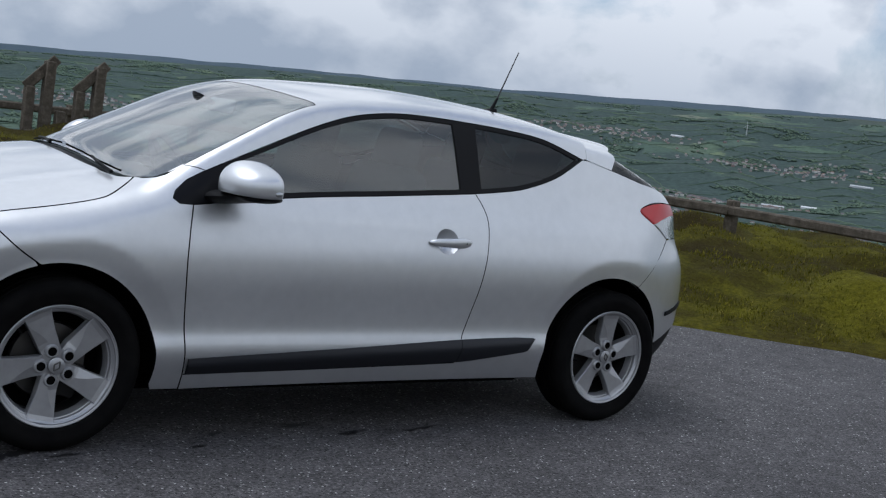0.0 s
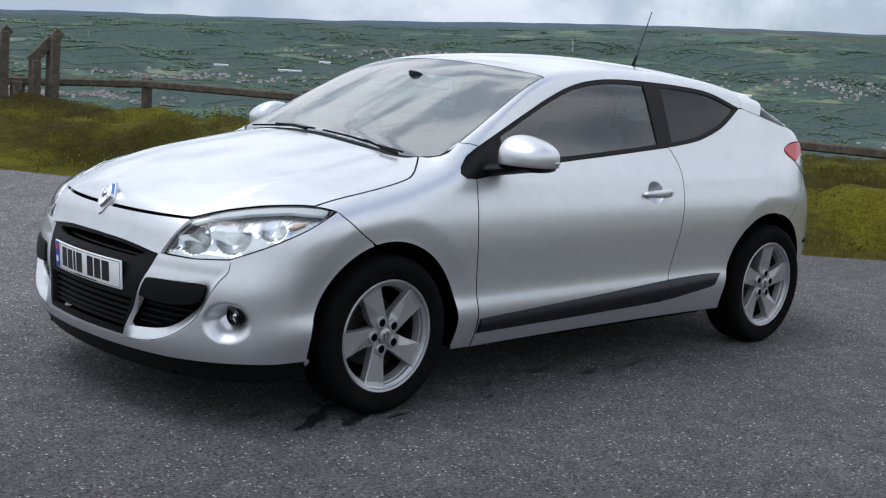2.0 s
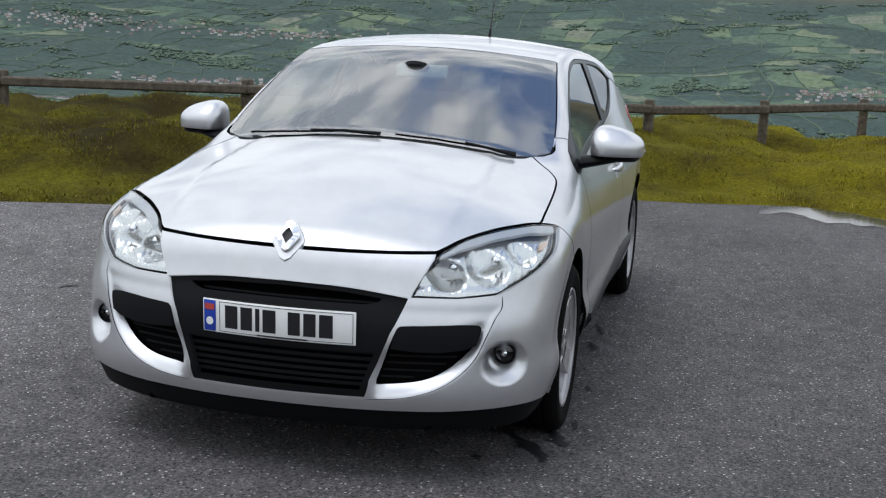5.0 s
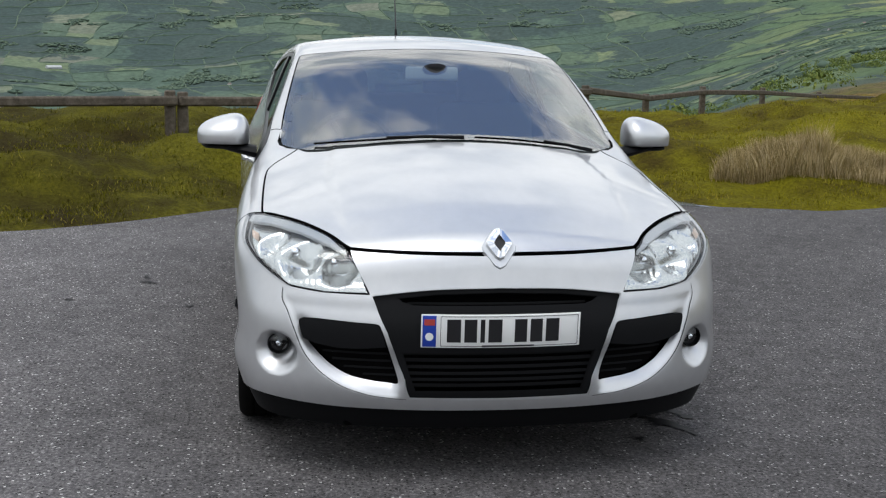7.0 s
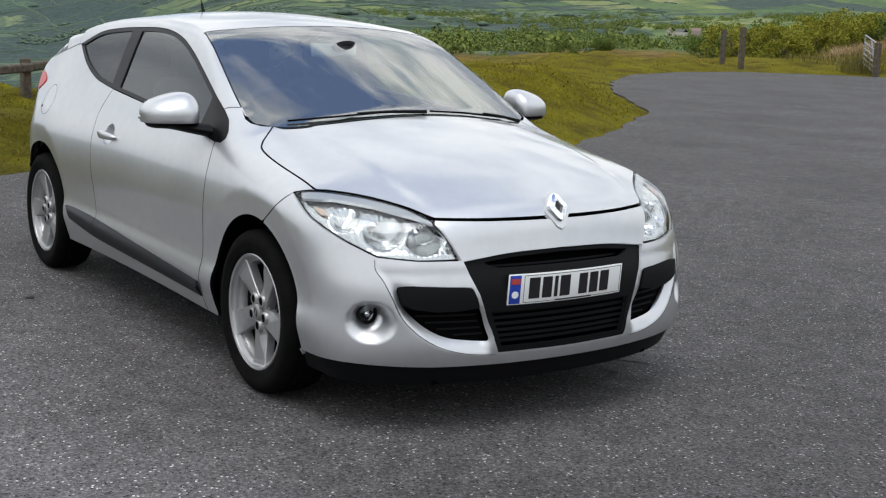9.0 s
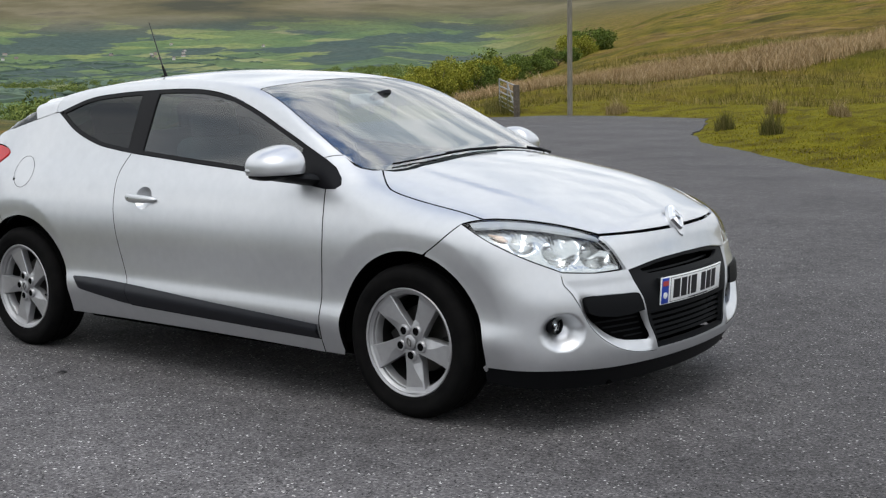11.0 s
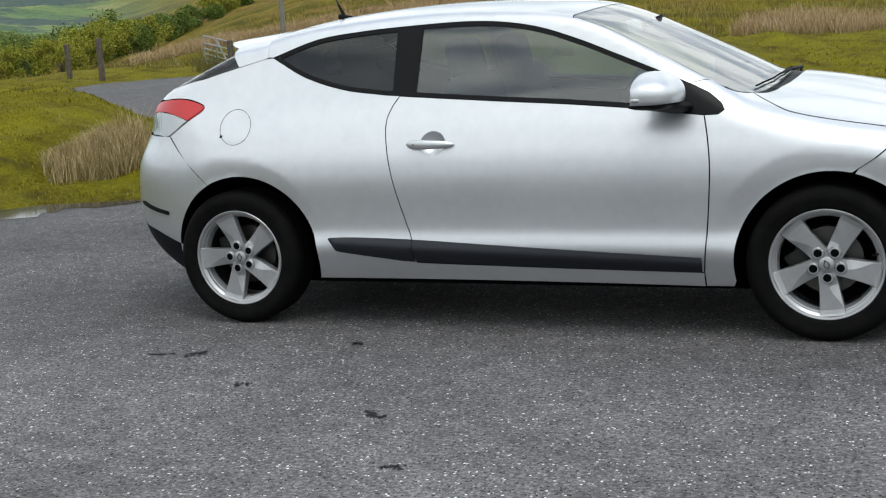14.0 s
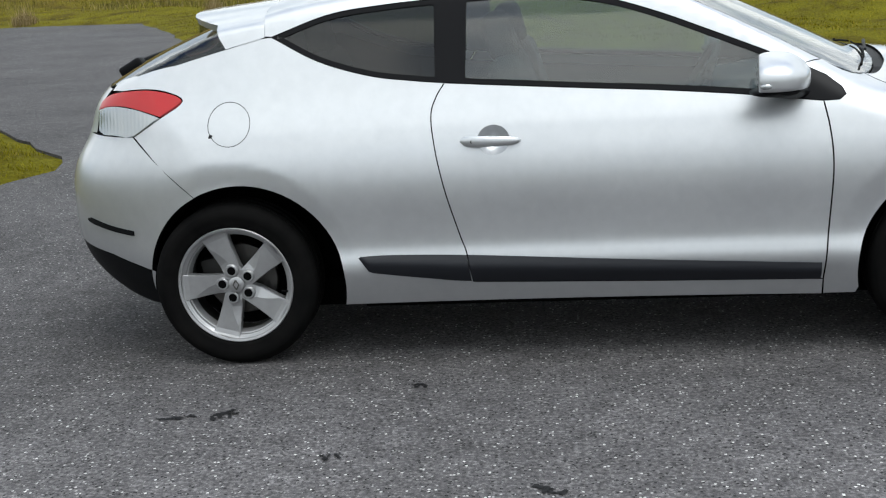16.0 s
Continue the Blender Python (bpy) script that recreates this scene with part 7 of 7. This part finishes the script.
for k, (az_, r_, wx_, wy_, n_) in enumerate(TOWNS):
    q = np.random.RandomState(900 + k)
    cx, cy = polar(az_, r_)
    n_ = n_ * 2 if n_ > 20 else n_
    t, rr_ = q.normal(0, 1, n_) * wx_ * 0.34, q.normal(0, 1, n_) * wy_ * 0.7
    a = radians(az_)
    rows_ = np.round(rr_ / 26) * 26 + q.normal(0, 3, n_)
    hx.append(cx - t * math.sin(a) + rows_ * math.cos(a))
    hy.append(cy + t * math.cos(a) + rows_ * math.sin(a))
    ha_.append(a + math.pi / 2 + q.normal(0, 0.25, n_))
hx, hy, ha_ = map(np.concatenate, (hx, hy, ha_))
n = len(hx)
houses("town_houses", hx, hy, ha_, rs.uniform(5, 9, n), rs.uniform(4.5, 6, n), rs.uniform(2.6, 3.4, n), rs.uniform(4.4, 5.4, n), "pale rendered and brick houses of the valley towns")
SHEDS = [(219.5, 2680), (218.0, 2710), (213.5, 3150), (216.0, 3120), (233.5, 3200), (236.5, 3250), (232.0, 3400), (224, 3700), (188.5, 2900), (228.5, 3150)]
sx = np.array([polar(*p) for p in SHEDS])
n = len(sx)
houses("sheds", sx[:, 0], sx[:, 1], np.radians([p[0] + 90 for p in SHEDS]) + rs.normal(0, 0.15, n), rs.uniform(30, 60, n), rs.uniform(14, 22, n), rs.uniform(2.6, 3.6, n), rs.uniform(4.4, 5.4, n), "long pale industrial sheds in the valley")
FARMS = [(135.6, 640), (135.0, 650), (136.1, 655), (131.2, 620), (131.7, 640), (158, 1480), (149.5, 1500), (146.5, 1400)]
fx_ = np.array([polar(*p) for p in FARMS])
n = len(fx_)
houses("farm_houses", fx_[:, 0], fx_[:, 1], rs.uniform(0, 3, n), rs.uniform(4.5, 6.5, n), rs.uniform(3.5, 4.5, n), rs.uniform(2.2, 2.8, n), rs.uniform(3.6, 4.2, n), "white farm houses on the slope")

# wind turbine on the far ridge
bm = bmesh.new()
tx_, ty_ = polar(221.1, 3900)
tz = height(tx_, ty_)
rod(bm, (tx_, ty_, tz), (tx_, ty_, tz + 30), 1.5, 0.9, 12)
across = Vector((-math.sin(radians(221.1)), math.cos(radians(221.1)), 0))
for a in (80, 200, 320):
    rod(bm, (tx_, ty_, tz + 30), Vector((tx_, ty_, tz + 30)) + across * (14 * math.cos(radians(a))) + Vector((0, 0, 14 * math.sin(radians(a)))), 0.7, 0.2, 6)
tagged(part("wind_turbine", bm, SHED), "white wind turbine on the far side of the valley", "wind turbine")

# ---- puddle, stains and litter on the tarmac ----
WATER = shader("puddle_water", (0.03, 0.032, 0.034), 0.08, ior=1.33, spec=0.5)
OIL = shader("wet_oil", (0.010, 0.010, 0.011), 0.6, spec=0.2)


shore = curve([(-5.66, 1.62), (-5.80, 1.88), (-5.76, 2.16), (-5.58, 2.42), (-5.36, 2.62), (-5.06, 2.78), (-4.70, 2.93), (-4.30, 3.10)], 5)
strand = curve([(-4.84, 1.56), (-4.82, 1.80), (-4.74, 2.02), (-4.58, 2.22), (-4.46, 2.48), (-4.33, 2.74), (-4.24, 3.02)], 5)
even_ = np.linspace(0, 1, 48)
strand, shore = [np.stack([np.interp(even_, np.linspace(0, 1, len(c_)), c_[:, k]) for k in (0, 1)], -1) for c_ in (strand, shore)]
strand = shore + (strand - shore) * (0.60 + 0.20 * wave(strand[:, 0], strand[:, 1], 0.6, 3))[:, None]
strand = strand + 0.03 * np.stack([wave(strand[:, 0], strand[:, 1], 0.35, 2), wave(strand[:, 0], strand[:, 1], 0.28, 5)], -1)
bm = bmesh.new()
bm.faces.new([bm.verts.new((x, y, 0.004)) for x, y in np.concatenate([shore, strand[::-1]])])
bmesh.ops.triangulate(bm, faces=bm.faces[:])
tagged(part("puddle", bm, WATER, None, smooth=False), "shallow rain puddle along the edge of the tarmac", "puddle")
MARKS = [(1.60, 0.74, 0.16, 0.035, 40), (1.46, 0.84, 0.10, 0.03, 30), (1.30, 0.885, 0.06, 0.014, 10), (0.03, 0.80, 0.07, 0.016, 20), (0.22, 0.67, 0.10, 0.018, 15), (-0.35, 0.78, 0.08, 0.014, 15), (0.62, 0.72, 0.06, 0.015, 30), (0.75, 0.86, 0.05, 0.012, 10), (1.75, 0.60, 0.05, 0.02, 50), (-1.24, -1.38, 0.055, 0.028, 10), (-1.40, -1.41, 0.05, 0.018, 12), (-0.60, -1.12, 0.03, 0.018, 0), (-0.80, -1.77, 0.03, 0.018, 0), (-0.12, -2.03, 0.045, 0.02, 0), (0.17, -2.5, 0.03, 0.02, 0)]
for k, (x, y, a, b, t_) in enumerate(MARKS):
    q = random.Random(400 + k)
    bm = bmesh.new()
    c, s = math.cos(radians(t_)), math.sin(radians(t_))
    for _ in range(9):
        u, v = q.gauss(0, 0.55) * a, q.gauss(0, 0.6) * b
        ru, rv = a * q.uniform(0.10, 0.38), b * q.uniform(0.25, 0.75)
        ph = [q.uniform(0, 6.28) for _ in range(4)]
        ring_ = []
        for i in range(22):
            an = 2 * math.pi * i / 22
            r = 1 + 0.30 * math.sin(2 * an + ph[0]) + 0.22 * math.sin(3 * an + ph[1]) + 0.15 * math.sin(5 * an + ph[2]) + 0.10 * math.sin(8 * an + ph[3])
            px, py = u + ru * r * math.cos(an), v + rv * r * math.sin(an)
            ring_.append(bm.verts.new((x + px * c - py * s, y + px * s + py * c, 0.003 + 0.0002 * _)))
        bm.faces.new(ring_)
    tagged(part("oil_stain", bm, OIL, None, smooth=False), "dark wet oil spots on the tarmac", "stain", group="oil stains")
bm = bmesh.new()
bx_, by_ = -1.47, -6.05
box(bm, (0.18, 0.11, 0.05), pose(bx_, by_, height(bx_, by_) + 0.05, 4, 6, -30), 0.02)
litter = tagged(part("black_box", bm, PLASTIC), "small black plastic object lying in the grass", "litter")
bm = bmesh.new()
rod(bm, (bx_ - 0.1, by_ + 0.05, height(bx_, by_) + 0.10), (bx_ + 0.1, by_ - 0.05, height(bx_, by_) + 0.11), 0.012, seg=8)
part("handle", bm, GREYMETAL, litter)
